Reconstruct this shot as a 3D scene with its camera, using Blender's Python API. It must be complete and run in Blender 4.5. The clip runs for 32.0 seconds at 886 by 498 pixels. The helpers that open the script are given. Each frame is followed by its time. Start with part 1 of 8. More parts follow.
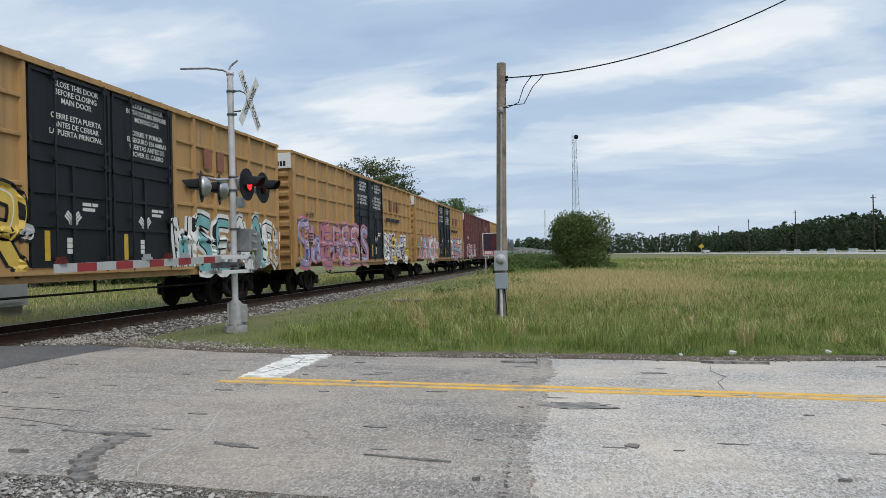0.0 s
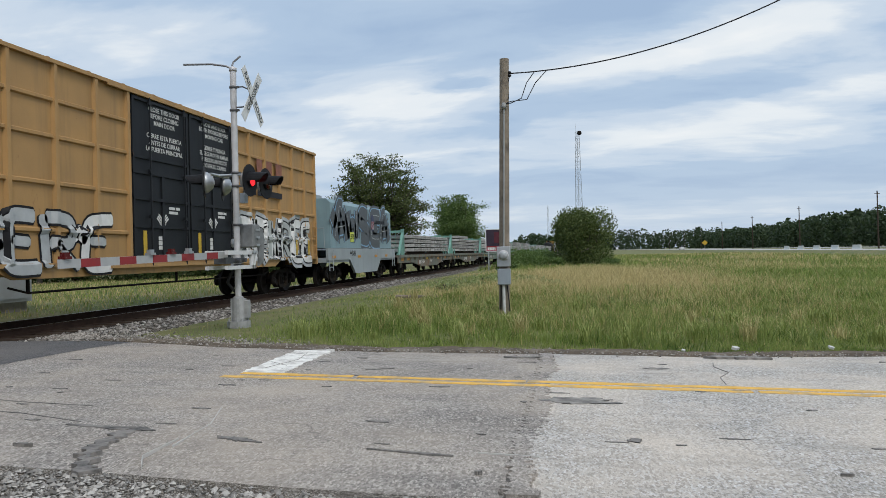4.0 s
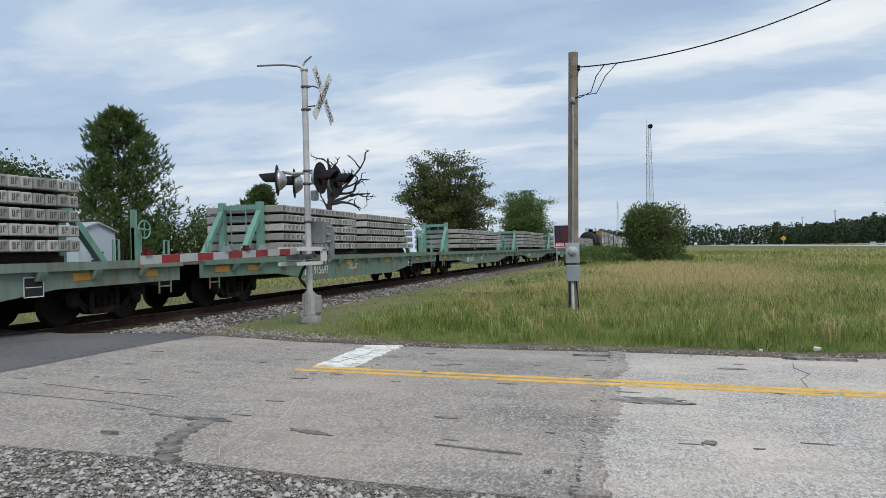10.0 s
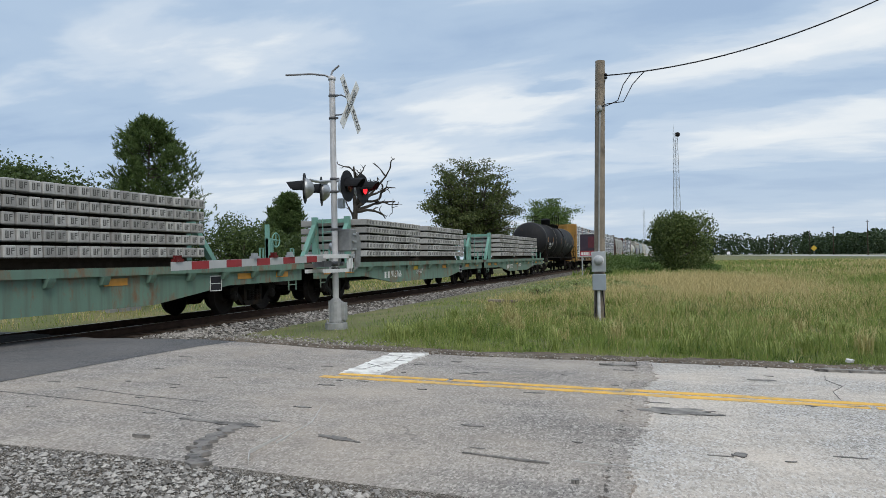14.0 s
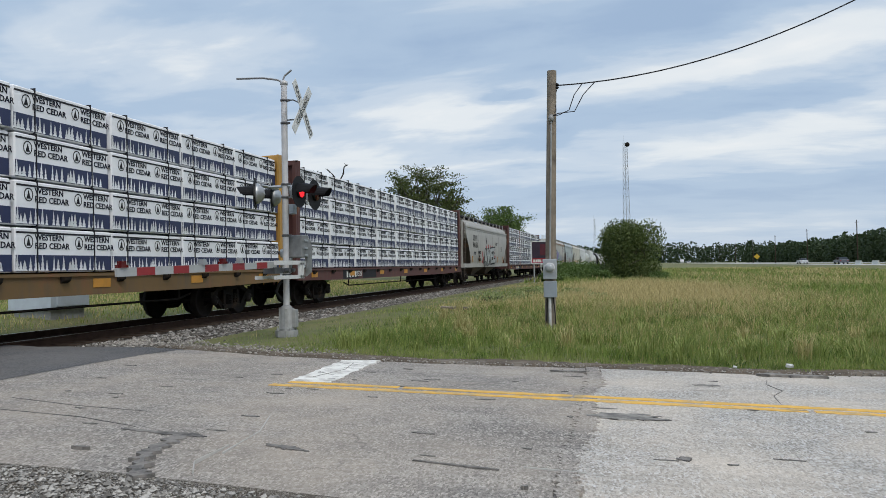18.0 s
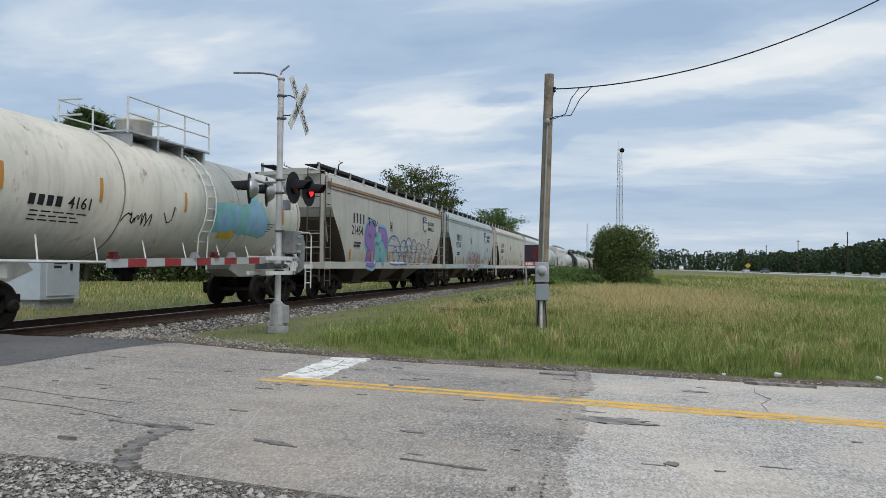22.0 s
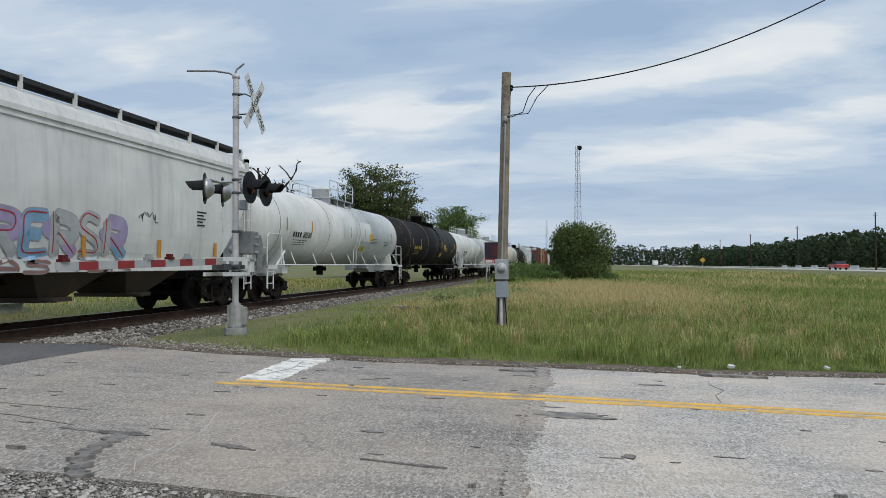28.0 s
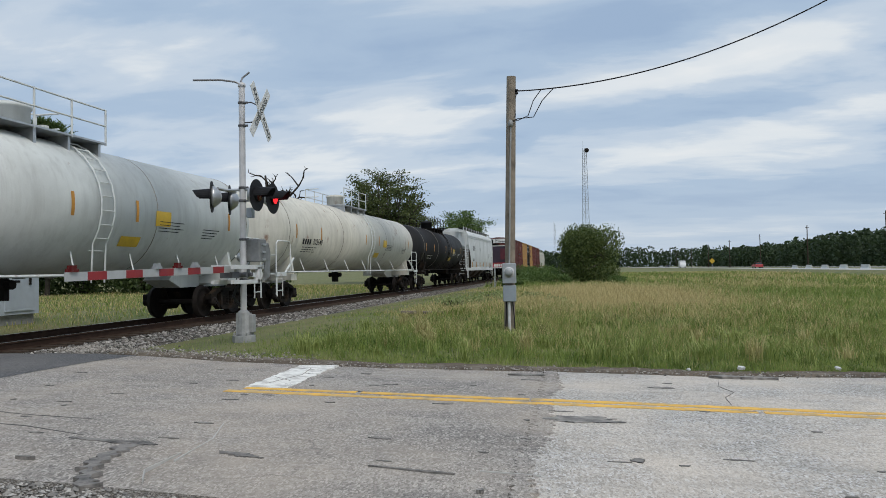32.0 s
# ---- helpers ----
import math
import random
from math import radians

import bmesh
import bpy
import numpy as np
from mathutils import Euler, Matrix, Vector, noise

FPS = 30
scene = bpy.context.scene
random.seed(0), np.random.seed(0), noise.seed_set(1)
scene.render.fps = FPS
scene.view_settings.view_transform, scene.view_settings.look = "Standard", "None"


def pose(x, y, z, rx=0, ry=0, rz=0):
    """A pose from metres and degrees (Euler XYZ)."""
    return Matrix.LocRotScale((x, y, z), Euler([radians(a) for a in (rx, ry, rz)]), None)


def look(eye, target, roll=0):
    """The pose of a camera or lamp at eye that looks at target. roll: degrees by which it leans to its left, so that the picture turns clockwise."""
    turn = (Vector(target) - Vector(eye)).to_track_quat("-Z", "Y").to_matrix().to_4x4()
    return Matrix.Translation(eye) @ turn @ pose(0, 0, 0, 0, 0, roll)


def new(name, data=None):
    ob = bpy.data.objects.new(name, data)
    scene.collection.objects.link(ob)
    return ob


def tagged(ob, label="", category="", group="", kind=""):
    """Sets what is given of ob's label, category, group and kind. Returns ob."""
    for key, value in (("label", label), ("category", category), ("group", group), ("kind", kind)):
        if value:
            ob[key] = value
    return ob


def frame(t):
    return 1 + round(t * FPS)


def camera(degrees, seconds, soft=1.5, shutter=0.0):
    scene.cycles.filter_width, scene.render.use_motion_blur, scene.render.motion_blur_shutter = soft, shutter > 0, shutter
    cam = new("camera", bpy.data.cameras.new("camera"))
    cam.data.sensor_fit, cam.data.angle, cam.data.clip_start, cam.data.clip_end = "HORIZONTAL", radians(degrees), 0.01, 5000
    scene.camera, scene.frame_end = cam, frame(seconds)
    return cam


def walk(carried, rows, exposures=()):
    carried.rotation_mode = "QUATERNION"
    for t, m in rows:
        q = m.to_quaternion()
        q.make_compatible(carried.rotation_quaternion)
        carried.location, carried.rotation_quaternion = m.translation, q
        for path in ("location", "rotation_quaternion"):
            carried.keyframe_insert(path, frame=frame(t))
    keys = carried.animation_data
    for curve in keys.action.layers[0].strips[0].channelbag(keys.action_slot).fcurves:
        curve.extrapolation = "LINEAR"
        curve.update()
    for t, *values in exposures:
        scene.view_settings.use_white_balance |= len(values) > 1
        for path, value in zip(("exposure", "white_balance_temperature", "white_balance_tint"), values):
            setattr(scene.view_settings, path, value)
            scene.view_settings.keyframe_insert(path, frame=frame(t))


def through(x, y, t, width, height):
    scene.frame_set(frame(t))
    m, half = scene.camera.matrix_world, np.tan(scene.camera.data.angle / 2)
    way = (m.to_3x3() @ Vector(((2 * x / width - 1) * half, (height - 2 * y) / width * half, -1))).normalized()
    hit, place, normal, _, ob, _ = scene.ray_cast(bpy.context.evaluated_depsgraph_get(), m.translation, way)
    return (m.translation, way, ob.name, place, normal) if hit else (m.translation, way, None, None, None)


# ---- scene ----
cam = camera(62.52, 32.0, soft=0.55)
# seconds, eye x y z, Euler turns
PATH = [
    (0, 0.000, 0.000, 1.310, 90.634, 1.496, 10.552),
    (0.5, -0.000, 0.004, 1.312, 90.595, 1.504, 10.694),
    (1, 0.003, -0.000, 1.305, 90.630, 1.559, 10.831),
    (1.5, -0.005, 0.003, 1.306, 90.572, 1.521, 10.896),
    (2, -0.002, -0.001, 1.309, 90.525, 1.600, 10.966),
    (2.5, 0.008, -0.014, 1.309, 90.502, 1.699, 11.107),
    (4.5, 0.004, -0.001, 1.299, 90.317, 1.361, 10.535),
    (5, 0.008, 0.001, 1.303, 90.344, 1.324, 10.275),
    (5.5, 0.010, 0.002, 1.302, 90.392, 1.508, 10.088),
    (6, 0.015, 0.001, 1.307, 90.477, 1.687, 10.056),
    (6.5, 0.012, -0.004, 1.305, 90.505, 1.853, 10.105),
    (7, 0.015, 0.002, 1.305, 90.539, 1.956, 10.358),
    (7.5, 0.012, 0.004, 1.311, 90.486, 1.829, 10.862),
    (8, 0.009, 0.005, 1.304, 90.512, 1.702, 11.626),
    (8.5, 0.007, -0.004, 1.309, 90.441, 1.428, 12.620),
    (9, 0.000, -0.001, 1.306, 90.351, 1.317, 13.757),
    (9.5, 0.001, -0.002, 1.306, 90.261, 1.373, 14.926),
    (10, -0.005, -0.004, 1.308, 90.165, 1.464, 16.066),
    (10.5, -0.011, -0.007, 1.304, 90.110, 1.572, 17.083),
    (11, -0.013, -0.016, 1.305, 90.058, 1.740, 18.047),
    (11.5, -0.021, -0.015, 1.307, 90.049, 1.742, 18.774),
    (12, -0.028, -0.032, 1.311, 90.063, 1.672, 19.189),
    (12.5, -0.023, -0.028, 1.307, 90.190, 1.601, 19.263),
    (13, -0.015, -0.029, 1.308, 90.333, 1.458, 19.048),
    (13.5, -0.019, -0.017, 1.306, 90.545, 1.320, 18.550),
    (14, -0.020, -0.030, 1.309, 90.840, 1.143, 17.990),
    (14.5, -0.016, -0.028, 1.311, 91.157, 1.055, 17.545),
    (16.5, 0.018, -0.033, 1.312, 91.809, 1.083, 15.751),
    (17, 0.015, -0.027, 1.309, 91.637, 1.042, 15.249),
    (17.5, -0.002, -0.021, 1.306, 91.478, 1.029, 14.715),
    (18, -0.007, -0.021, 1.309, 91.314, 0.946, 14.322),
    (18.5, 0.006, -0.014, 1.302, 91.292, 1.009, 14.073),
    (19, 0.015, -0.020, 1.311, 91.276, 0.959, 13.890),
    (19.5, 0.019, -0.019, 1.309, 91.408, 0.889, 13.811),
    (20, 0.019, -0.022, 1.308, 91.553, 0.710, 13.840),
    (20.5, 0.013, -0.024, 1.305, 91.606, 0.345, 13.914),
    (21, 0.000, -0.018, 1.301, 91.515, -0.003, 13.919),
    (21.5, -0.008, -0.014, 1.298, 91.429, -0.365, 13.886),
    (22, -0.014, -0.023, 1.300, 91.356, -0.625, 13.705),
    (22.5, -0.021, -0.026, 1.303, 91.373, -0.799, 13.485),
    (23, -0.016, -0.018, 1.304, 91.451, -0.699, 13.323),
    (23.5, -0.007, -0.027, 1.305, 91.574, -0.610, 13.197),
    (24, 0.003, -0.017, 1.305, 91.669, -0.424, 13.057),
    (24.5, 0.006, -0.029, 1.305, 91.707, -0.288, 12.794),
    (25, 0.005, -0.017, 1.301, 91.721, -0.106, 12.485),
    (25.5, 0.005, -0.023, 1.300, 91.643, -0.026, 12.111),
    (27.5, 0.007, -0.016, 1.304, 91.244, 0.028, 10.864),
    (28, 0.004, -0.019, 1.303, 91.234, 0.154, 10.626),
    (28.5, 0.013, -0.019, 1.306, 91.193, 0.256, 10.513),
    (29, 0.017, -0.014, 1.304, 91.205, 0.327, 10.463),
    (29.5, 0.022, -0.015, 1.301, 91.281, 0.464, 10.480),
    (30, 0.024, -0.018, 1.307, 91.362, 0.508, 10.487),
    (30.5, 0.024, -0.018, 1.306, 91.476, 0.623, 10.589),
    (31, 0.023, -0.015, 1.310, 91.529, 0.618, 10.771),
    (31.5, 0.026, -0.014, 1.303, 91.619, 0.793, 11.002),
    (32, 0.026, -0.012, 1.308, 91.601, 0.955, 11.291),
]
walk(cam, [(r[0], pose(*r[1:])) for r in PATH], [(0, 0.05), (5, 0.0), (13, 0.02), (18, -0.04), (23, -0.04), (28, -0.10), (32, -0.12)])
# ---- light ----
SUN_UP, SUN_ROT = radians(52), radians(140)
world = bpy.data.worlds.new("sky")
scene.world = world
world.use_nodes = True


class Tree:
    """A small wrapper to write node trees briefly."""

    def __init__(self, nt):
        self.nt = nt

    def n(self, kind, _props=None, **ins):
        node = self.nt.nodes.new(kind)
        for k, v in (_props or {}).items():
            setattr(node, k, v)
        for k, v in ins.items():
            key = int(k[1:]) if k[0] == "i" and k[1:].isdigit() else k.replace("_", " ")
            self.put(node, key, v)
        return node

    def put(self, node, key, v):
        sock = node.inputs[key]
        if isinstance(v, bpy.types.NodeSocket):
            self.nt.links.new(v, sock)
        elif isinstance(v, bpy.types.Node):
            self.nt.links.new(v.outputs[0], sock)
        else:
            sock.default_value = v

    def math(self, op, a, b=0.0, c=None, clamp=False):
        node = self.nt.nodes.new("ShaderNodeMath")
        node.operation, node.use_clamp = op, clamp
        for i, v in enumerate((a, b) if c is None else (a, b, c)):
            self.put(node, i, v)
        return node.outputs[0]

    def mix(self, f, a, b, blend="MIX"):
        node = self.nt.nodes.new("ShaderNodeMix")
        node.data_type, node.blend_type = "RGBA", blend
        for i, v in ((0, f), (6, a), (7, b)):
            if not isinstance(v, (bpy.types.NodeSocket, bpy.types.Node)) and i > 0:
                v = (*v, 1.0) if len(v) == 3 else v
            self.put(node, i, v)
        return node.outputs[2]

    def ramp(self, f, *stops, ease="LINEAR"):
        node = self.nt.nodes.new("ShaderNodeValToRGB")
        node.color_ramp.interpolation = ease
        el = node.color_ramp.elements
        while len(el) < len(stops):
            el.new(0.5)
        for e, (p, c) in zip(el, stops):
            e.position, e.color = p, ((c, c, c, 1) if isinstance(c, (int, float)) else (*c, 1))
        self.put(node, 0, f)
        return node.outputs[0]

    def noise(self, vec, scale, detail=4.0, rough=0.55, distort=0.0):
        return self.n("ShaderNodeTexNoise", Vector=vec, Scale=scale, Detail=detail, Roughness=rough, Distortion=distort).outputs[0]

    def scaled(self, vec, x, y, z):
        return self.n("ShaderNodeMapping", Vector=vec, Scale=(x, y, z)).outputs[0]


CLOUD_BANKS = (
    (-9.5, 13.1, 3.4, 0.65, 0.07, -0.20), (-14.0, 11.4, 6.5, 1.1, 0.05, 0.12), (6.0, 14.3, 13.0, 1.7, 0.09, 0.20), (17.5, 16.5, 8.0, 1.8, 0.12, 0.14),
    (-15.0, 17.6, 15.0, 2.2, 0.02, -0.12), (3.5, 18.3, 7.5, 1.6, 0.05, -0.12), (-32.0, 15.6, 8.0, 1.7, 0.06, 0.14), (-36.0, 19.5, 12.0, 1.6, 0.0, -0.10),
    (6.0, 8.9, 14.0, 1.9, 0.03, 0.10), (12.5, 11.3, 12.0, 0.9, 0.04, -0.10), (9.0, 4.8, 17.0, 1.7, 0.0, -0.08), (-27.0, 9.5, 11.0, 1.8, 0.03, 0.08))


def sky():
    t = Tree(world.node_tree)
    world.node_tree.nodes.clear()
    air = t.n("ShaderNodeTexSky", {"sky_type": "NISHITA", "sun_disc": False, "sun_elevation": SUN_UP, "sun_rotation": SUN_ROT, "dust_density": 2.0})
    way = t.n("ShaderNodeTexCoord").outputs["Generated"]
    sep = t.n("ShaderNodeSeparateXYZ", Vector=way)
    # a flat cloud sheet seen from below
    up = t.math("MAXIMUM", sep.outputs[2], 0.0)
    den = t.math("ADD", up, 0.16)
    u, v = t.math("DIVIDE", sep.outputs[0], den), t.math("DIVIDE", sep.outputs[1], den)
    plane = t.n("ShaderNodeCombineXYZ", X=u, Y=v, Z=0.0).outputs[0]
    turned = t.n("ShaderNodeMapping", Vector=plane, Rotation=(0, 0, radians(-28)), Scale=(0.75, 1.35, 1.0), Location=(3.1, 0.7, 0)).outputs[0]
    big = t.noise(turned, 0.85, 5.0, 0.52, 0.5)
    small = t.noise(turned, 3.2, 6.0, 0.55, 0.35)
    cover = t.math("ADD", t.math("MULTIPLY", big, 0.66), t.math("MULTIPLY", small, 0.30))
    # the larger cloud banks: azimuth, height, half width, half height, slant, density
    ragged = t.n("ShaderNodeSeparateColor", Color=t.n("ShaderNodeTexNoise", Vector=turned, Scale=1.9, Detail=6.0, Roughness=0.62).outputs[1])
    az = t.math("MULTIPLY_ADD", ragged.outputs[0], 9.0, t.math("MULTIPLY_ADD", t.math("ARCTAN2", sep.outputs[0], sep.outputs[1]), 57.2958, -4.5))
    el = t.math("MULTIPLY_ADD", ragged.outputs[1], 3.4, t.math("MULTIPLY_ADD", t.math("ARCSINE", sep.outputs[2]), 57.2958, -1.7))
    for a0, e0, wa, we, slant, density in CLOUD_BANKS:
        da = t.math("SUBTRACT", az, a0)
        de = t.math("SUBTRACT", t.math("SUBTRACT", el, e0), t.math("MULTIPLY", da, slant))
        da, de = t.math("DIVIDE", da, wa), t.math("DIVIDE", de, we)
        far = t.math("ADD", t.math("MULTIPLY", da, da), t.math("MULTIPLY", de, de))
        cover = t.math("MULTIPLY_ADD", t.math("EXPONENT", t.math("MULTIPLY", far, -1.0)), density, cover)
    tone = t.ramp(cover, (0.30, (0.37, 0.50, 0.69)), (0.43, (0.45, 0.58, 0.75)), (0.52, (0.60, 0.70, 0.82)), (0.62, (0.82, 0.87, 0.91)), (0.74, (0.92, 0.94, 0.95)), ease="EASE")
    low = t.ramp(sep.outputs[2], (0.0, 1.0), (0.16, 0.0), ease="EASE")
    tone = t.mix(t.math("MULTIPLY", low, 0.65), tone, (0.57, 0.67, 0.79))
    clouds = t.n("ShaderNodeBackground", Color=tone, Strength=1.05)
    blue = t.n("ShaderNodeBackground", Color=air.outputs[0], Strength=0.06)
    both = t.n("ShaderNodeMixShader", i0=0.90, i1=blue.outputs[0], i2=clouds.outputs[0])
    t.n("ShaderNodeOutputWorld", Surface=both.outputs[0])


sky()
sun = new("sun", bpy.data.lights.new("sun", "SUN"))
sun.data.energy, sun.data.angle, sun.data.color = 1.9, radians(25), (1.0, 0.95, 0.88)
sun.matrix_world = look((0, 0, 60), (0 - math.sin(SUN_ROT) * math.cos(SUN_UP), 0 - math.cos(SUN_ROT) * math.cos(SUN_UP), 60 - math.sin(SUN_UP)))


# ---- materials ----
def material(name):
    m = bpy.data.materials.new(name)
    m.use_nodes = True
    t = Tree(m.node_tree)
    bsdf = m.node_tree.nodes["Principled BSDF"]
    co = t.n("ShaderNodeTexCoord").outputs["Object"]
    return m, t, bsdf, co


def plain(name, col, rough=0.6, metal=0.0, vary=0.25, scale=6.0, bump=0.15, fine=60.0, stain=None, stain_amount=0.0):
    """Colour with broad and fine variation, stains and relief; dark dusty things hardly shine."""
    m, t, b, co = material(name)
    if max(col) < 0.07 and rough > 0.5:
        b.inputs["Specular IOR Level"].default_value = 0.1
    broad, grain = t.noise(co, scale, 5), t.noise(co, fine, 3)
    c0, c1 = [c * (1 - vary) for c in col], [min(1, c * (1 + vary)) for c in col]
    c = t.mix(t.ramp(broad, (0.3, 0.0), (0.7, 1.0)), c0, c1)
    c = t.mix(t.math("MULTIPLY", grain, 0.35), c, [x * 0.72 for x in col])
    if stain:
        spots = t.ramp(t.noise(co, scale * 0.45, 6, 0.65), (0.62 - stain_amount * 0.3, 0.0), (0.75 - stain_amount * 0.2, 1.0))
        c = t.mix(t.math("MULTIPLY", spots, 0.85), c, stain)
    t.put(b, "Base Color", c)
    t.put(b, "Roughness", t.math("MULTIPLY_ADD", broad, 0.25, rough - 0.12, clamp=True))
    b.inputs["Metallic"].default_value = metal
    if bump:
        t.put(b, "Normal", t.n("ShaderNodeBump", Strength=bump, Distance=0.01, Height=t.math("ADD", broad, t.math("MULTIPLY", grain, 0.6))))
    return m


def glow(name, col, power):
    m, t, b, co = material(name)
    b.inputs["Base Color"].default_value = (*col, 1)
    b.inputs["Emission Color"].default_value = (*col, 1)
    b.inputs["Emission Strength"].default_value = power
    return m


def asphalt(name, dark, light, cracks=0.5):
    """Worn chip-seal: pale chips in dark binder, pits, polished and stained tracks along the road."""
    m, t, b, co = material(name)
    speck = t.n("ShaderNodeTexVoronoi", Vector=t.scaled(co, 1.0, 0.55, 1), Scale=78.0)
    chip = t.n("ShaderNodeSeparateColor", Color=speck.outputs["Color"])
    stones = t.ramp(chip.outputs[0], (0.1, 0.0), (0.95, 1.0))
    coarse = t.noise(t.scaled(co, 1, 0.55, 1), 36.0, 7, 0.8)
    broad = t.noise(t.scaled(co, 0.45, 1.5, 1), 1.0, 7, 0.66)
    wear = t.noise(t.scaled(co, 0.30, 1.7, 1), 3.1, 7, 0.7)
    mid = [(p + q) / 2 for p, q in zip(dark, light)]
    c = t.mix(t.ramp(broad, (0.34, 0.0), (0.66, 1.0)), dark, light)
    c = t.mix(t.ramp(coarse, (0.32, 0.8), (0.46, 0.0)), c, [x * 0.46 for x in dark])
    c = t.mix(t.ramp(coarse, (0.53, 0.0), (0.70, 0.8)), c, [min(0.8, x * 1.45) for x in light])
    c = t.mix(t.math("MULTIPLY", t.ramp(chip.outputs[0], (0.62, 0.0), (0.70, 1.0)), 0.60), c, [x * 0.34 for x in dark])
    c = t.mix(t.math("MULTIPLY", t.ramp(chip.outputs[1], (0.76, 0.0), (0.84, 1.0)), 0.65), c, [min(0.75, 1.6 * x) for x in light])
    grit = t.noise(co, 95.0, 5, 0.8)
    c = t.mix(t.ramp(grit, (0.36, 0.7), (0.50, 0.0)), c, [x * 0.38 for x in dark])
    lumps = t.ramp(t.noise(t.scaled(co, 0.55, 1.25, 1), 9.0, 7, 0.8), (0.36, 1.0), (0.48, 0.0))
    c = t.mix(t.math("MULTIPLY", lumps, 0.42), c, [x * 0.5 for x in dark])
    c = t.mix(t.ramp(wear, (0.52, 0.0), (0.70, 0.6)), c, [x * 0.66 for x in dark])
    dust = t.ramp(t.noise(co, 0.55, 5, 0.6), (0.40, 0.0), (0.68, 0.65))
    c = t.mix(dust, c, [light[0] * 1.22, light[1] * 1.13, light[2] * 1.02])
    bent = t.n("ShaderNodeMix", {"data_type": "VECTOR"}, i0=0.35, i4=t.scaled(co, 0.7, 1.2, 1), i5=t.n("ShaderNodeTexNoise", Vector=co, Scale=1.6, Detail=6.0).outputs[1]).outputs[1]
    crack = t.n("ShaderNodeTexVoronoi", {"feature": "DISTANCE_TO_EDGE"}, Vector=bent, Scale=1.3)
    line = t.ramp(crack.outputs["Distance"], (0.0, 1.0), (0.010, 0.0))
    keep = t.ramp(t.noise(co, 0.7, 2), (0.5, 0.0), (0.62, 1.0))
    line = t.math("MULTIPLY", t.math("MULTIPLY", line, keep), cracks)
    c = t.mix(line, c, [x * 0.3 for x in mid])
    t.put(b, "Base Color", c)
    b.inputs["Roughness"].default_value = 0.9
    t.put(b, "Normal", t.n("ShaderNodeBump", Strength=0.7, Distance=0.012, Height=t.math("ADD", t.math("SUBTRACT", coarse, line), t.math("MULTIPLY", stones, 0.5))))
    return m


def soil(name):
    m, t, b, co = material(name)
    a = t.noise(co, 0.35, 6, 0.6)
    f = t.noise(co, 5.0, 6, 0.65)
    c = t.mix(t.ramp(a, (0.35, 0.0), (0.65, 1.0)), (0.11, 0.14, 0.04), (0.24, 0.21, 0.09))
    c = t.mix(t.math("MULTIPLY", f, 0.6), c, (0.07, 0.085, 0.028))
    t.put(b, "Base Color", c)
    b.inputs["Roughness"].default_value = 0.95
    t.put(b, "Normal", t.n("ShaderNodeBump", Strength=0.8, Distance=0.08, Height=f))
    return m


def gravel(name, dark, light, scale):
    m, t, b, co = material(name)
    v = t.n("ShaderNodeTexVoronoi", Vector=co, Scale=scale)
    shade = t.n("ShaderNodeSeparateColor", Color=v.outputs["Color"]).outputs[0]
    c = t.mix(t.ramp(shade, (0.1, 0.0), (0.9, 1.0)), dark, light)
    edge = t.n("ShaderNodeTexVoronoi", {"feature": "DISTANCE_TO_EDGE"}, Vector=co, Scale=scale)
    gap = t.ramp(edge.outputs["Distance"], (0.0, 0.0), (0.12, 1.0))
    c = t.mix(gap, [x * 0.35 for x in dark], c)
    dirt = t.ramp(t.noise(co, 0.8, 5), (0.45, 0.0), (0.7, 0.5))
    c = t.mix(dirt, c, (0.17, 0.13, 0.09))
    t.put(b, "Base Color", c)
    b.inputs["Roughness"].default_value = 0.9
    b.inputs["Specular IOR Level"].default_value = 0.15
    t.put(b, "Normal", t.n("ShaderNodeBump", Strength=1.0, Distance=0.03, Height=gap))
    return m


def leaves(name, dark, light):
    m, t, b, co = material(name)
    one = t.n("ShaderNodeNewGeometry").outputs["Random Per Island"]
    c = t.mix(one, dark, light)
    t.put(b, "Base Color", c)
    b.inputs["Roughness"].default_value = 0.6
    b.inputs["Specular IOR Level"].default_value = 0.25
    return m


def foliage(name, dark, light, through=0.35, other=None):
    """Leaves and grass that let some light pass; other tints whole patches of ground cover."""
    m, t, b, co = material(name)
    one = t.n("ShaderNodeNewGeometry").outputs["Random Per Island"]
    c = t.mix(one, dark, light)
    if other:
        spread = t.ramp(t.noise(t.scaled(co, 0.55, 0.38, 0.3), 1.0, 6, 0.62), (0.42, 0.0), (0.64, 0.85))
        c = t.mix(spread, c, other)
        fine = t.ramp(t.noise(t.scaled(co, 1, 0.7, 0.3), 3.4, 4, 0.6), (0.36, 0.62), (0.52, 0.0))
        c = t.mix(fine, c, [x * 0.55 for x in dark])
    t.put(b, "Base Color", c)
    b.inputs["Roughness"].default_value = 0.55
    b.inputs["Specular IOR Level"].default_value = 0.3
    thin = t.n("ShaderNodeBsdfTranslucent", Color=t.mix(1.0, c, (1.0, 1.0, 0.75), "MULTIPLY"))
    both = t.n("ShaderNodeMixShader", i0=through, i1=b.outputs[0], i2=thin.outputs[0])
    out = m.node_tree.nodes["Material Output"]
    t.put(out, "Surface", both.outputs[0])
    return m


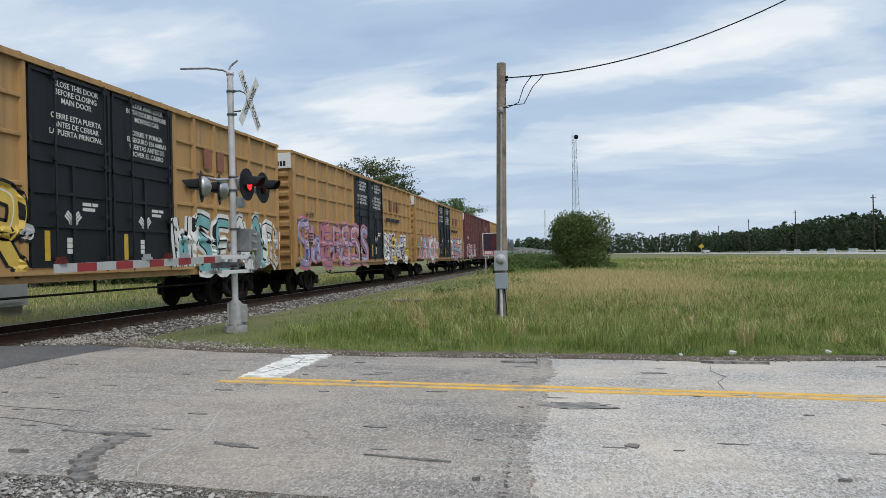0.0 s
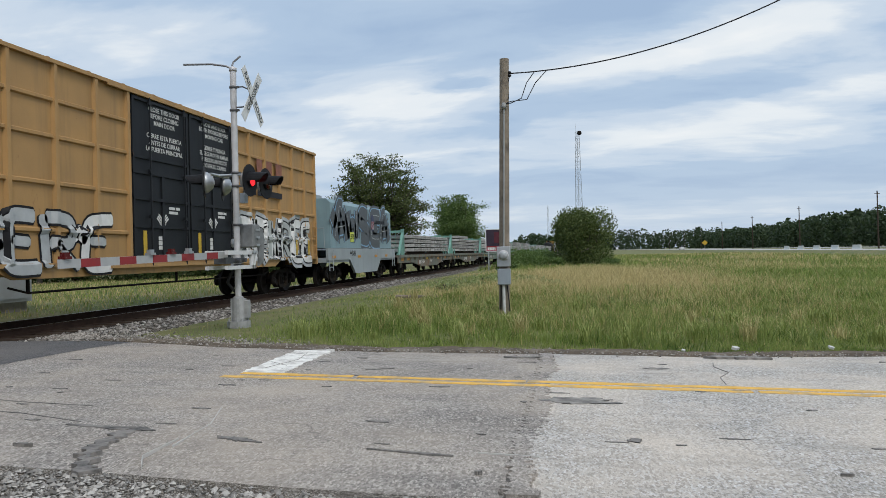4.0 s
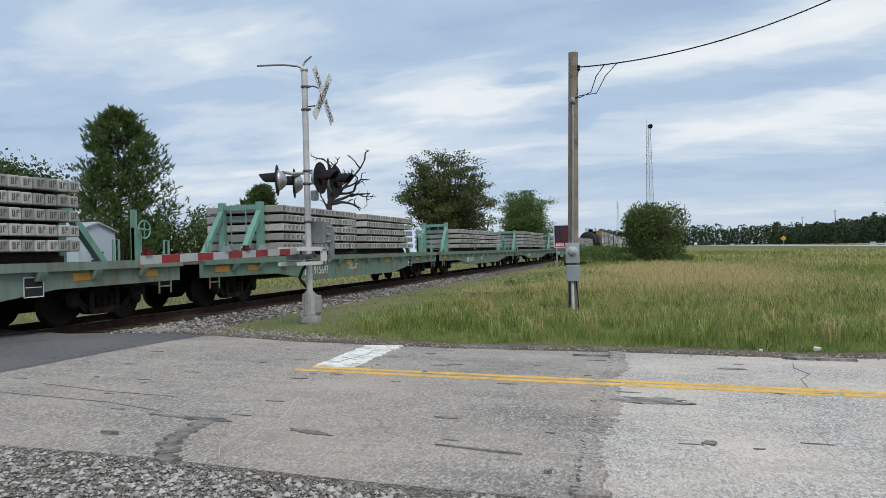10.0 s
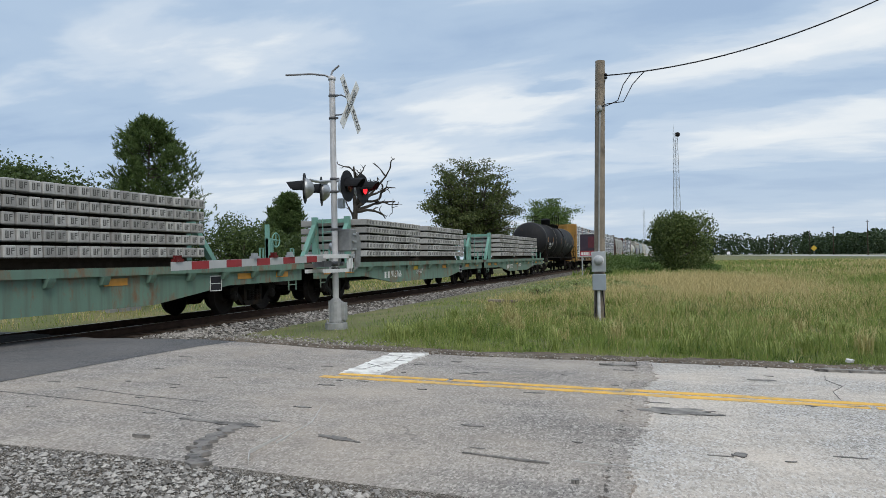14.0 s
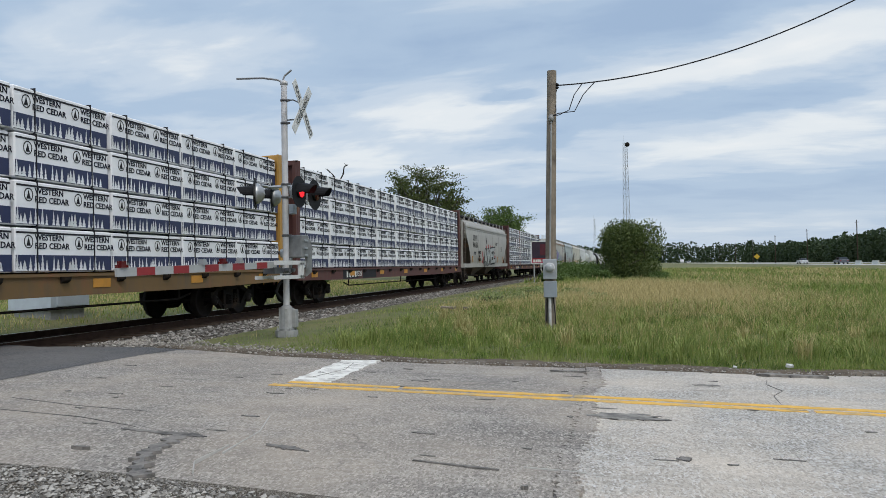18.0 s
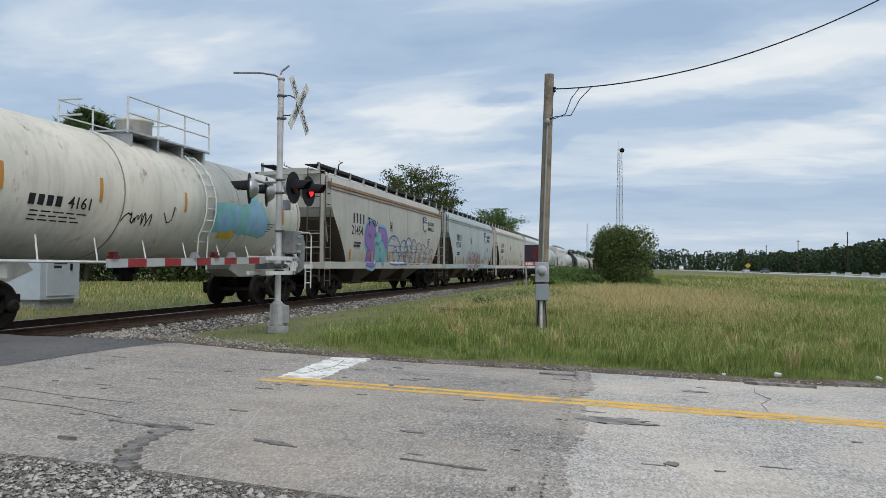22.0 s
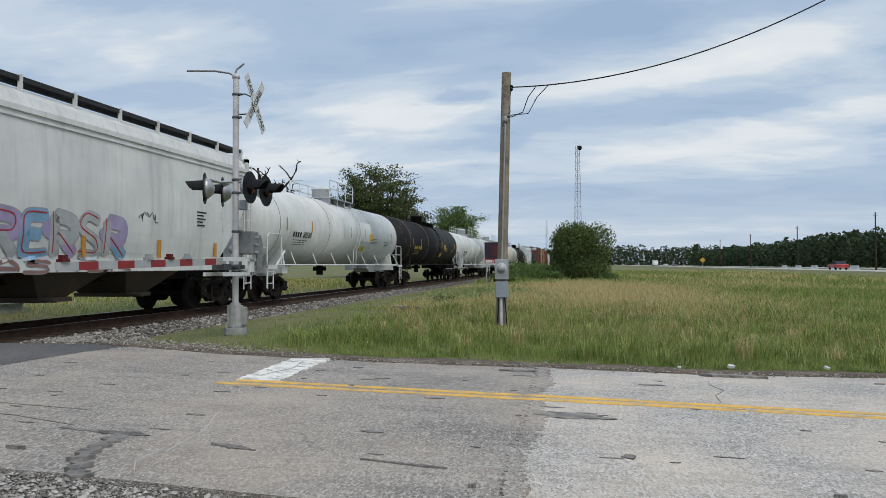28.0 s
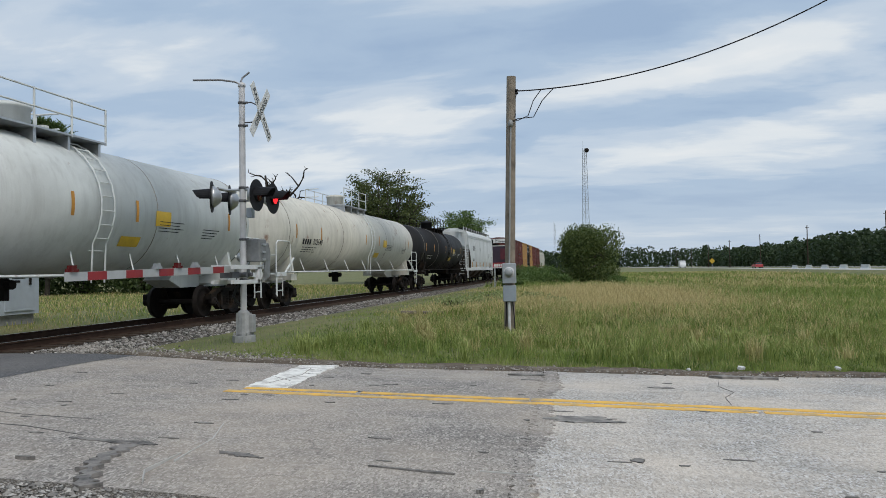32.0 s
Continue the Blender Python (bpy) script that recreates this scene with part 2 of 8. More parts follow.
ASPHALT = asphalt("asphalt", (0.262, 0.238, 0.216), (0.41, 0.376, 0.342))
ASPHALT_PALE = asphalt("pale_asphalt", (0.44, 0.405, 0.365), (0.60, 0.555, 0.505), 0.4)
ASPHALT_DARK = asphalt("dark_asphalt", (0.095, 0.095, 0.098), (0.145, 0.144, 0.147), 0.15)
TAR = plain("tar", (0.125, 0.118, 0.112), 0.9, 0, 0.5, 22, 0.9, 90, (0.26, 0.24, 0.22), 0.75)
SOIL = soil("soil")
BALLAST = gravel("ballast", (0.05, 0.045, 0.04), (0.31, 0.285, 0.26), 13)
GRAVEL = gravel("gravel", (0.14, 0.122, 0.102), (0.46, 0.42, 0.37), 75)
STONE = leaves("stone", (0.05, 0.045, 0.04), (0.42, 0.395, 0.365))
RAIL_RUST = plain("rail_rust", (0.055, 0.034, 0.025), 0.75, 0.2, 0.35, 5, 0.3)
RAIL_TOP = plain("worn_rail", (0.42, 0.40, 0.38), 0.3, 1.0, 0.15, 5, 0.05)
TIE_WOOD = plain("creosoted_wood", (0.06, 0.045, 0.035), 0.9, 0, 0.4, 7, 0.6)
YELLOW = plain("yellow_line", (0.80, 0.47, 0.085), 0.8, 0, 0.15, 9, 0.5, 90, (0.40, 0.32, 0.19), 0.52)
WHITE_LINE = plain("white_line", (0.86, 0.84, 0.79), 0.8, 0, 0.1, 13, 0.7, 90, (0.42, 0.39, 0.36), 0.58)
GALV = plain("galvanised_steel", (0.50, 0.51, 0.52), 0.42, 0.75, 0.18, 5, 0.08)
ALU = plain("aluminium", (0.56, 0.55, 0.55), 0.5, 0.15, 0.12, 8, 0.06)
CAST = plain("cast_grey", (0.30, 0.305, 0.30), 0.6, 0.0, 0.2, 8, 0.2)
BLACK = plain("black_paint", (0.018, 0.018, 0.02), 0.55, 0, 0.3, 6, 0.1)
RUBBER = plain("rubber", (0.025, 0.025, 0.025), 0.7, 0, 0.2, 9, 0.1)
STEEL_DARK = plain("dirty_steel", (0.014, 0.012, 0.0105), 0.8, 0.0, 0.45, 4, 0.35, 50, (0.05, 0.032, 0.02), 0.3)
WHEEL = plain("wheel_steel", (0.022, 0.018, 0.016), 0.65, 0.2, 0.35, 6, 0.2)
WHITE = plain("white_sheet", (0.64, 0.645, 0.63), 0.5, 0, 0.06, 5, 0.05)
RED_SHEET = plain("red_sheet", (0.26, 0.018, 0.022), 0.45, 0, 0.12, 8, 0.05)
SILVER_SHEET = plain("silver_sheet", (0.40, 0.41, 0.41), 0.4, 0, 0.08, 8, 0.05)
POLE_WOOD = plain("weathered_wood", (0.24, 0.20, 0.155), 0.9, 0, 0.3, 5, 0.5, 40, (0.09, 0.075, 0.06), 0.3)
GREY_BOX = plain("grey_enamel", (0.30, 0.34, 0.38), 0.5, 0.1, 0.1, 5, 0.05)
WIRE = plain("cable", (0.03, 0.03, 0.032), 0.6, 0, 0.1, 9, 0)


# ---- mesh helpers ----
def add_box(bm, x0, x1, y0, y1, z0, z1, m=None):
    v = [bm.verts.new((x, y, z)) for x in (x0, x1) for y in (y0, y1) for z in (z0, z1)]
    for f in ((0, 1, 3, 2), (4, 6, 7, 5), (0, 4, 5, 1), (2, 3, 7, 6), (0, 2, 6, 4), (1, 5, 7, 3)):
        bm.faces.new([v[i] for i in f])
    if m is not None:
        for q in v:
            q.co = m @ q.co
    return v


def add_prism(bm, outline, a, b, axis="y", caps=True):
    """An outline of (u, w) pairs swept from a to b along an axis. axis y: (x, z); x: (y, z); z: (x, y)."""
    def at(u, w, s):
        return {"y": (u, s, w), "x": (s, u, w), "z": (u, w, s)}[axis]
    p, q = [bm.verts.new(at(u, w, a)) for u, w in outline], [bm.verts.new(at(u, w, b)) for u, w in outline]
    n = len(outline)
    for i in range(n):
        j = (i + 1) % n
        bm.faces.new((p[i], p[j], q[j], q[i]))
    if caps:
        bm.faces.new(p[::-1])
        bm.faces.new(q)
    return p + q


def add_tube(bm, pts, r, n=8, r_end=None, caps=True):
    """A round bar along points; its radius runs from r to r_end."""
    pts = [Vector(p) for p in pts]
    rings, side = [], None
    for i, p in enumerate(pts):
        d = (pts[min(i + 1, len(pts) - 1)] - pts[max(i - 1, 0)]).normalized()
        if side is None:
            side = d.orthogonal().normalized()
        side = (side - d * side.dot(d))
        side = side.normalized() if side.length > 1e-6 else d.orthogonal().normalized()
        up = d.cross(side)
        rad = r if r_end is None else r + (r_end - r) * i / max(1, len(pts) - 1)
        rings.append([bm.verts.new(p + (side * math.cos(k * math.tau / n) + up * math.sin(k * math.tau / n)) * rad) for k in range(n)])
    for a, b in zip(rings, rings[1:]):
        for k in range(n):
            bm.faces.new((a[k], a[(k + 1) % n], b[(k + 1) % n], b[k]))
    if caps:
        bm.faces.new(rings[0][::-1])
        bm.faces.new(rings[-1])


def add_lathe(bm, profile, centre, axis="x", n=20, smooth=True):
    """Profile of (radius, along) spun round an axis through centre."""
    c = Vector(centre)
    rings = []
    for r, s in profile:
        ring = []
        for k in range(n):
            a = k * math.tau / n
            u, w = r * math.cos(a), r * math.sin(a)
            ring.append(bm.verts.new(c + Vector({"x": (s, u, w), "y": (u, s, w), "z": (u, w, s)}[axis])))
        rings.append(ring)
    for a, b in zip(rings, rings[1:]):
        for k in range(n):
            f = bm.faces.new((a[k], a[(k + 1) % n], b[(k + 1) % n], b[k]))
            f.smooth = smooth
    bm.faces.new(rings[0][::-1])
    bm.faces.new(rings[-1])


def mesh_of(name, bm, mat, bevel=0.0):
    if bevel:
        bmesh.ops.bevel(bm, geom=[e for e in bm.edges], offset=bevel, segments=1, affect="EDGES", profile=0.7)
    bmesh.ops.recalc_face_normals(bm, faces=bm.faces)
    me = bpy.data.meshes.new(name)
    bm.to_mesh(me)
    bm.free()
    me.materials.append(mat)
    return me


def part(name, bm, mat, parent, label="", bevel=0.0):
    ob = new(name, mesh_of(name, bm, mat, bevel))
    ob.parent = parent
    if label:
        ob["label"] = label
    return ob


def shared(name, me, parent, m=None, label=""):
    ob = new(name, me)
    ob.parent = parent
    if m is not None:
        ob.matrix_basis = m
    if label:
        ob["label"] = label
    return ob


def thing(name, label, category, group="", kind="", at=None):
    ob = new(name)
    ob.empty_display_size = 0.2
    if at is not None:
        ob.matrix_basis = at
    return tagged(ob, label, category, group, kind)


def raw_mesh(name, verts, faces, mat):
    me = bpy.data.meshes.new(name)
    me.from_pydata(verts, [], faces)
    me.materials.append(mat)
    me.update()
    return me


def bmesh_box(*a):
    bm = bmesh.new()
    add_box(bm, *a)
    return bm


def blot(rng, rx, ry, n=18, rough=0.25, jagged=0.22):
    """An uneven round outline."""
    ph = [rng.uniform(0, 6.28) for _ in range(4)]
    jag = [rng.uniform(-jagged, jagged) for _ in range(n)]
    return [(math.cos(a) * rx * (1 + jag[k] + rough * (math.sin(2 * a + ph[0]) + 0.6 * math.sin(3 * a + ph[1]) + 0.4 * math.sin(5 * a + ph[2])) / 2),
             math.sin(a) * ry * (1 + jag[k] + rough * (math.sin(2 * a + ph[3]) + 0.6 * math.sin(4 * a + ph[0])) / 2)) for k, a in enumerate([k * math.tau / n for k in range(n)])]


def ribbon(rng, pts, widths, step=0.05, jag=0.35):
    """A ragged band along points: its outline."""
    left, right = [], []
    for i in range(len(pts) - 1):
        (x0, y0), (x1, y1) = pts[i], pts[i + 1]
        n = max(2, int(math.hypot(x1 - x0, y1 - y0) / step))
        d = math.hypot(x1 - x0, y1 - y0)
        nx, ny = -(y1 - y0) / d, (x1 - x0) / d
        for k in range(n if i < len(pts) - 2 else n + 1):
            u = k / n
            w = widths[i] + (widths[i + 1] - widths[i]) * u
            a, b = w * (1 + rng.uniform(-jag, jag)), w * (1 + rng.uniform(-jag, jag))
            x, y = x0 + (x1 - x0) * u, y0 + (y1 - y0) * u
            left.append((x + nx * a, y + ny * a))
            right.append((x - nx * b, y - ny * b))
    return left + right[::-1]


# ---- ground, road and track ----
XC, RAIL_Z, SPEED = -11.85, 0.03, 19.98
CAR_Z = RAIL_Z + 0.16  # the car bodies ride this high on their springs
ROAD_NEAR, ROAD_MID, ROAD_FAR = 3.85, 7.4, 9.9


def slope(x, y):
    """The road's plane near the camera, levelling off away from it."""
    k = lambda v, a: a * math.tanh(v / a)
    return -0.0227 * k(x, 11) - 0.0069 * k(y, 22)


def ground_z(x, y):
    z = slope(x, y) - 0.03
    on_road = max(0.0, 1 - abs(y - 6.9) / 4.5)
    d = abs(x - XC)
    if y > 10 or y < 2.5:
        z += -0.10 * (0.5 + 0.5 * math.tanh((y - 12) / 2)) if y > 0 else -0.1
        bank = max(0.0, min(1.0, (5.2 - d) / 2.6))
        z = z * (1 - bank) + (RAIL_Z - 0.32) * bank
        if d > 7 and y > 10:
            z += 0.07 * noise.noise((x * 0.3, y * 0.3, 0))
    else:
        bank = max(0.0, min(1.0, (5.0 - d) / 2.0))
        z = (z - 0.06) * (1 - bank) + (RAIL_Z - 0.14) * bank
    return z


def build_ground():
    xs = [-4000, -1500, -600, -300, -160, -90, -60, -45, -36, -30, -26, -23, -21] + [-20 + 0.5 * i for i in range(73)] + [17, 18.5, 20, 22, 25, 30, 36, 45, 60, 90, 160, 300, 600, 1500, 4000]
    ys = [-3000, -900, -300, -120, -60, -30, -18, -12, -8, -5, -3, -1.5] + [-0.5 + 0.5 * i for i in range(100)] + [51, 53, 56, 60, 66, 74, 84, 96, 110, 130, 160, 200, 260, 350, 500, 800, 1500, 4000]
    verts = [(x, y, ground_z(x, y)) for y in ys for x in xs]
    w = len(xs)
    faces = [(j * w + i, j * w + i + 1, (j + 1) * w + i + 1, (j + 1) * w + i) for j in range(len(ys) - 1) for i in range(w - 1)]
    ob = new("ground", raw_mesh("ground", verts, faces, SOIL))
    for p in ob.data.polygons:
        p.use_smooth = True
    tagged(ob, "rough field soil with weeds and dry grass", "ground", kind="structure")


def strip(name, outline, lift, mat, label="", category="", kind="", parent=None):
    """A thin laid sheet that follows the road's plane; outline of (x, y)."""
    bm = bmesh.new()
    top = [bm.verts.new((x, y, slope(x, y) + lift)) for x, y in outline]
    low = [bm.verts.new((x, y, slope(x, y) + lift - 0.03)) for x, y in outline]
    bm.faces.new(top)
    n = len(outline)
    for i in range(n):
        bm.faces.new((top[i], low[i], low[(i + 1) % n], top[(i + 1) % n]))
    bmesh.ops.triangulate(bm, faces=[f for f in bm.faces if len(f.verts) > 4])
    ob = new(name, mesh_of(name, bm, mat))
    if parent:
        ob.parent = parent
    return tagged(ob, label, category, kind=kind)


def wavy(x0, x1, y, amp, rng, step=0.3):
    n = max(2, int(abs(x1 - x0) / step))
    return [(x0 + (x1 - x0) * i / n, y + rng.uniform(-amp, amp) + amp * 1.2 * math.sin((x0 + (x1 - x0) * i / n) * 1.3)) for i in range(n + 1)]


def road_sheet(name, x0, x1, lift, mat, label, rng, near=ROAD_NEAR, far=ROAD_FAR, kind="structure", category="road", right_edge=0.0):
    """A stretch of road as a grid that follows the slope, with broken edges."""
    nx = max(2, int(abs(x1 - x0) / 0.25))
    verts, faces = [], []
    rows = 7
    for i in range(nx + 1):
        x = x0 + (x1 - x0) * i / nx
        a = near + 0.07 * math.sin(x * 1.3) + rng.uniform(-0.05, 0.05)
        b = far + 0.10 * math.sin(x * 0.9 + 1) + rng.uniform(-0.05, 0.05) + max(0, x - 1.5) * 0.28 + max(0.0, -x - 5.2) * 0.2
        for j in range(rows):
            y = a + (b - a) * j / (rows - 1)
            xx = x + (rng.uniform(-0.04, 0.04) if i in (0, nx) else 0)
            crossing = max(0.0, min(1.0, (4.2 - abs(x - XC)) / 2.6))
            z = (slope(x, y) + lift) * (1 - crossing) + (RAIL_Z - 0.012 + lift) * crossing
            verts.append((xx, y, z if 0 < j < rows - 1 else z - 0.035))
    for i in range(nx):
        for j in range(rows - 1):
            faces.append((i * rows + j, (i + 1) * rows + j, (i + 1) * rows + j + 1, i * rows + j + 1))
    ob = new(name, raw_mesh(name, verts, faces, mat))
    return tagged(ob, label, category, kind=kind)


build_ground()
rng = random.Random(5)
road_sheet("road", -0.45, -7.0, 0.0, ASPHALT, "grey worn asphalt road leading to the crossing", rng)
road_sheet("pale_road", -0.45, 60, 0.0, ASPHALT_PALE, "pale worn grey road surface", rng)
road_sheet("crossing_road", -6.95, -60, 0.004, ASPHALT_DARK, "dark newer asphalt over the railway crossing", rng)


def rail_profile():
    return [(-0.07, -0.17), (0.07, -0.17), (0.07, -0.155), (0.012, -0.135), (0.012, -0.045), (0.036, -0.03), (0.036, -0.004), (0.030, 0.0), (-0.030, 0.0), (-0.036, -0.004), (-0.036, -0.03), (-0.012, -0.045), (-0.012, -0.135), (-0.07, -0.155)]


for sx in (-0.7535, 0.7535):
    bm = bmesh.new()
    add_prism(bm, [(XC + sx + u, RAIL_Z + w) for u, w in rail_profile()], -200, 1200)
    ob = new("rail", mesh_of("rail", bm, RAIL_RUST))
    tagged(ob, "rusty steel rail with a worn bright head", "rail", "track rails")
    part("rail_head", bmesh_box(XC + sx - 0.028, XC + sx + 0.028, -200, 1200, RAIL_Z - 0.004, RAIL_Z + 0.001), RAIL_TOP, ob)


# oil stains, darkened further with the train's shade put into the colour
OILY_SHADED = gravel("oily_ballast", (0.014, 0.011, 0.009), (0.065, 0.05, 0.042), 16)


def ballast_bed():
    """The stone bank that carries the track, cut open at the road."""
    for k, (y0, y1) in enumerate(((-150, 3.2), (10.7, 1200))):
        ys = [y0, y1] if k == 0 else [10.7 + 0.4 * i for i in range(120)] + [60, 70, 90, 130, 200, 400, 1200]
        verts, faces = [], []
        prof = [(-3.6, -0.60), (-2.0, -0.24), (-1.45, -0.19), (1.45, -0.19), (1.9, -0.23), (2.6, -0.36), (3.3, -0.50), (4.1, -0.62)]
        for y in ys:
            for u, w in prof:
                bump = 0.05 * noise.noise((u * 2.1, y * 1.7, 3)) if 0 < k and y < 60 else 0
                verts.append((XC + u + (0.25 * noise.noise((y * 0.5, u, 9)) if abs(u) > 3 else 0), y, RAIL_Z + w + bump))
        n = len(prof)
        for j in range(len(ys) - 1):
            for i in range(n - 1):
                faces.append((j * n + i, j * n + i + 1, (j + 1) * n + i + 1, (j + 1) * n + i))
        ob = new("track_bed", raw_mesh("track_bed", verts, faces, BALLAST))
        tagged(ob, "grey crushed stone ballast bank under the track", "track bed", kind="structure")
        # strip between the rails: its near-black colour holds train shade besides oil
        core = bmesh.new()
        add_prism(core, [(XC - 1.5, RAIL_Z - 0.4), (XC + 1.5, RAIL_Z - 0.4), (XC + 1.42, RAIL_Z - 0.175), (XC - 1.42, RAIL_Z - 0.175)], y0, y1)
        part("oily_ballast", core, OILY_SHADED, ob, "ballast between the rails, dark with oil stains and painted train shade")
        if k:
            bm = bmesh.new()
            add_box(bm, -1.3, 1.3, -0.115, 0.115, -0.18, 0)
            me = mesh_of("railway_tie", bm, TIE_WOOD, 0.015)
            for i in range(160):
                shared("railway_tie", me, ob, pose(XC + rng.uniform(-0.03, 0.03), 11.2 + i * 0.5, RAIL_Z - 0.15, 0, 0, rng.uniform(-1.2, 1.2)))


ballast_bed()


def stone_stuff(name, spots, sizes, mat, label):
    """Loose stones as one sheet of small uneven lumps."""
    r = np.random.RandomState(len(spots))
    base = np.array([(1, 0, 0), (-1, 0, 0), (0, 1, 0), (0, -1, 0), (0, 0, 1), (0, 0, -1)], float)
    tri = np.array([(0, 2, 4), (2, 1, 4), (1, 3, 4), (3, 0, 4), (2, 0, 5), (1, 2, 5), (3, 1, 5), (0, 3, 5)])
    n = len(spots)
    v = base[None] * (1 + r.uniform(-0.35, 0.35, (n, 6, 1)))
    v = v + r.uniform(-0.25, 0.25, (n, 6, 3))
    v = v * np.array(sizes)[:, None, None] * np.array([1, 0.8, 0.6])
    a = r.uniform(0, 6.28, n)
    c, s = np.cos(a)[:, None], np.sin(a)[:, None]
    x, y = v[..., 0] * c - v[..., 1] * s, v[..., 0] * s + v[..., 1] * c
    v = np.stack([x, y, v[..., 2]], -1) + np.array(spots)[:, None, :]
    faces = (tri[None] + 6 * np.arange(n)[:, None, None]).reshape(-1, 3)
    ob = new(name, raw_mesh(name, v.reshape(-1, 3).tolist(), faces.tolist(), mat))
    return tagged(ob, label, name.replace("_", " "), kind="stuff")


spots, sizes = [], []
for i in range(12000):
    y = 10.9 + 34 * rng.random() ** 1.9
    u = rng.uniform(1.35, 4.8)
    h = -0.20 - max(0.0, u - 1.6) * 0.165
    edge = u > 3.9
    if edge and rng.random() < 0.5:
        continue
    spots.append((XC + u, y, RAIL_Z + h + rng.uniform(-0.01, 0.03)))
    sizes.append(rng.uniform(0.022, 0.062))
stone_stuff("ballast_stones", spots, sizes, STONE, "loose grey ballast stones on the bank")
spots, sizes = [], []
for i in range(36000):
    x = max(-14.0, min(11.0, rng.gauss(-1.6, 3.4)))
    lim = 3.95 + 0.07 * math.sin(x * 1.3) - 0.05
    y = lim - abs(rng.gauss(0, 0.16)) - min(5.0, rng.expovariate(0.9))
    spots.append((x, y, slope(x, y) - 0.015 + rng.uniform(0, 0.012)))
    sizes.append(rng.choice((0.004, 0.005, 0.006, 0.007, 0.008, 0.010, 0.013, 0.017, 0.023)) * rng.uniform(0.7, 1.3))
stone_stuff("loose_gravel", spots, sizes, leaves("fine_gravel", (0.11, 0.102, 0.092), (0.50, 0.475, 0.44)), "loose grey gravel along the road's near edge")
spots, sizes = [], []
for i in range(3200):
    x = -8.6 + 15 * rng.random() ** 1.9
    y = 9.9 + 0.10 * math.sin(x * 0.9 + 1) + max(0, x - 1.5) * 0.28 + max(0.0, -x - 5.2) * 0.2 + rng.gauss(0.05, 0.12) + (abs(rng.gauss(0, 0.35)) if x < -4 else 0)
    spots.append((x, y, slope(x, y) - 0.012))
    sizes.append(rng.uniform(0.008, 0.024) * (1.3 if x < -4 else 1))
stone_stuff("edge_gravel", spots, sizes, foliage("dirty_stone", (0.10, 0.085, 0.07), (0.40, 0.37, 0.33), 0.0), "pale gravel spilled along the grass edge")
# trodden dirt between road and grass
verts, faces = [], []
for i in range(240):
    x = -7.5 + 27 * i / 239
    b = ROAD_FAR + 0.10 * math.sin(x * 0.9 + 1) + max(0, x - 1.5) * 0.28 + max(0.0, -x - 5.2) * 0.2
    w = 0.34 + 0.1 * math.sin(x * 2.7) + rng.uniform(-0.08, 0.08) + max(0.0, x - 4) * 0.12
    for q, dz in ((-0.10, -0.035), (0.05, -0.004), (w, -0.012), (w + 0.25, -0.09)):
        verts.append((x, b + q, slope(x, b) + dz))
for i in range(239):
    for j in range(3):
        faces.append((i * 4 + j, (i + 1) * 4 + j, (i + 1) * 4 + j + 1, i * 4 + j + 1))
tagged(new("dirt_edge", raw_mesh("dirt_edge", verts, faces, plain("roadside_dirt", (0.105, 0.080, 0.055), 0.95, 0, 0.4, 4, 0.8, 30, (0.22, 0.19, 0.155), 0.35))), "brown dirt and thatch along the road's edge", "dirt", kind="structure")
# gravel apron where the camera stands
verts, faces = [], []
for i in range(60):
    x = -20 + 40 * i / 59
    for j in range(8):
        y = -6 + 9.95 * j / 7 + (0.05 * math.sin(x * 1.3) if j == 7 else 0)
        verts.append((x, y, slope(x, y) - 0.018))
for i in range(59):
    for j in range(7):
        faces.append((i * 8 + j, (i + 1) * 8 + j, (i + 1) * 8 + j + 1, i * 8 + j + 1))
tagged(new("gravel_verge", raw_mesh("gravel_verge", verts, faces, GRAVEL)), "dirty grey gravel verge beside the road", "gravel", kind="structure")

# ---- road markings and repairs ----
for k, y in enumerate((7.30, 7.50)):
    x = -3.85 + 0.12 * k
    while x < 40:
        ln = rng.uniform(0.5, 2.4)
        dy = rng.uniform(-0.015, 0.015)
        strip("yellow_line", wavy(x, x + ln, y - 0.055 + dy, 0.010, rng, 0.12) + wavy(x + ln, x, y + 0.055 + dy, 0.010, rng, 0.12), 0.006, YELLOW, "worn yellow centre line on the asphalt", "road marking", "structure")
        x += ln + rng.choice((0.0, 0.02, 0.06))
bar = [(-3.76, 7.56), (-3.27, 7.62)] + [(-3.27 - 0.12 * i / 30 + rng.uniform(-0.03, 0.02), 7.62 + 1.98 * i / 30) for i in range(1, 31)] + [(-3.88, 9.42)] + [(-3.88 + 0.12 * i / 28 + rng.uniform(-0.02, 0.03), 9.42 - 1.86 * i / 28) for i in range(1, 28)]
strip("stop_line", bar, 0.006, WHITE_LINE, "worn white painted stop line with cracks", "road marking", "structure")
OLD_PAINT = plain("cracked_paint", (0.30, 0.28, 0.25), 0.9)
for pts in (((-3.62, 7.9), (-3.5, 8.6), (-3.62, 9.2)), ((-3.45, 8.1), (-3.75, 8.35)), ((-3.4, 9.0), (-3.8, 9.15))):
    out = [(x - 0.004, y) for x, y in pts] + [(x + 0.004, y) for x, y in pts[::-1]]
    strip("crack", out, 0.010, OLD_PAINT, "dark crack through the paint", "road crack", "structure")


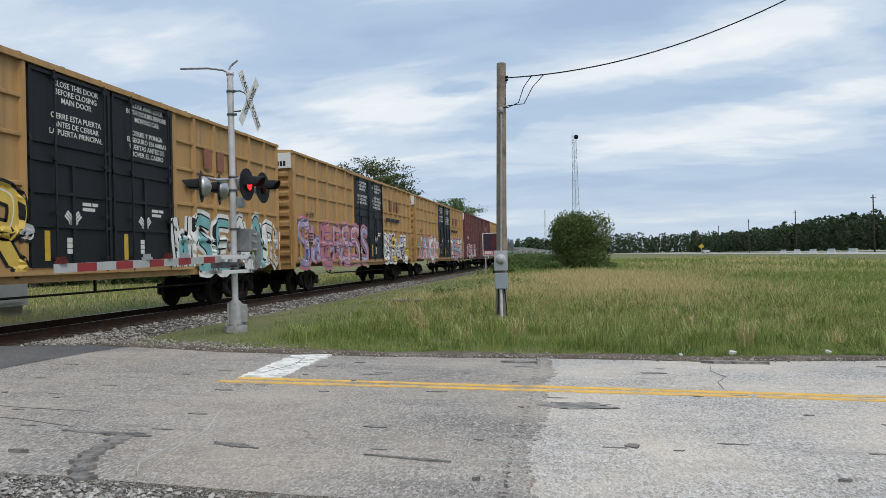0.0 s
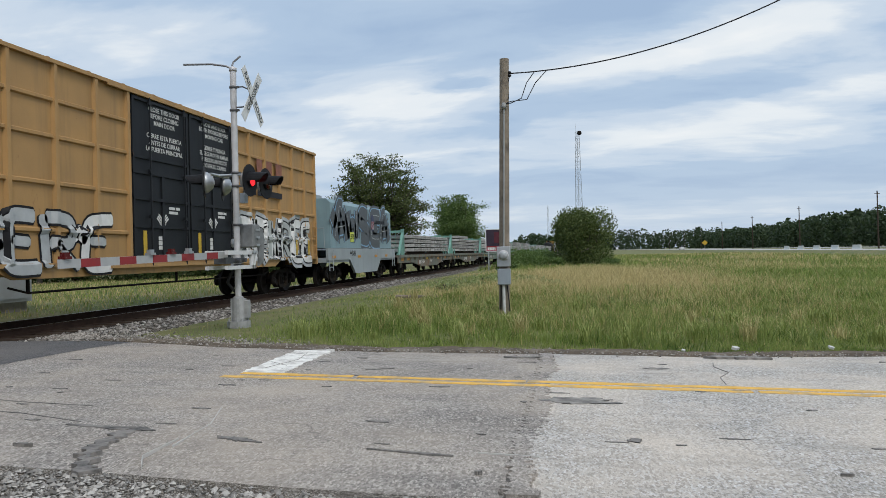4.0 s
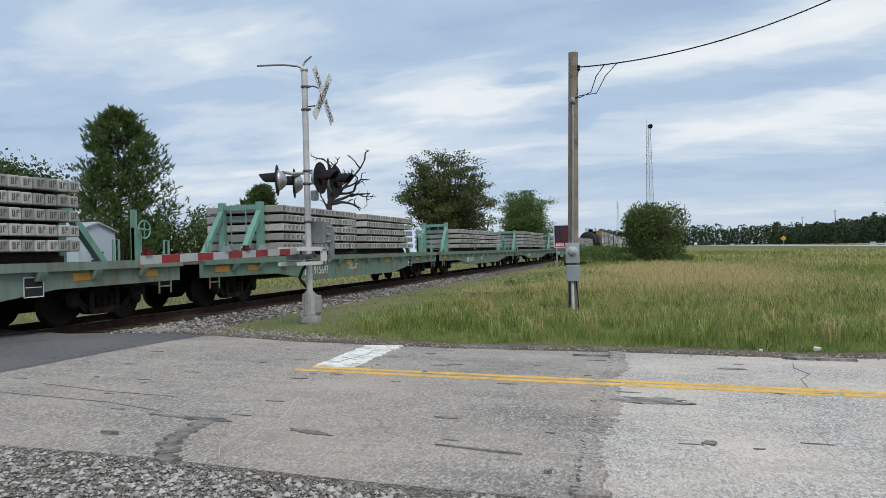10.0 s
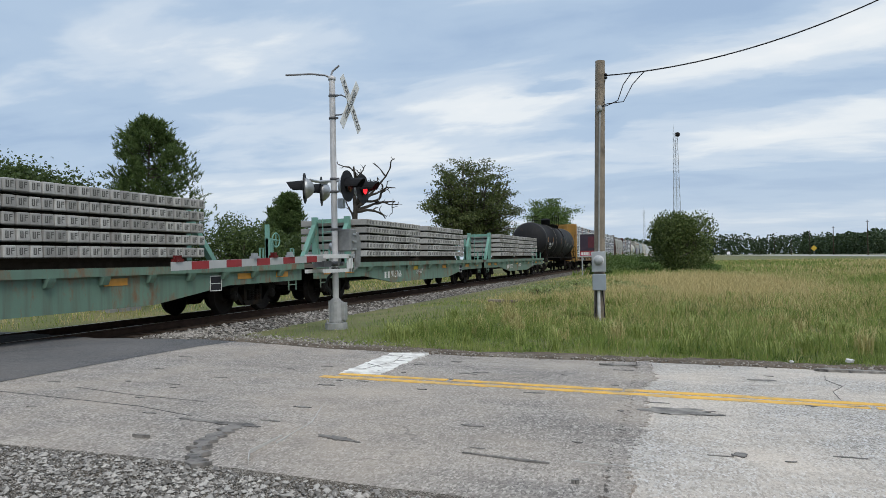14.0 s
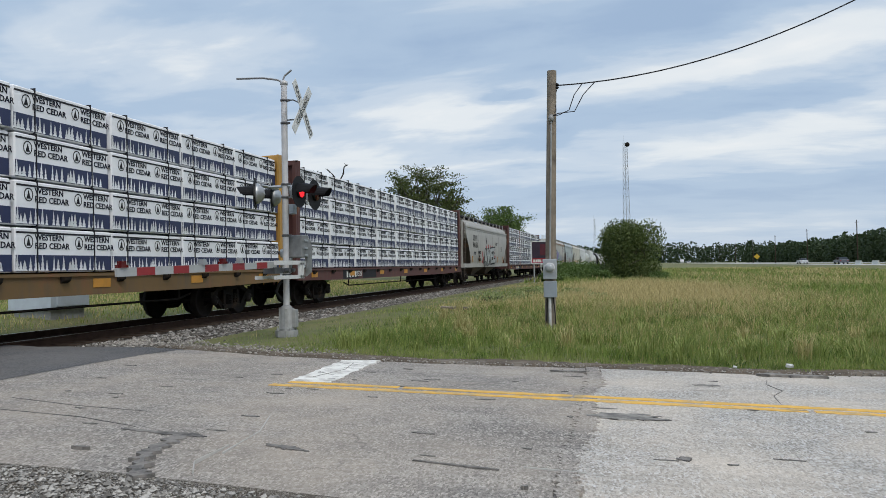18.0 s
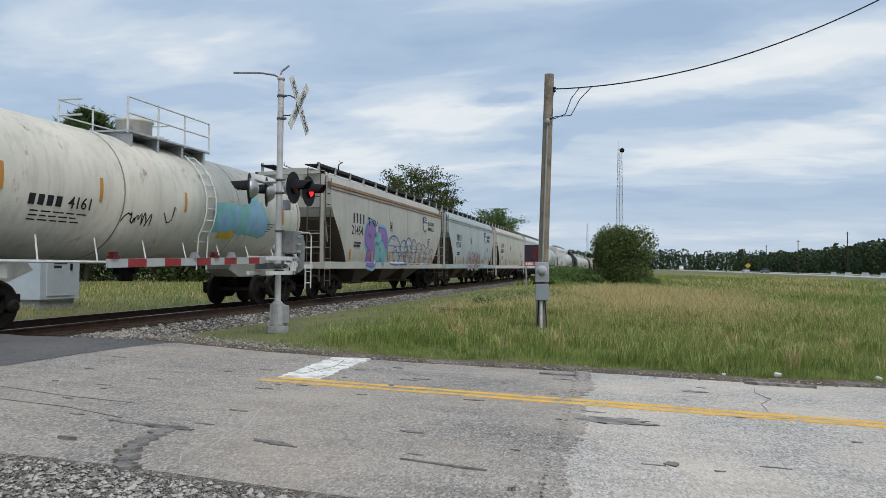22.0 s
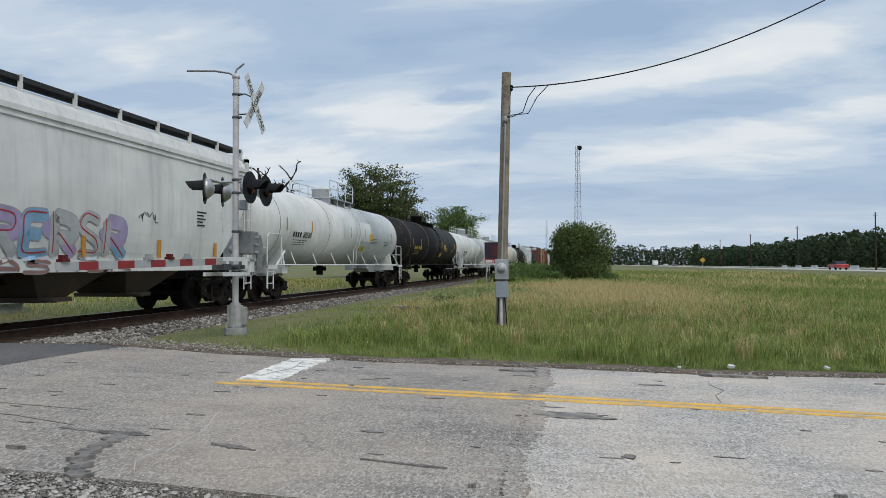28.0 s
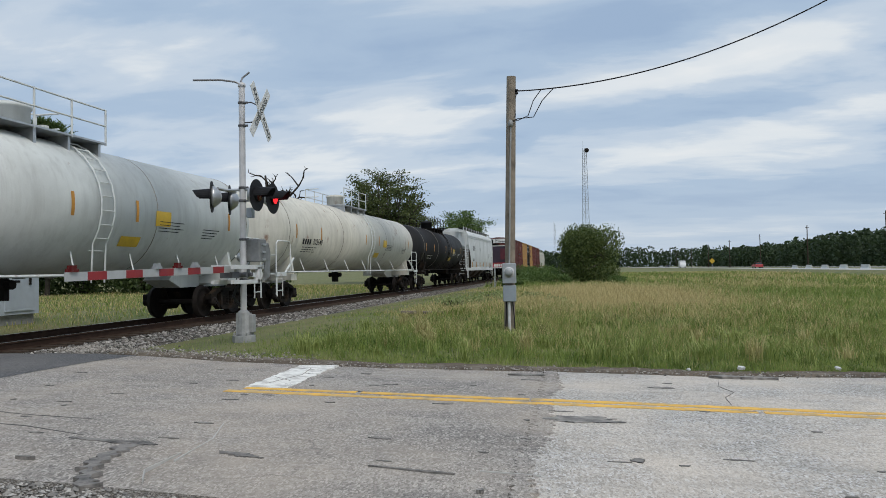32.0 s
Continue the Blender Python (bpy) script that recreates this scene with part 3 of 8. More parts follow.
def tar_patch(x, y, rx, ry, mat=TAR, turn=0.0, name="tar_patch", rough=0.35, label="dark tar patch on the road"):
    c, s = math.cos(turn), math.sin(turn)
    strip(name, [(x + u * c - w * s, y + u * s + w * c) for u, w in blot(rng, rx, ry, 54, rough, 0.38)], 0.007, mat, label, "road patch", "structure")


def band(name, pts, widths, mat, label, lift=0.007, jag=0.35):
    strip(name, ribbon(rng, pts, widths, 0.03, jag), lift, mat, label, name.replace("_", " "), "structure")


band("tar_patch", [(-3.95, 5.0), (-3.6, 4.97), (-3.25, 4.93)], [0.012, 0.035, 0.03], TAR, "crooked dark tar repair on the road")
tar_patch(-3.40, 4.96, 0.19, 0.055, turn=-0.05, rough=0.6, label="crooked dark tar repair on the road")
band("tar_patch", [(-3.36, 4.90), (-3.30, 4.55), (-3.24, 4.32), (-3.10, 4.08), (-2.97, 3.90)], [0.055, 0.05, 0.06, 0.045, 0.055], TAR, "crooked dark tar repair on the road", 0.008, 0.85)
tar_patch(-2.43, 4.80, 0.15, 0.04, turn=-0.2)
band("tar_patch", [(-1.45, 4.72), (-1.0, 4.66), (-0.85, 4.65)], [0.007, 0.016, 0.006], TAR, "thin dark tar streak on the road")
tar_patch(-1.6, 5.5, 0.07, 0.022)
tar_patch(0.33, 5.25, 0.045, 0.045)
OLD = plain("old_patch", (0.17, 0.16, 0.148), 0.9, 0, 0.45, 16, 0.8, 60, (0.34, 0.32, 0.29), 0.6)
tar_patch(1.9, 9.75, 0.36, 0.07, OLD)
tar_patch(-0.75, 9.30, 0.20, 0.04, OLD)
tar_patch(0.8, 8.6, 0.12, 0.04, OLD)
tar_patch(-0.05, 6.60, 0.30, 0.12, OLD, label="worn darker patch on the road")
tar_patch(0.75, 3.98, 0.42, 0.08, OLD, label="worn darker patch on the road")
band("seam_patch", [(-0.50, 9.7), (-0.42, 8.4), (-0.46, 7.7), (-0.38, 6.2), (-0.44, 4.9), (-0.36, 3.95)], [0.06, 0.10, 0.06, 0.09, 0.05, 0.08], ASPHALT, "ragged edge of the darker asphalt", 0.005, 0.6)
for i in range(70):
    x, y = rng.uniform(-6.5, 5.5), rng.uniform(4.1, 9.6)
    tar_patch(x, y, rng.uniform(0.015, 0.075), rng.uniform(0.006, 0.022), OLD, rough=0.6, name="tar_spot", label="small dark pit in the asphalt")
for pts, w in ((((-5.9, 5.9), (-5.0, 5.72), (-4.2, 5.66)), 0.0028), (((1.52, 9.25), (1.46, 8.85), (1.55, 8.45), (1.40, 8.1), (1.38, 7.65)), 0.0018), (((-6.6, 5.5), (-4.6, 5.3), (-3.9, 5.1)), 0.0035)):
    band("crack", pts, [w] * len(pts), TAR, "thin dark crack in the asphalt", 0.006, 0.6)
SCRAPE = plain("scrape", (0.50, 0.48, 0.45), 0.9, 0, 0.1, 6, 0.1)
for pts, w in ((((-3.05, 5.75), (-2.85, 5.2), (-2.78, 4.55)), 0.004), (((-2.85, 4.75), (-2.84, 4.3), (-2.72, 4.1)), 0.0035), (((-0.7, 4.75), (-0.3, 4.72)), 0.006)):
    band("scrape", pts, [w] * len(pts), SCRAPE, "pale curved scrape on the asphalt", 0.0065, 0.3)

# ---- crossing signal ----
WORN_STEEL = plain("worn_steel", (0.11, 0.11, 0.115), 0.55, 0.3, 0.3, 9, 0.1)
MACHINE_GREY = plain("machine_grey", (0.20, 0.205, 0.205), 0.6, 0.0, 0.25, 7, 0.15, 40, (0.1, 0.1, 0.09), 0.3)
PALE_ALU = plain("pale_aluminium", (0.66, 0.66, 0.66), 0.5, 0.05, 0.1, 8, 0.05)
SIGN_INK = plain("sign_ink", (0.07, 0.075, 0.075), 0.6, 0, 0.15, 6, 0.05)
ARM_STEEL = plain("arm_steel", (0.24, 0.24, 0.25), 0.5, 0.3, 0.2, 9, 0.1)
MX, MY = -6.70, 13.43
MZ = 0.02


def crossing_signal():
    th = thing("crossing_signal", "grey metal railroad crossing signal with gate arm and crossbuck", "crossing signal", at=pose(MX, MY, MZ))
    bm = bmesh.new()
    add_tube(bm, [(0, 0, 0.5), (0, 0, 5.02)], 0.062, 16)
    add_lathe(bm, [(0.075, 5.0), (0.075, 5.06), (0.02, 5.10)], (0, 0, 0), "z", 14)
    mast = part("mast", bm, ALU, th)
    for z in (1.15, 1.95, 2.72, 2.98, 4.22, 4.68):
        bm = bmesh.new()
        add_lathe(bm, [(0.062, z - 0.025), (0.078, z - 0.02), (0.078, z + 0.02), (0.062, z + 0.025)], (0, 0, 0), "z", 14)
        add_box(bm, 0.05, 0.12, -0.02, 0.02, z - 0.02, z + 0.02)
        part("clamp", bm, WORN_STEEL, mast)
    bm = bmesh.new()
    add_prism(bm, [(0.225 * math.cos(k * math.tau / 8 + 0.39), 0.225 * math.sin(k * math.tau / 8 + 0.39)) for k in range(8)], -0.08, 0.05, "z")
    add_lathe(bm, [(0.15, 0.05), (0.125, 0.10), (0.118, 0.49), (0.10, 0.52), (0.07, 0.55)], (0, 0, 0), "z", 16)
    for k in range(4):
        a = k * math.tau / 4 + 0.4
        add_box(bm, -0.025, 0.025, -0.028, 0.028, 0.04, 0.49, Matrix.Rotation(a, 4, "Z") @ Matrix.Translation((0.125, 0, 0)))
        add_tube(bm, [(0.19 * math.cos(a + .4), 0.19 * math.sin(a + .4), 0.05), (0.19 * math.cos(a + .4), 0.19 * math.sin(a + .4), 0.11)], 0.02, 6)
    base = part("base", bm, CAST, th, "cast grey junction base on bolts")
    part("junction_box", bmesh_box(0.11, 0.20, -0.01, 0.13, 0.10, 0.46), CAST, base, bevel=0.015)
    # crossbuck across the road's line of sight
    for s, word in ((1, "RAIL ROAD"), (-1, "CROSSING")):
        bm = bmesh.new()
        turn = Matrix.Translation((0.40, 0.0, 4.47)) @ Matrix.Rotation(radians(-51 * s), 4, "X")
        add_box(bm, -0.004 + 0.010 * s, 0.004 + 0.010 * s, -0.63, 0.63, -0.10, 0.10, turn)
        blade = part("crossbuck_blade", bm, WHITE, th, "white crossbuck blade with black words")
        spin = turn @ Matrix(((0, 0, 1, 0.0175 if s > 0 else 0.016), (1, 0, 0, 0), (0, 1, 0, 0), (0, 0, 0, 1)))
        if s > 0:
            for q, w in ((-0.36, "RAIL"), (0.36, "ROAD")):
                ob = lettering(w, 0.165, SIGN_INK, blade, 0, 0, 0, align="CENTER", spin=spin @ Matrix.Translation((q, 0, 0)))
        else:
            lettering(word, 0.165, SIGN_INK, blade, 0, 0, 0, align="CENTER", spin=spin)
    for z in (4.28, 4.68):
        bm = bmesh.new()
        add_tube(bm, [(0.06, 0.0, z), (0.2, 0, z), (0.40, 0, z - 0.1 if z > 4.5 else z + 0.06)], 0.014, 6)
        part("sign_bracket", bm, WORN_STEEL, th)
    # top horns
    bm = bmesh.new()
    add_tube(bm, [(0, 0, 5.04), (-0.12, -0.05, 5.10), (-0.4, -0.12, 5.14), (-0.95, -0.2, 5.15)], 0.020, 7)
    part("top_arm", bm, ARM_STEEL, th)
    bm = bmesh.new()
    add_tube(bm, [(0.03, 0, 5.04), (-0.04, 0.05, 5.13), (-0.03, 0.09, 5.21), (0.10, 0.14, 5.33)], 0.020, 7)
    part("top_arm", bm, ARM_STEEL, th)
    # cross arms and lamps
    for fx, z, flip in ((0.47, 2.78, 1), (-0.46, 2.78, -1)):
        bm = bmesh.new()
        add_tube(bm, [(0, 0, z + 0.16), (fx * 0.75, 0, z + 0.16)], 0.03, 8)
        add_tube(bm, [(fx * 0.75, -0.36, z + 0.16), (fx * 0.75, 0.36, z + 0.16)], 0.03, 8)
        part("cross_arm", bm, GALV, th)
        for y in (-0.36, 0.36):
            bm = bmesh.new()
            d = flip
            add_lathe(bm, [(0.02, fx + d * 0.0), (0.308, fx + d * 0.0), (0.312, fx + d * 0.012), (0.10, fx + d * 0.012)], (0, y, z), "x", 28, False)
            board = part("lamp_background", bm, BLACK, th, "round black lamp background")
            bm = bmesh.new()
            add_lathe(bm, [(0.215, fx - d * 0.004), (0.195, fx - d * 0.06), (0.12, fx - d * 0.15), (0.03, fx - d * 0.18)], (0, y, z), "x", 18)
            part("lamp_housing", bm, GALV, board)
            bm = bmesh.new()
            rows = []
            for k in range(13):
                a = radians(-8 + 196 * k / 12)
                ln = 0.27 + 0.09 * max(-0.6, math.sin(a))
                rows.append([bm.verts.new((fx + d * (0.012 + q * ln), y + r * math.cos(a), z + r * math.sin(a))) for q, r in ((0, 0.165), (1, 0.135), (1, 0.127), (0, 0.155))])
            for p, q in zip(rows, rows[1:]):
                for i in range(4):
                    bm.faces.new((p[i], p[(i + 1) % 4], q[(i + 1) % 4], q[i]))
            part("hood", bm, BLACK, board)
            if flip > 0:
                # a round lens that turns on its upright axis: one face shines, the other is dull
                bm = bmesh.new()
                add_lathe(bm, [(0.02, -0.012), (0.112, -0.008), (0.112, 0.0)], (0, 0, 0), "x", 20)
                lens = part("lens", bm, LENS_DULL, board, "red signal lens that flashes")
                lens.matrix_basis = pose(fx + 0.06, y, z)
                # ring added to block light leaking from the lit face when turned away
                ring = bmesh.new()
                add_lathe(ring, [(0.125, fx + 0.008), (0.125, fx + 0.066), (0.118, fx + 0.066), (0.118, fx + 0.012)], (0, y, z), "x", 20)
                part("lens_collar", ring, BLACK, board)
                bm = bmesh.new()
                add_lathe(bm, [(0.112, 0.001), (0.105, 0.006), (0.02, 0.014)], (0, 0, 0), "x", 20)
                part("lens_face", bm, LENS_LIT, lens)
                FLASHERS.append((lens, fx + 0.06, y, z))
            else:
                bm = bmesh.new()
                add_lathe(bm, [(0.15, fx + d * 0.013), (0.12, fx + d * 0.03), (0.02, fx + d * 0.04)], (0, y, z), "x", 20)
                part("lens", bm, LENS_DULL, board)
                board.matrix_basis = Matrix.Translation((fx, y, z)) @ Matrix.Rotation(radians(21), 4, "Z") @ Matrix.Translation((-fx, -y, -z))
    part("wiring_box", bmesh_box(0.07, 0.19, 0.0, 0.14, 2.38, 2.58), GREY_BOX, th, bevel=0.01)
    # gate machine
    bm = bmesh.new()
    add_box(bm, -0.12, 0.30, 0.10, 0.42, 1.50, 1.96)
    mach = part("gate_machine", bm, MACHINE_GREY, th, "grey gate machine housing", bevel=0.02)
    for z in (1.55, 1.7, 1.85):
        part("latch", bmesh_box(0.30, 0.32, 0.2, 0.36, z - 0.02, z + 0.02), GALV, mach)
    bm = bmesh.new()
    add_lathe(bm, [(0.09, -0.22), (0.09, -0.14)], (0, 0.25, 1.6), "x", 14)
    add_lathe(bm, [(0.05, -0.24), (0.05, -0.22)], (0, 0.25, 1.6), "x", 14)
    part("shaft_hub", bm, GALV, mach)
    for x in (-0.20, 0.20):
        bm = bmesh.new()
        add_box(bm, x - 0.03, x + 0.03, -0.85, 0.55, 1.36, 1.44)
        add_box(bm, x - 0.03, x + 0.03, -0.85, 0.35, 1.08, 1.15)
        add_box(bm, x - 0.03, x + 0.03, 0.18, 0.26, 1.08, 1.40)
        add_box(bm, x - 0.03, x + 0.03, 0.30, 0.36, 1.08, 1.40)
        add_tube(bm, [(x, 0.5, 1.40), (x, 0.62, 1.55), (x, 0.64, 1.82), (x, 0.5, 1.95)], 0.03, 7)
        part("gate_support", bm, PALE_ALU, th)
    bm = bmesh.new()
    add_prism(bm, [(0.42, 1.12), (0.74, 1.2), (0.80, 1.75), (0.62, 1.98), (0.5, 1.9)], -0.26, -0.23, "x")
    part("counterweight", bm, MACHINE_GREY, th)
    bm = bmesh.new()
    add_prism(bm, [(0.42, 1.12), (0.66, 1.2), (0.70, 1.7), (0.60, 1.9), (0.5, 1.85)], 0.22, 0.26, "x")
    part("counterweight", bm, MACHINE_GREY, th)
    bm = bmesh.new()
    add_box(bm, -0.12, 0.12, -0.72, -0.42, 1.19, 1.31)
    add_tube(bm, [(-0.18, -0.2, 1.25), (0.18, -0.2, 1.25)], 0.05, 10)
    add_tube(bm, [(-0.18, 0.02, 1.25), (0.18, 0.02, 1.25)], 0.04, 10)
    add_box(bm, -0.08, 0.08, -0.42, 0.1, 1.22, 1.28)
    part("arm_socket", bm, WORN_STEEL, th)
    bm = bmesh.new()
    add_tube(bm, [(-0.02, 0.05, 1.12), (-0.1, -0.1, 0.98), (-0.16, -0.12, 0.82), (-0.10, -0.06, 0.70), (-0.05, 0, 0.62)], 0.03, 8)
    part("cable", bm, RUBBER, th)
    # arm
    y0, y1 = -0.55, -5.1
    z0, z1 = 1.36, 1.27
    arm_turn = Matrix.Translation((0.06, y0, z0)) @ Matrix.Rotation(math.atan2(z1 - z0, y1 - y0) + math.pi, 4, "X")
    ln = abs(y1 - y0)
    bm = bmesh.new()
    add_box(bm, -0.02, 0.02, -ln, 0, -0.06, 0.06, Matrix.Translation((0.06, y0, z0)) @ Matrix.Rotation(radians(1.13), 4, "X"))
    arm = part("gate_arm", bm, SILVER_SHEET, th, "silver gate arm with red stripes")
    for k in range(5):
        a = ln - 0.40 - k * 0.84
        bm = bmesh.new()
        add_box(bm, 0.0205, 0.024, -a, -a + 0.40, -0.058, 0.058, Matrix.Translation((0.06, y0, z0)) @ Matrix.Rotation(radians(1.13), 4, "X"))
        part("stripe", bm, RED_SHEET, arm, "red reflective stripe")
    for a, lit in ((ln - 0.12, 1), (ln * 0.55, 0), (ln * 0.3, 0), (ln * 0.42, 1)):
        bm = bmesh.new()
        mm = Matrix.Translation((0.06, y0, z0)) @ Matrix.Rotation(radians(1.13), 4, "X")
        add_box(bm, -0.05, 0.05, -a - 0.07, -a + 0.07, 0.06, 0.10, mm)
        add_box(bm, -0.035, 0.035, -a - 0.05, -a + 0.05, 0.10, 0.15, mm)
        part("arm_lamp", bm, LENS_DULL if lit else GALV, arm)


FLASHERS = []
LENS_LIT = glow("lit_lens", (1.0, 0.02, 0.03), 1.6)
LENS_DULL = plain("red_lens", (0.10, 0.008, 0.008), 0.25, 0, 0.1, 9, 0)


# ---- service pole ----
def service_pole():
    px, py, pz = -1.735, 16.63, -0.16
    th = thing("utility_pole", "weathered wooden service pole with electric meter", "utility pole", at=pose(px, py, pz))
    bm = bmesh.new()
    pts = [(-0.04 + 0.15 * k / 10, 0, 5.86 * k / 10) for k in range(11)]
    add_tube(bm, pts, 0.125, 14, 0.108)
    pole = part("pole", bm, POLE_WOOD, th)
    bm = bmesh.new()
    add_box(bm, -0.15, 0.15, -0.26, -0.12, 1.13, 1.58)
    box = part("meter_socket", bm, GALV, th, "grey meter socket", bevel=0.01)
    bm = bmesh.new()
    add_lathe(bm, [(0.095, -0.26), (0.095, -0.32), (0.08, -0.36), (0.02, -0.37)], (0, 0, 1.38), "y", 20)
    part("meter_dome", bm, plain("meter_glass", (0.35, 0.37, 0.38), 0.12, 0, 0.2, 12, 0), box, "round glass electric meter")
    bm = bmesh.new()
    add_lathe(bm, [(0.12, -0.26), (0.12, -0.275), (0.1, -0.28)], (0, 0, 1.38), "y", 20)
    part("meter_ring", bm, ALU, box)
    bm = bmesh.new()
    add_box(bm, -0.145, 0.145, -0.25, -0.12, 0.72, 1.08)
    part("breaker_box", bm, GREY_BOX, th, "blue-grey breaker box", bevel=0.012)
    bm = bmesh.new()
    add_tube(bm, [(-0.02, -0.17, 0.72), (-0.02, -0.17, 0.0)], 0.035, 10)
    part("conduit", bm, plain("conduit_white", (0.55, 0.55, 0.54), 0.5), th)
    bm = bmesh.new()
    add_tube(bm, [(-0.08, -0.15, 0.72), (-0.09, -0.14, 0.4), (-0.12, -0.12, 0.05)], 0.014, 6)
    add_tube(bm, [(0.06, -0.15, 0.72), (0.09, -0.13, 0.35), (0.10, -0.12, 0.05)], 0.014, 6)
    part("cable", bm, WIRE, th)
    bm = bmesh.new()
    add_tube(bm, [(0.10, -0.02, 5.52), (0.24, -0.02, 5.52)], 0.016, 6)
    for z in (5.47, 5.54):
        add_lathe(bm, [(0.03, z - 0.025), (0.045, z - 0.01), (0.045, z + 0.01), (0.03, z + 0.025)], (0.22, -0.02, 0), "z", 10)
    part("insulator", bm, BLACK, th)
    bm = bmesh.new()
    add_lathe(bm, [(0.05, 4.70), (0.06, 4.78), (0.03, 4.84)], (0.09, -0.13, 0), "z", 10)
    add_tube(bm, [(0.09, -0.13, 4.7), (0.0, -0.14, 1.58)], 0.02, 6)
    part("service_head", bm, CAST, th)
    # overhead cable to a pole out of view
    bm = bmesh.new()
    pts = []
    for k in range(41):
        d = 11.0 * k / 40
        pts.append(Vector((0.24 + d, -0.02, 5.52 - 0.0136 * d + 0.037 * d * d)))
    add_tube(bm, pts, 0.014, 6)
    part("overhead_cable", bm, WIRE, th)
    for q, sag in ((4, 0.30), (6, 0.34)):
        p = pts[2 if q == 4 else 3]
        e = Vector((0.09, -0.13, 4.80))
        mid = e.lerp(p, 0.45) + Vector((0.08, 0, -0.12 - 0.02 * q))
        bm = bmesh.new()
        add_tube(bm, [e, e + Vector((0.16, 0, 0.02 * q - 0.06)), mid, mid.lerp(p, 0.5) + Vector((-0.03, 0, 0.05)), p], 0.010, 6)
        part("drip_loop", bm, WIRE, th)
    bm = bmesh.new()
    add_tube(bm, [(0.24, -0.02, 5.5), (0.16, -0.05, 5.2), (0.20, -0.06, 4.95), (0.11, -0.1, 4.84)], 0.007, 5)
    part("drip_loop", bm, WIRE, th)


# ---- train ----
def car_paint(name, col, rough=0.5, dirt=0.5, rust=0.15, metal=0.0):
    """Weathered paint with runs of grime and rust."""
    m, t, b, co = material(name)
    if max(col) < 0.05:
        b.inputs["Specular IOR Level"].default_value = 0.22
    broad = t.noise(co, 0.9, 5, 0.6)
    runs = t.noise(t.scaled(co, 5.0, 5.0, 0.35), 1.0, 5, 0.6)
    grain = t.noise(co, 40.0, 3)
    c = t.mix(t.ramp(broad, (0.3, 0.0), (0.7, 1.0)), [x * 0.86 for x in col], [min(1, x * 1.1) for x in col])
    grime = [0.25 * x + 0.75 * min(y, 2.5 * x + 0.012) for x, y in zip(col, (0.085, 0.07, 0.055))]
    c = t.mix(t.math("MULTIPLY", t.ramp(runs, (0.48, 0.0), (0.78, 1.0)), dirt), c, grime)
    if rust:
        spots = t.math("MULTIPLY", t.ramp(t.noise(t.scaled(co, 1, 1, 0.45), 1.7, 7, 0.7), (0.66 - rust * 0.3, 0.0), (0.74 - rust * 0.2, 1.0)), 0.9)
        c = t.mix(spots, c, (0.20, 0.085, 0.035))
    t.put(b, "Base Color", t.mix(t.math("MULTIPLY", grain, 0.2), c, grime))
    t.put(b, "Roughness", t.math("MULTIPLY_ADD", broad, 0.3, rough - 0.1, clamp=True))
    b.inputs["Metallic"].default_value = metal
    t.put(b, "Normal", t.n("ShaderNodeBump", Strength=0.12, Distance=0.01, Height=t.math("ADD", runs, grain)))
    return m


BOX_YELLOW = (0.42, 0.245, 0.090)
PAINT_BOX = [car_paint("yellow_boxcar_paint_%s" % k, BOX_YELLOW, 0.6, dt, ru) for k, dt, ru in (("a", 0.65, 0.16), ("b", 0.75, 0.2), ("c", 0.6, 0.18), ("e", 0.5, 0.12))]
PAINT_RED_BOX = car_paint("oxide_boxcar_paint", (0.125, 0.03, 0.027), 0.6, 0.4, 0.1)
PAINT_BROWN = car_paint("brown_car_paint", (0.17, 0.06, 0.04), 0.65, 0.5, 0.25)
DOOR_BLACK = car_paint("black_door_paint", (0.010, 0.0115, 0.014), 0.5, 0.25, 0.05)
COIL_GREY = car_paint("coil_car_grey", (0.31, 0.35, 0.37), 0.5, 0.25, 0.05)
COIL_HOOD = car_paint("coil_hood_grey", (0.22, 0.33, 0.37), 0.5, 0.25, 0.05)
FLAT_GREENS = [car_paint("flatcar_green_%s" % k, c, 0.65, dirt, ru) for k, c, dirt, ru in (
    ("faded", (0.15, 0.17, 0.14), 1.0, 0.62), ("mint", (0.125, 0.215, 0.165), 0.95, 0.5), ("pale", (0.17, 0.235, 0.195), 0.95, 0.5))]
FRAME_TEAL = car_paint("teal_frame_paint", (0.155, 0.335, 0.275), 0.55, 0.35, 0.2)
HOPPER_PAINTS = {k: car_paint("hopper_%s" % k, c, 0.5, d, ru) for k, c, d, ru in (
    ("grey", (0.40, 0.39, 0.365), 0.32, 0.08),
    ("rusty", (0.45, 0.44, 0.40), 0.35, 0.22),
    ("pale", (0.405, 0.458, 0.468), 0.3, 0.05),
    ("cream", (0.56, 0.54, 0.47), 0.3, 0.03),
    ("white", (0.68, 0.70, 0.70), 0.3, 0.02),
    ("snow", (0.70, 0.71, 0.69), 0.35, 0.03))}
TANK_PAINTS = {k: car_paint("tank_%s" % k, c, r, d, ru) for k, c, r, d, ru in (
    ("black", (0.012, 0.012, 0.013), 0.6, 0.35, 0.05), ("rust_black", (0.011, 0.011, 0.012), 0.6, 0.3, 0.17),
    ("white", (0.66, 0.68, 0.67), 0.45, 0.3, 0.02), ("cream", (0.62, 0.60, 0.53), 0.5, 0.45, 0.20), ("pale", (0.60, 0.62, 0.60), 0.45, 0.35, 0.03))}
END_DIRT = car_paint("stained_end_paint", (0.085, 0.065, 0.05), 0.75, 0.8, 0.3)
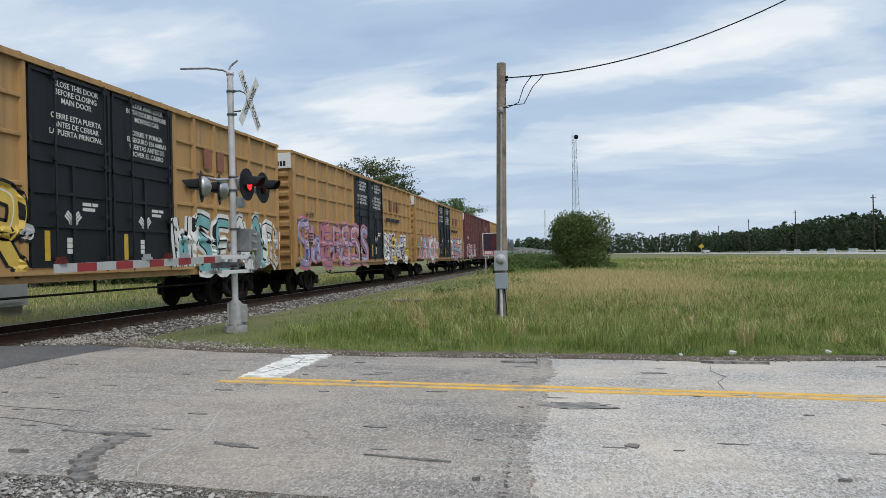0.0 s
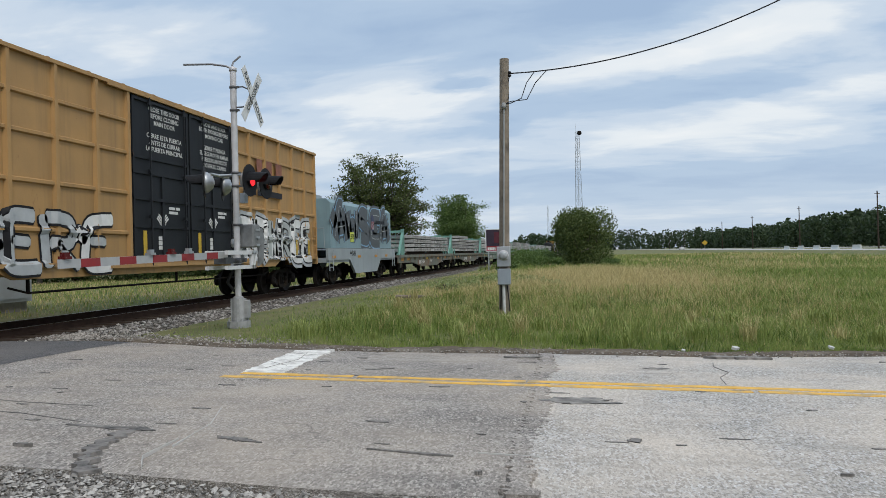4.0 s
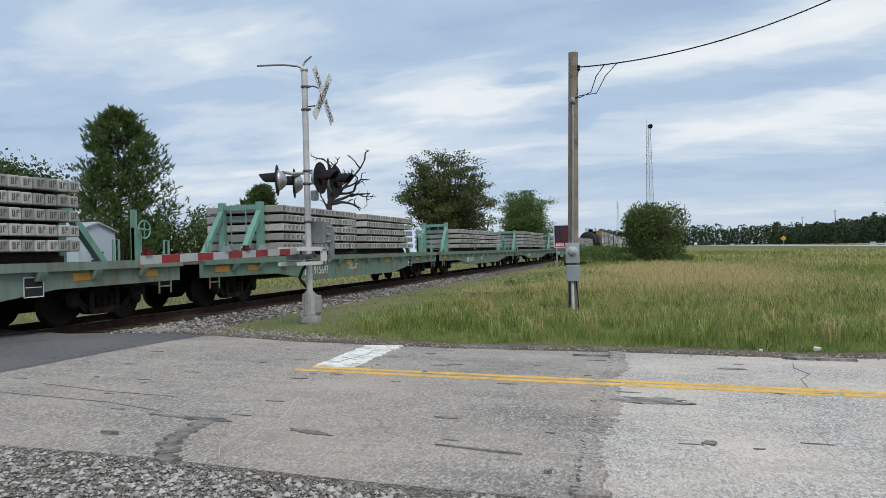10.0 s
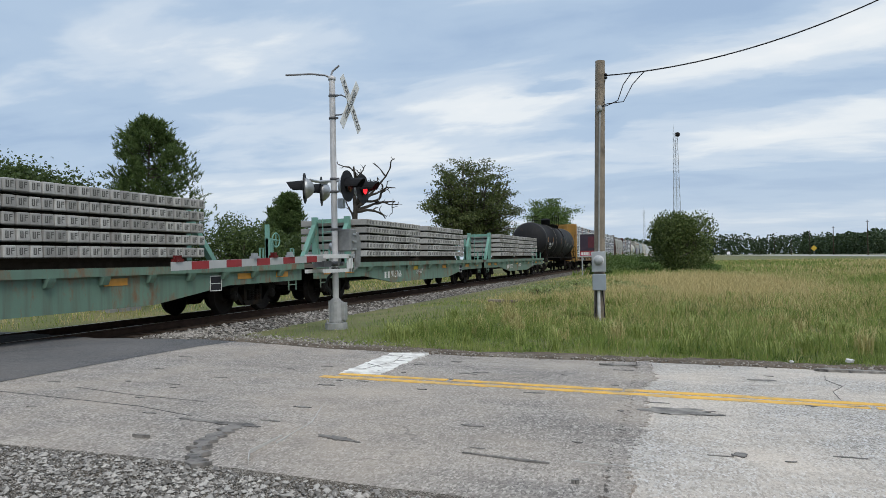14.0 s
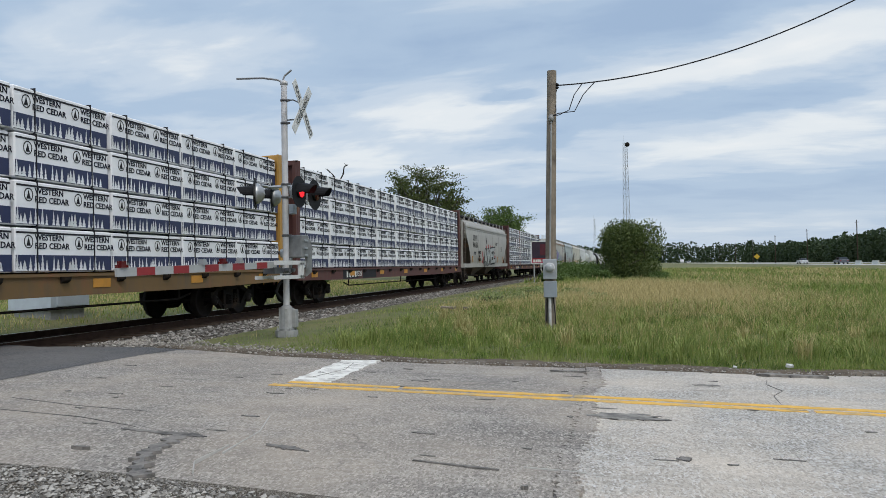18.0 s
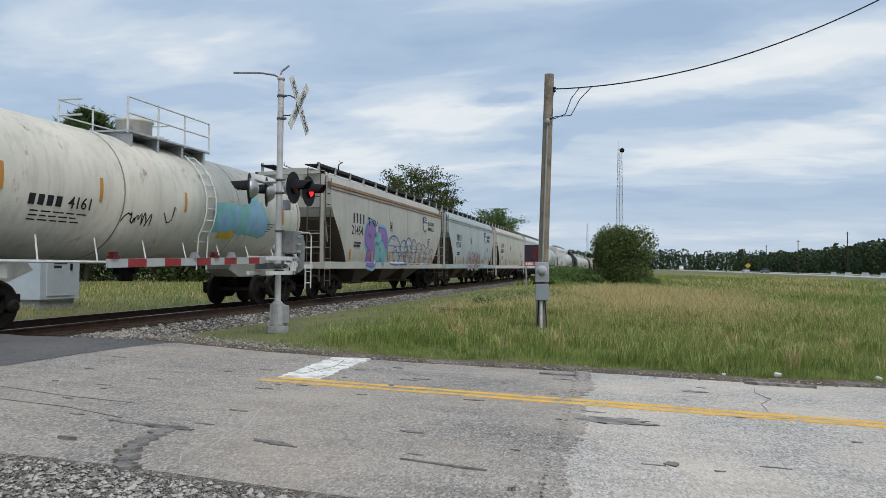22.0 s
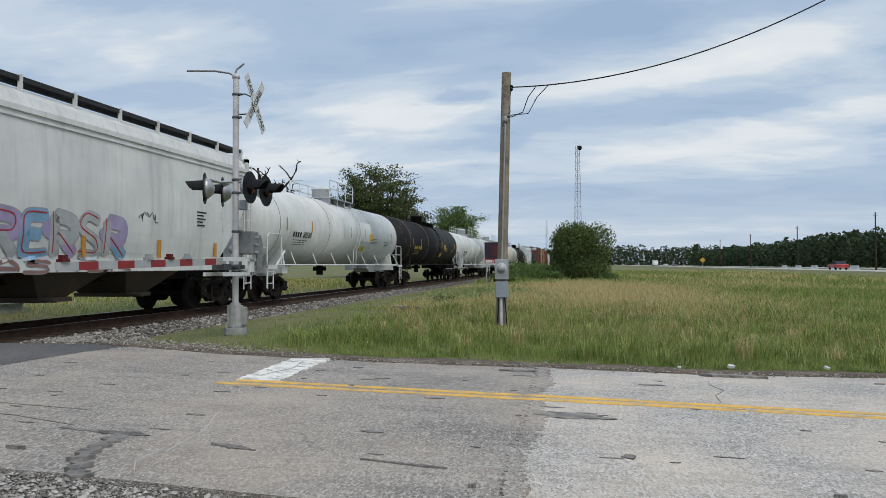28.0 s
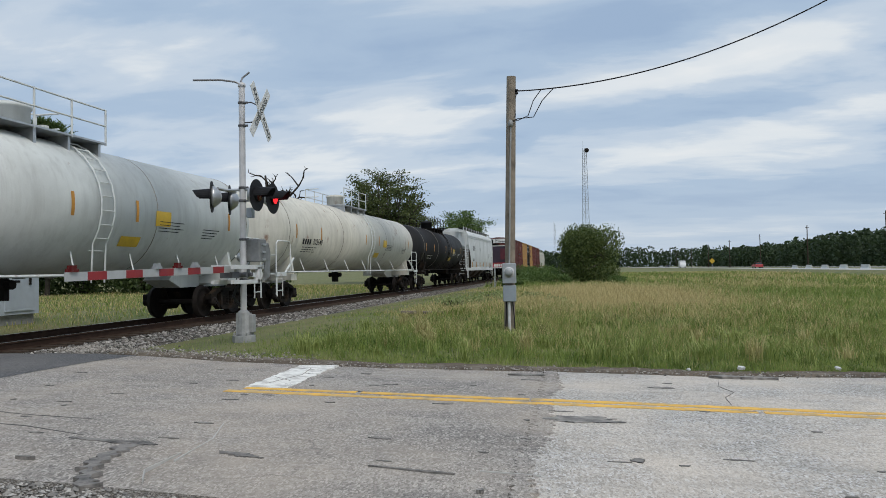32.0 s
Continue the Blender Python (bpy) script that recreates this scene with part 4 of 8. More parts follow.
RUST_ROOF = car_paint("rusted_roof_paint", (0.30, 0.19, 0.12), 0.75, 0.4, 0.5)
SPRAY = {k: plain("spray_%s" % k, c, 0.55, 0, 0.2, 3, 0.05) for k, c in (("red", (0.40, 0.03, 0.035)), ("black", (0.02, 0.02, 0.022)), ("silver", (0.38, 0.40, 0.39)), ("mauve", (0.36, 0.30, 0.48)), ("teal", (0.16, 0.38, 0.40)), ("blue", (0.05, 0.09, 0.24)), ("white", (0.68, 0.68, 0.67)), ("charcoal", (0.075, 0.085, 0.095)), ("pink", (0.44, 0.16, 0.19)), ("rose", (0.33, 0.11, 0.14)), ("yellow", (0.60, 0.42, 0.08)), ("purple", (0.22, 0.13, 0.36)), ("brown", (0.24, 0.14, 0.12)), ("sky", (0.20, 0.36, 0.52)), ("grey", (0.40, 0.42, 0.43)), ("dusk", (0.34, 0.33, 0.36)), ("blush", (0.50, 0.27, 0.30)))}
SILL_BROWN = car_paint("sill_brown", (0.16, 0.095, 0.035), 0.7, 0.9, 0.45)
BEAM_PAINTS = {"yellow": car_paint("beam_yellow", (0.46, 0.25, 0.05), 0.55, 0.5, 0.15), "oxide": car_paint("beam_oxide", (0.095, 0.032, 0.03), 0.65, 0.6, 0.25)}


def tie_concrete():
    m, t, b, co = material("tie_concrete")
    one = t.n("ShaderNodeObjectInfo").outputs["Random"]
    c = t.mix(one, (0.25, 0.245, 0.235), (0.47, 0.465, 0.45))
    stain = t.ramp(t.noise(co, 9.0, 5, 0.65), (0.45, 0.0), (0.7, 0.6))
    c = t.mix(stain, c, (0.20, 0.195, 0.18))
    t.put(b, "Base Color", c)
    b.inputs["Roughness"].default_value = 0.9
    t.put(b, "Normal", t.n("ShaderNodeBump", Strength=0.4, Distance=0.01, Height=t.noise(co, 40, 4)))
    return m


CONCRETE = tie_concrete()
DUNNAGE = plain("dunnage_wood", (0.05, 0.04, 0.03), 0.9, 0, 0.3, 6, 0.4)
DECK_WOOD = plain("deck_planks", (0.14, 0.12, 0.10), 0.9, 0, 0.4, 4, 0.5)
WRAP = plain("lumber_wrap", (0.82, 0.83, 0.855), 0.40, 0, 0.09, 3.5, 1.0, 7.0)
NAVY = plain("navy_print", (0.020, 0.028, 0.085), 0.5, 0, 0.15, 4, 0.3)
PRINT_INK = plain("dark_print", (0.016, 0.018, 0.03), 0.6, 0, 0.15, 6, 0.05)
INK = plain("black_print", (0.03, 0.03, 0.035), 0.6, 0, 0.15, 6, 0.05)
CHALK = plain("white_print", (0.66, 0.66, 0.64), 0.6, 0, 0.1, 6, 0.05)
MARK_YELLOW = plain("yellow_mark", (0.55, 0.36, 0.03), 0.5, 0, 0.15, 6, 0.05)
MARK_ORANGE = plain("orange_reflector", (0.50, 0.23, 0.03), 0.5, 0, 0.15, 6, 0.05)
STRAP = plain("orange_strap", (0.48, 0.15, 0.05), 0.6, 0, 0.2, 6, 0.1)
GRATING = plain("walkway_grating", (0.05, 0.05, 0.052), 0.7, 0.4, 0.3, 9, 0.4)
WHITE_RAIL = plain("white_rail_paint", (0.62, 0.64, 0.63), 0.5, 0.0, 0.15, 5, 0.05, 60, (0.25, 0.15, 0.1), 0.1)

TEXTS = {}


def lettering(text, size, mat, parent, x, y, z, name="lettering", align="LEFT", label="", spin=None, fat=0.0):
    """Flat words that read towards +y on a face looking to +x."""
    key = (text, size, mat.name, align, fat)
    if key not in TEXTS:
        cu = bpy.data.curves.new(name, "FONT")
        cu.body, cu.size, cu.align_x, cu.align_y, cu.extrude, cu.resolution_u, cu.offset = text, size, align, "CENTER", 0.002, 2, size * 0.008 + fat
        ob = bpy.data.objects.new("tmp", cu)
        scene.collection.objects.link(ob)
        dg = bpy.context.evaluated_depsgraph_get()
        me = bpy.data.meshes.new_from_object(ob.evaluated_get(dg))
        bpy.data.objects.remove(ob)
        bpy.data.curves.remove(cu)
        me.materials.clear()
        me.materials.append(mat)
        TEXTS[key] = me
    turn = spin if spin is not None else Matrix(((0, 0, 1, 0), (1, 0, 0, 0), (0, 1, 0, 0), (0, 0, 0, 1)))
    ob = shared(name, TEXTS[key], parent, Matrix.Translation((x, y, z)) @ turn, label)
    return tagged(ob, label, kind="stuff") if "\n" in text else ob


def bars(parent, mat, x, y, z, widths, height, gap, name="marking", label=""):
    """Unreadable writing: rows of plain bars on the +x side."""
    bm = bmesh.new()
    for r, row in enumerate(widths):
        at = y
        for w in row:
            add_box(bm, x, x + 0.004, at, at + w, z - r * gap - height, z - r * gap)
            at += w + height * 0.6
    return tagged(part(name, bm, mat, parent), label, kind="stuff")


SEAM = plain("seam_grime", (0.22, 0.20, 0.17), 0.7, 0, 0.4, 3, 0.1)
MESH = {}


def coat(name, parent, strokes, mat, xf, lift, label="sprayed graffiti"):
    """Broad spray strokes (points of (y, z), width) laid as thin ribbons that follow the surface x = xf(y, z)."""
    verts, faces = [], []
    for pts, width in strokes:
        line = []
        for k in range(len(pts) - 1):
            p0, p1, p2, p3 = pts[max(0, k - 1)], pts[k], pts[k + 1], pts[min(len(pts) - 1, k + 2)]
            n = max(2, int(math.hypot(p2[0] - p1[0], p2[1] - p1[1]) / 0.07))
            for i in range(n + (k == len(pts) - 2)):
                u = i / n
                line.append(tuple(0.5 * (2 * b + (c - a) * u + (2 * a - 5 * b + 4 * c - d) * u * u + (3 * b - a - 3 * c + d) * u ** 3) for a, b, c, d in zip(p0, p1, p2, p3)))
        across = max(2, int(width / 0.06) + 1)
        base = len(verts)
        for k, (y, z) in enumerate(line):
            ya, za = line[max(0, k - 1)]
            yb, zb = line[min(len(line) - 1, k + 1)]
            d = math.hypot(yb - ya, zb - za) or 1.0
            ny, nz = -(zb - za) / d, (yb - ya) / d
            end = 0.55 if k in (0, len(line) - 1) else 1.0
            for j in range(across):
                o = width * end * (j / (across - 1) - 0.5)
                yy, zz = y + ny * o, z + nz * o
                verts.append((xf(yy, zz) + lift, yy, zz))
        for k in range(len(line) - 1):
            for j in range(across - 1):
                i = base + k * across + j
                faces.append((i, i + across, i + across + 1, i + 1))
    ob = new(name, raw_mesh(name, verts, faces, mat))
    ob.parent = parent
    return tagged(ob, label, kind="stuff")


def wild_letters(parent, xf, y0, y1, z0, z1, n, seed, fills, edge, shine=None, bar=0.26, back=None, rim=0.10):
    """A tag of n interlocking letter-like forms: backing, edge, fill and thin highlight coats."""
    rng = random.Random(seed)
    w, h = (y1 - y0) / n, z1 - z0
    under, over = [], [[] for _ in fills]
    for i in range(n):
        c = y0 + (i + 0.5) * w
        lean = rng.uniform(-0.12, 0.12)
        kind = rng.randrange(5)
        at = lambda u, v: (c + w * (u * 0.46 + lean * v) + rng.uniform(-0.04, 0.04), z0 + h * v + rng.uniform(-0.03, 0.03))
        if kind == 0:
            sk = [[at(-1, 0), at(-0.3, 1), at(0.1, 1.02)], [at(0.1, 1.0), at(0.7, 0.5), at(1, 0)], [at(-0.6, 0.36), at(0.7, 0.42)]]
        elif kind == 1:
            sk = [[at(-0.8, 0.02), at(-0.8, 0.98)], [at(-0.8, 0.95), at(0.7, 0.85), at(0.6, 0.5), at(-0.5, 0.5)], [at(-0.3, 0.5), at(0.95, 0.02)]]
        elif kind == 2:
            sk = [[at(0.9, 0.95), at(-0.6, 0.9), at(-0.8, 0.45), at(-0.6, 0.06), at(0.95, 0.04)], [at(-0.6, 0.5), at(0.5, 0.5)]]
        elif kind == 3:
            sk = [[at(-0.85, 0.98), at(-0.6, 0.05)], [at(-0.6, 0.05), at(0.0, 0.6), at(0.55, 0.05)], [at(0.55, 0.05), at(0.95, 1.05)]]
        else:
            sk = [[at(0.8, 0.9), at(-0.3, 1.0), at(-0.75, 0.72), at(0.6, 0.4), at(0.5, 0.06), at(-0.85, 0.1)]]
        if rng.random() < 0.5:
            q = rng.choice((-1, 1))
            sk.append([at(q * 0.8, 0.5), at(q * 1.5, rng.uniform(0.1, 0.9))])
        for line in sk:
            b = bar * rng.uniform(0.8, 1.2)
            under.append((line, b))
            over[rng.randrange(len(fills))].append((line, b))
    if back:
        coat("graffiti_backing", parent, [(ln, b + 0.34) for ln, b in under], back, xf, 0.003)
    coat("graffiti_edge", parent, [(ln, b + rim) for ln, b in under], edge, xf, 0.006)
    for k, (m, lines) in enumerate(zip(fills, over)):
        if lines:
            coat("graffiti_fill", parent, lines, m, xf, 0.009 + 0.002 * k)
    if shine:
        coat("graffiti_highlight", parent, [([(y - 0.05, z + 0.06) for y, z in ln], 0.03) for ln, b in under[::2]], shine, xf, 0.016)


def bubble_letters(parent, xf, spots, fill, edge, seed, width=0.07):
    """Round throw-up letters: each spot (y, z, half width, half height) is a filled bubble with an outline and inner loops."""
    rng = random.Random(seed)
    fills, lines = [], []
    for y, z, ry, rz in spots:
        k = 18
        ph = rng.uniform(0, 6)
        ring = [(y + ry * math.cos(a) * (1 + 0.10 * math.sin(2 * a + ph) + 0.06 * math.sin(3 * a)), z + rz * max(-0.72, math.sin(a)) * (1 + 0.06 * math.sin(2 * a + ph))) for a in [math.tau * i / k for i in range(k + 1)]]
        m = max(3, int(2 * rz / 0.16))
        for j in range(m):
            v = -0.70 + 1.62 * j / (m - 1)
            half = ry * math.sqrt(max(0.03, 1 - min(1.0, abs(v)) ** 2.6))
            fills.append(([(y - half, z + rz * v), (y, z + rz * v), (y + half, z + rz * v)], 2 * rz / m * 1.25))
        lines.append((ring, width))
        for q in range(2):
            a, b = y + ry * rng.uniform(-0.4, 0.3), z + rz * rng.uniform(-0.45, 0.15)
            r = ry * rng.uniform(0.18, 0.36)
            lines.append(([(a + r * math.cos(t), b + 0.8 * r * math.sin(t)) for t in [0.3 + 0.8 * i for i in range(rng.randint(5, 8))]], width * 0.8))
    coat("graffiti_fill", parent, fills, fill, xf, 0.006)
    coat("graffiti_edge", parent, lines, edge, xf, 0.010)


def spray_spots(parent, xf, spots, mat):
    """Round blots of paint: (y, z, width)."""
    coat("sprayed_blot", parent, [([(y - w * 0.35, z), (y, z + w * 0.06), (y + w * 0.35, z)], w) for y, z, w in spots], mat, xf, 0.003)


def scrawl(parent, xf, y, z, length, h, seed, mat, width=0.03):
    """A quick handwritten tag of loops."""
    rng = random.Random(seed)
    pts, at = [], 0.0
    while at < length:
        pts.append((y + at, z + rng.uniform(-0.5, 0.5) * h))
        at += rng.uniform(-0.05, 0.22) * h * 2
    coat("scrawled_tag", parent, [(pts, width)], mat, xf, 0.012, "scrawled marker tag")


def wheelset_mesh():
    bm = bmesh.new()
    add_tube(bm, [(-1.1, 0, 0), (1.1, 0, 0)], 0.075, 10)
    for s in (-1, 1):
        add_lathe(bm, [(0.09, s * 0.64), (0.2, s * 0.66), (0.37, s * 0.70), (0.42, s * 0.66), (0.485, s * 0.665), (0.485, s * 0.695), (0.457, s * 0.70), (0.452, s * 0.79), (0.40, s * 0.79), (0.36, s * 0.74), (0.17, s * 0.76), (0.14, s * 0.82)], (0, 0, 0), "x", 28)
        add_lathe(bm, [(0.13, s * 0.98), (0.13, s * 1.13), (0.06, s * 1.15)], (0, 0, 0), "x", 12)
        for k in range(3):
            a = k * math.tau / 3
            add_box(bm, min(s * 1.145, s * 1.165), max(s * 1.145, s * 1.165), -0.02 + 0.07 * math.cos(a), 0.02 + 0.07 * math.cos(a), -0.02 + 0.07 * math.sin(a), 0.02 + 0.07 * math.sin(a))
    return mesh_of("wheelset", bm, WHEEL)


def side_frame_mesh():
    bm = bmesh.new()
    x0, x1 = 0.92, 1.08
    add_prism(bm, [(-0.98, 0.66), (-0.55, 0.84), (0.55, 0.84), (0.98, 0.66), (0.98, 0.58), (0.5, 0.72), (-0.5, 0.72), (-0.98, 0.58)], x0, x1, "x")
    add_prism(bm, [(-0.42, 0.20), (0.42, 0.20), (0.52, 0.32), (-0.52, 0.32)], x0 - 0.04, x1 + 0.04, "x")
    for s in (-1, 1):
        add_prism(bm, [(s * 0.50, 0.22), (s * 0.62, 0.30), (s * 0.98, 0.62), (s * 0.80, 0.66), (s * 0.48, 0.34)][::s], x0, x1, "x")
        add_box(bm, x0 - 0.02, x1 + 0.02, s * 0.89 - 0.17, s * 0.89 + 0.17, 0.52, 0.68)
        add_box(bm, x0, x1, s * 0.36 - 0.06, s * 0.36 + 0.06, 0.3, 0.78)
        for q in (-0.17, 0.0, 0.17):
            add_tube(bm, [(1.0 + 0.04 * s, q, 0.31), (1.0 + 0.04 * s, q, 0.60)], 0.062, 8)
    for k in range(6):
        add_lathe(bm, [(0.078, k * 0.046), (0.078, k * 0.046 + 0.02)], (1.08, -0.12, 0.33), "z", 8)
        add_lathe(bm, [(0.078, k * 0.046), (0.078, k * 0.046 + 0.02)], (1.08, 0.12, 0.33), "z", 8)
    return mesh_of("side_frame", bm, STEEL_DARK)


def coupler_mesh():
    bm = bmesh.new()
    add_box(bm, -0.16, 0.16, -0.7, 0.0, -0.14, 0.14)
    add_prism(bm, [(-0.17, 0.0), (0.17, 0.0), (0.2, 0.22), (0.08, 0.32), (-0.08, 0.22), (-0.2, 0.26)], -0.16, 0.16, "z")
    add_tube(bm, [(0.3, -0.2, -0.1), (0.32, 0.15, -0.32), (0.3, 0.42, -0.38)], 0.025, 6)
    return mesh_of("coupler", bm, STEEL_DARK)


def running_gear(car, half, truck_y):
    """Two trucks and two couplers."""
    if not MESH:
        MESH["wheelset"], MESH["side_frame"], MESH["coupler"] = wheelset_mesh(), side_frame_mesh(), coupler_mesh()
        bm = bmesh.new()
        add_box(bm, -1.0, 1.0, -0.2, 0.2, 0.48, 0.72)
        add_box(bm, -0.35, 0.35, -0.35, 0.35, 0.70, 0.98)
        add_box(bm, -0.8, 0.8, -0.62, -0.54, 0.40, 0.50)
        add_box(bm, -0.8, 0.8, 0.54, 0.62, 0.40, 0.50)
        MESH["truck"] = mesh_of("truck", bm, STEEL_DARK)
    mine = []
    WHEELS.append((mine, TRAIN[-1][1]))
    for s in (-1, 1):
        tr = shared("truck", MESH["truck"], car, pose(0, s * truck_y, RAIL_Z - CAR_Z))
        for x in (0, 180):
            shared("side_frame", MESH["side_frame"], tr, pose(0, 0, 0, 0, 0, x))
        for y in (-0.89, 0.89):
            mine.append(shared("wheelset", MESH["wheelset"], tr, pose(0, y, 0.457)))
        shared("coupler", MESH["coupler"], car, pose(0, s * (half - 0.22), 0.86, 0, 0, 0 if s > 0 else 180))


WHEELS = []


def ladder(parent, x, y0, y1, z0, z1, n, mat, name="ladder", r=0.016):
    bm = bmesh.new()
    for y in (y0, y1):
        add_tube(bm, [(x, y, z0), (x, y, z1)], r * 1.3, 6)
    for i in range(n):
        z = z0 + (z1 - z0) * (i + 0.5) / n
        add_tube(bm, [(x, y0, z), (x, y1, z)], r, 6)
    return part(name, bm, mat, parent)


def end_ladder(parent, y, x0, x1, z0, z1, n, mat, name="end_ladder"):
    bm = bmesh.new()
    for x in (x0, x1):
        add_tube(bm, [(x, y, z0), (x, y, z1)], 0.02, 6)
    for i in range(n):
        z = z0 + (z1 - z0) * (i + 0.5) / n
        add_tube(bm, [(x0, y, z), (x1, y, z)], 0.016, 6)
    return part(name, bm, mat, parent)


TRAIN = []


def rolling(name, a, b, label, category="freight car"):
    th = thing(name, label, category, "freight train")
    TRAIN.append((th, (a + b) / 2))
    return th, (b - a) / 2


def boxcar(a, b, paint, label, number="", black_doors=True, tall=5.32, sprayed=()):
    car, half = rolling("boxcar", a, b, label, "boxcar")
    e = half - 0.75
    running_gear(car, half, half - 3.1)
    top, sill = tall - 0.17, 0.82
    door_w, dc = (2.52, 0.28) if black_doors else (2.2, 0.0)
    bm = bmesh.new()
    add_box(bm, -1.46, 1.46, -e, e, 1.05, top)
    part("body", bm, paint, car)
    bm = bmesh.new()
    for s in (-1, 1):
        add_box(bm, min(s * 1.36, s * 1.52), max(s * 1.36, s * 1.52), -e, e, sill + 0.22, 1.12)
        add_prism(bm, [(-e + 3.9, sill), (e - 3.9, sill), (e - 3.3, 1.05), (-e + 3.3, 1.05)], s * 1.40, s * 1.46, "x")
    part("side_sill", bm, paint, car)
    # posts and rails in relief
    post = bmesh.new()
    add_prism(post, [(1.455, -0.07), (1.545, -0.045), (1.545, 0.045), (1.455, 0.07)], 1.1, top, "z")
    pm = mesh_of("side_post", post, paint)
    ys = [y for k in range(1, 7) for y in (dc - door_w - (e + dc - door_w) * k / 6, dc + door_w + (e - dc - door_w) * k / 6)] + [dc - door_w - 0.12, dc + door_w + 0.12]
    for y in ys:
        y = max(-e + 0.08, min(e - 0.08, y))
        shared("side_post", pm, car, pose(0, y, 0))
        shared("side_post", pm, car, pose(0, y, 0, 0, 0, 180))
    for s in (-1, 1):
        for z in (1.78, 2.72, 3.66, 4.4):
            lo, hi = (-e, dc - door_w - 0.1) if s < 0 else (dc + door_w + 0.1, e)
            bm = bmesh.new()
            add_prism(bm, [(1.455, z - 0.06), (1.515, z - 0.03), (1.515, z + 0.03), (1.455, z + 0.06)], lo, hi)
            part("side_rail", bm, paint, car)
    # roof
    bm = bmesh.new()
    add_prism(bm, [(-1.56, top - 0.02), (1.56, top - 0.02), (1.56, top + 0.06), (0, tall), (-1.56, top + 0.06)], -e - 0.04, e + 0.04)
    n = int(e * 2 / 1.2)
    for i in range(n + 1):
        y = -e + 2 * e * i / n
        add_prism(bm, [(1.5, top + 0.06), (0, tall), (-1.5, top + 0.06), (-1.5, top + 0.10), (0, tall + 0.04), (1.5, top + 0.10)], y - 0.04, y + 0.04)
    part("roof", bm, paint, car)
    # ends with pressed ribs
    for s in (-1, 1):
        bm = bmesh.new()
        for k in range(9):
            z = 1.25 + k * 0.37
            add_prism(bm, [(s * e, z), (s * (e + 0.09), z + 0.08), (s * (e + 0.09), z + 0.2), (s * e, z + 0.28)][::-s], -1.3, 1.3, "x")
        add_box(bm, -1.5, 1.5, min(s * e, s * (e + 0.12)), max(s * e, s * (e + 0.12)), 0.82, 1.12)
        part("end_wall", bm, paint, car)
        bm = bmesh.new()
        add_box(bm, -1.42, 1.42, min(s * e, s * (e + 0.10)), max(s * e, s * (e + 0.10)), 4.58, top)
        plate = part("end_plate", bm, CHALK, car, "white number plate on the end")
        bm = bmesh.new()
        yy = s * (e + 0.10)
        for i in range(9):
            add_box(bm, 0.1 + i * 0.13, 0.19 + i * 0.13, min(yy, yy + s * 0.004), max(yy, yy + s * 0.004), 4.66, 4.84)
        part("marking", bm, INK, plate)
        ladder(car, 1.60, s * (e - 0.75), s * (e - 0.25), 1.0, 2.45, 4, paint)
        end_ladder(car, s * (e + 0.16), 0.85, 1.4, 0.9, 2.6, 5, paint)
        bm = bmesh.new()
        for x in (-0.45, 0.45):
            add_box(bm, x - 0.03, x + 0.03, min(s * (e + .1), s * (e + .34)), max(s * (e + .1), s * (e + .34)), 1.06, 1.1)
        add_box(bm, -0.8, 0.8, min(s * (e + .12), s * (e + .45)), max(s * (e + .12), s * (e + .45)), 1.10, 1.14)
        part("end_platform", bm, GRATING, car)
    # doors
    dm = DOOR_BLACK if black_doors else paint
    for s in (-1, 1):
        y0, y1 = (dc - door_w, dc - 0.04) if s < 0 else (dc + 0.04, dc + door_w)
        bm = bmesh.new()
        add_box(bm, 1.44, 1.50, y0, y1, 1.12, top - 0.08)
        d = part("door", bm, dm, car, "dark plug door with lock rods" if black_doors else "")
        bm = bmesh.new()
        w = y1 - y0
        for z in (1.15, 1.95, 2.62, 3.25, 3.62 if black_doors else 3.9, top - 0.14):
            add_box(bm, 1.50, 1.545, y0, y1, z - 0.035, z + 0.035)
        for y in (y0 + 0.04, y0 + w * 0.5, y1 - 0.04):
            add_box(bm, 1.50, 1.54, y - 0.04, y + 0.04, 1.15, 3.25)
        for y in (y0 + 0.04, y1 - 0.04):
            add_box(bm, 1.50, 1.54, y - 0.04, y + 0.04, 3.2, top - 0.1)
        part("door_frame", bm, dm, d)
        for q in (0.27, 0.9):
            bm = bmesh.new()
            y = y0 + w * q
            add_tube(bm, [(1.575, y, 1.0), (1.575, y, top - 0.05)], 0.022, 6)
            for z in (1.3, 2.2, 3.3, 4.95):
                add_box(bm, 1.54, 1.60, y - 0.06, y + 0.06, z - 0.04, z + 0.04)
            part("lock_rod", bm, dm, d)
        if black_doors:
            lines = ("CLOSE THIS DOOR\nBEFORE CLOSING\nMAIN DOOR\n\nCIERRE ESTA PUERTA\nANTES DE CERRAR\nLA PUERTA PRINCIPAL" if s < 0 else "CLOSE AND LOCK\nBOTH DOORS BEFORE\nMOVING CAR\n\nCIERRE Y PONGA\nEL SEGURO EN AMBAS\nPUERTAS ANTES DE\nMOVER EL CARRO")
            lettering(lines, 0.165, CHALK, d, 1.506, y0 + w * 0.57, 4.36 if s < 0 else 4.34, align="CENTER", label="white door notice in two languages")
            bars(d, CHALK, 1.506, y0 + w * 0.62, 2.48, [[0.28, 0.18], [0.4]], 0.07, 0.11)
            bars(d, CHALK, 1.506, y0 + w * 0.42, 1.72, [[0.18], [0.18], [0.18]], 0.10, 0.115)
            bm = bmesh.new()
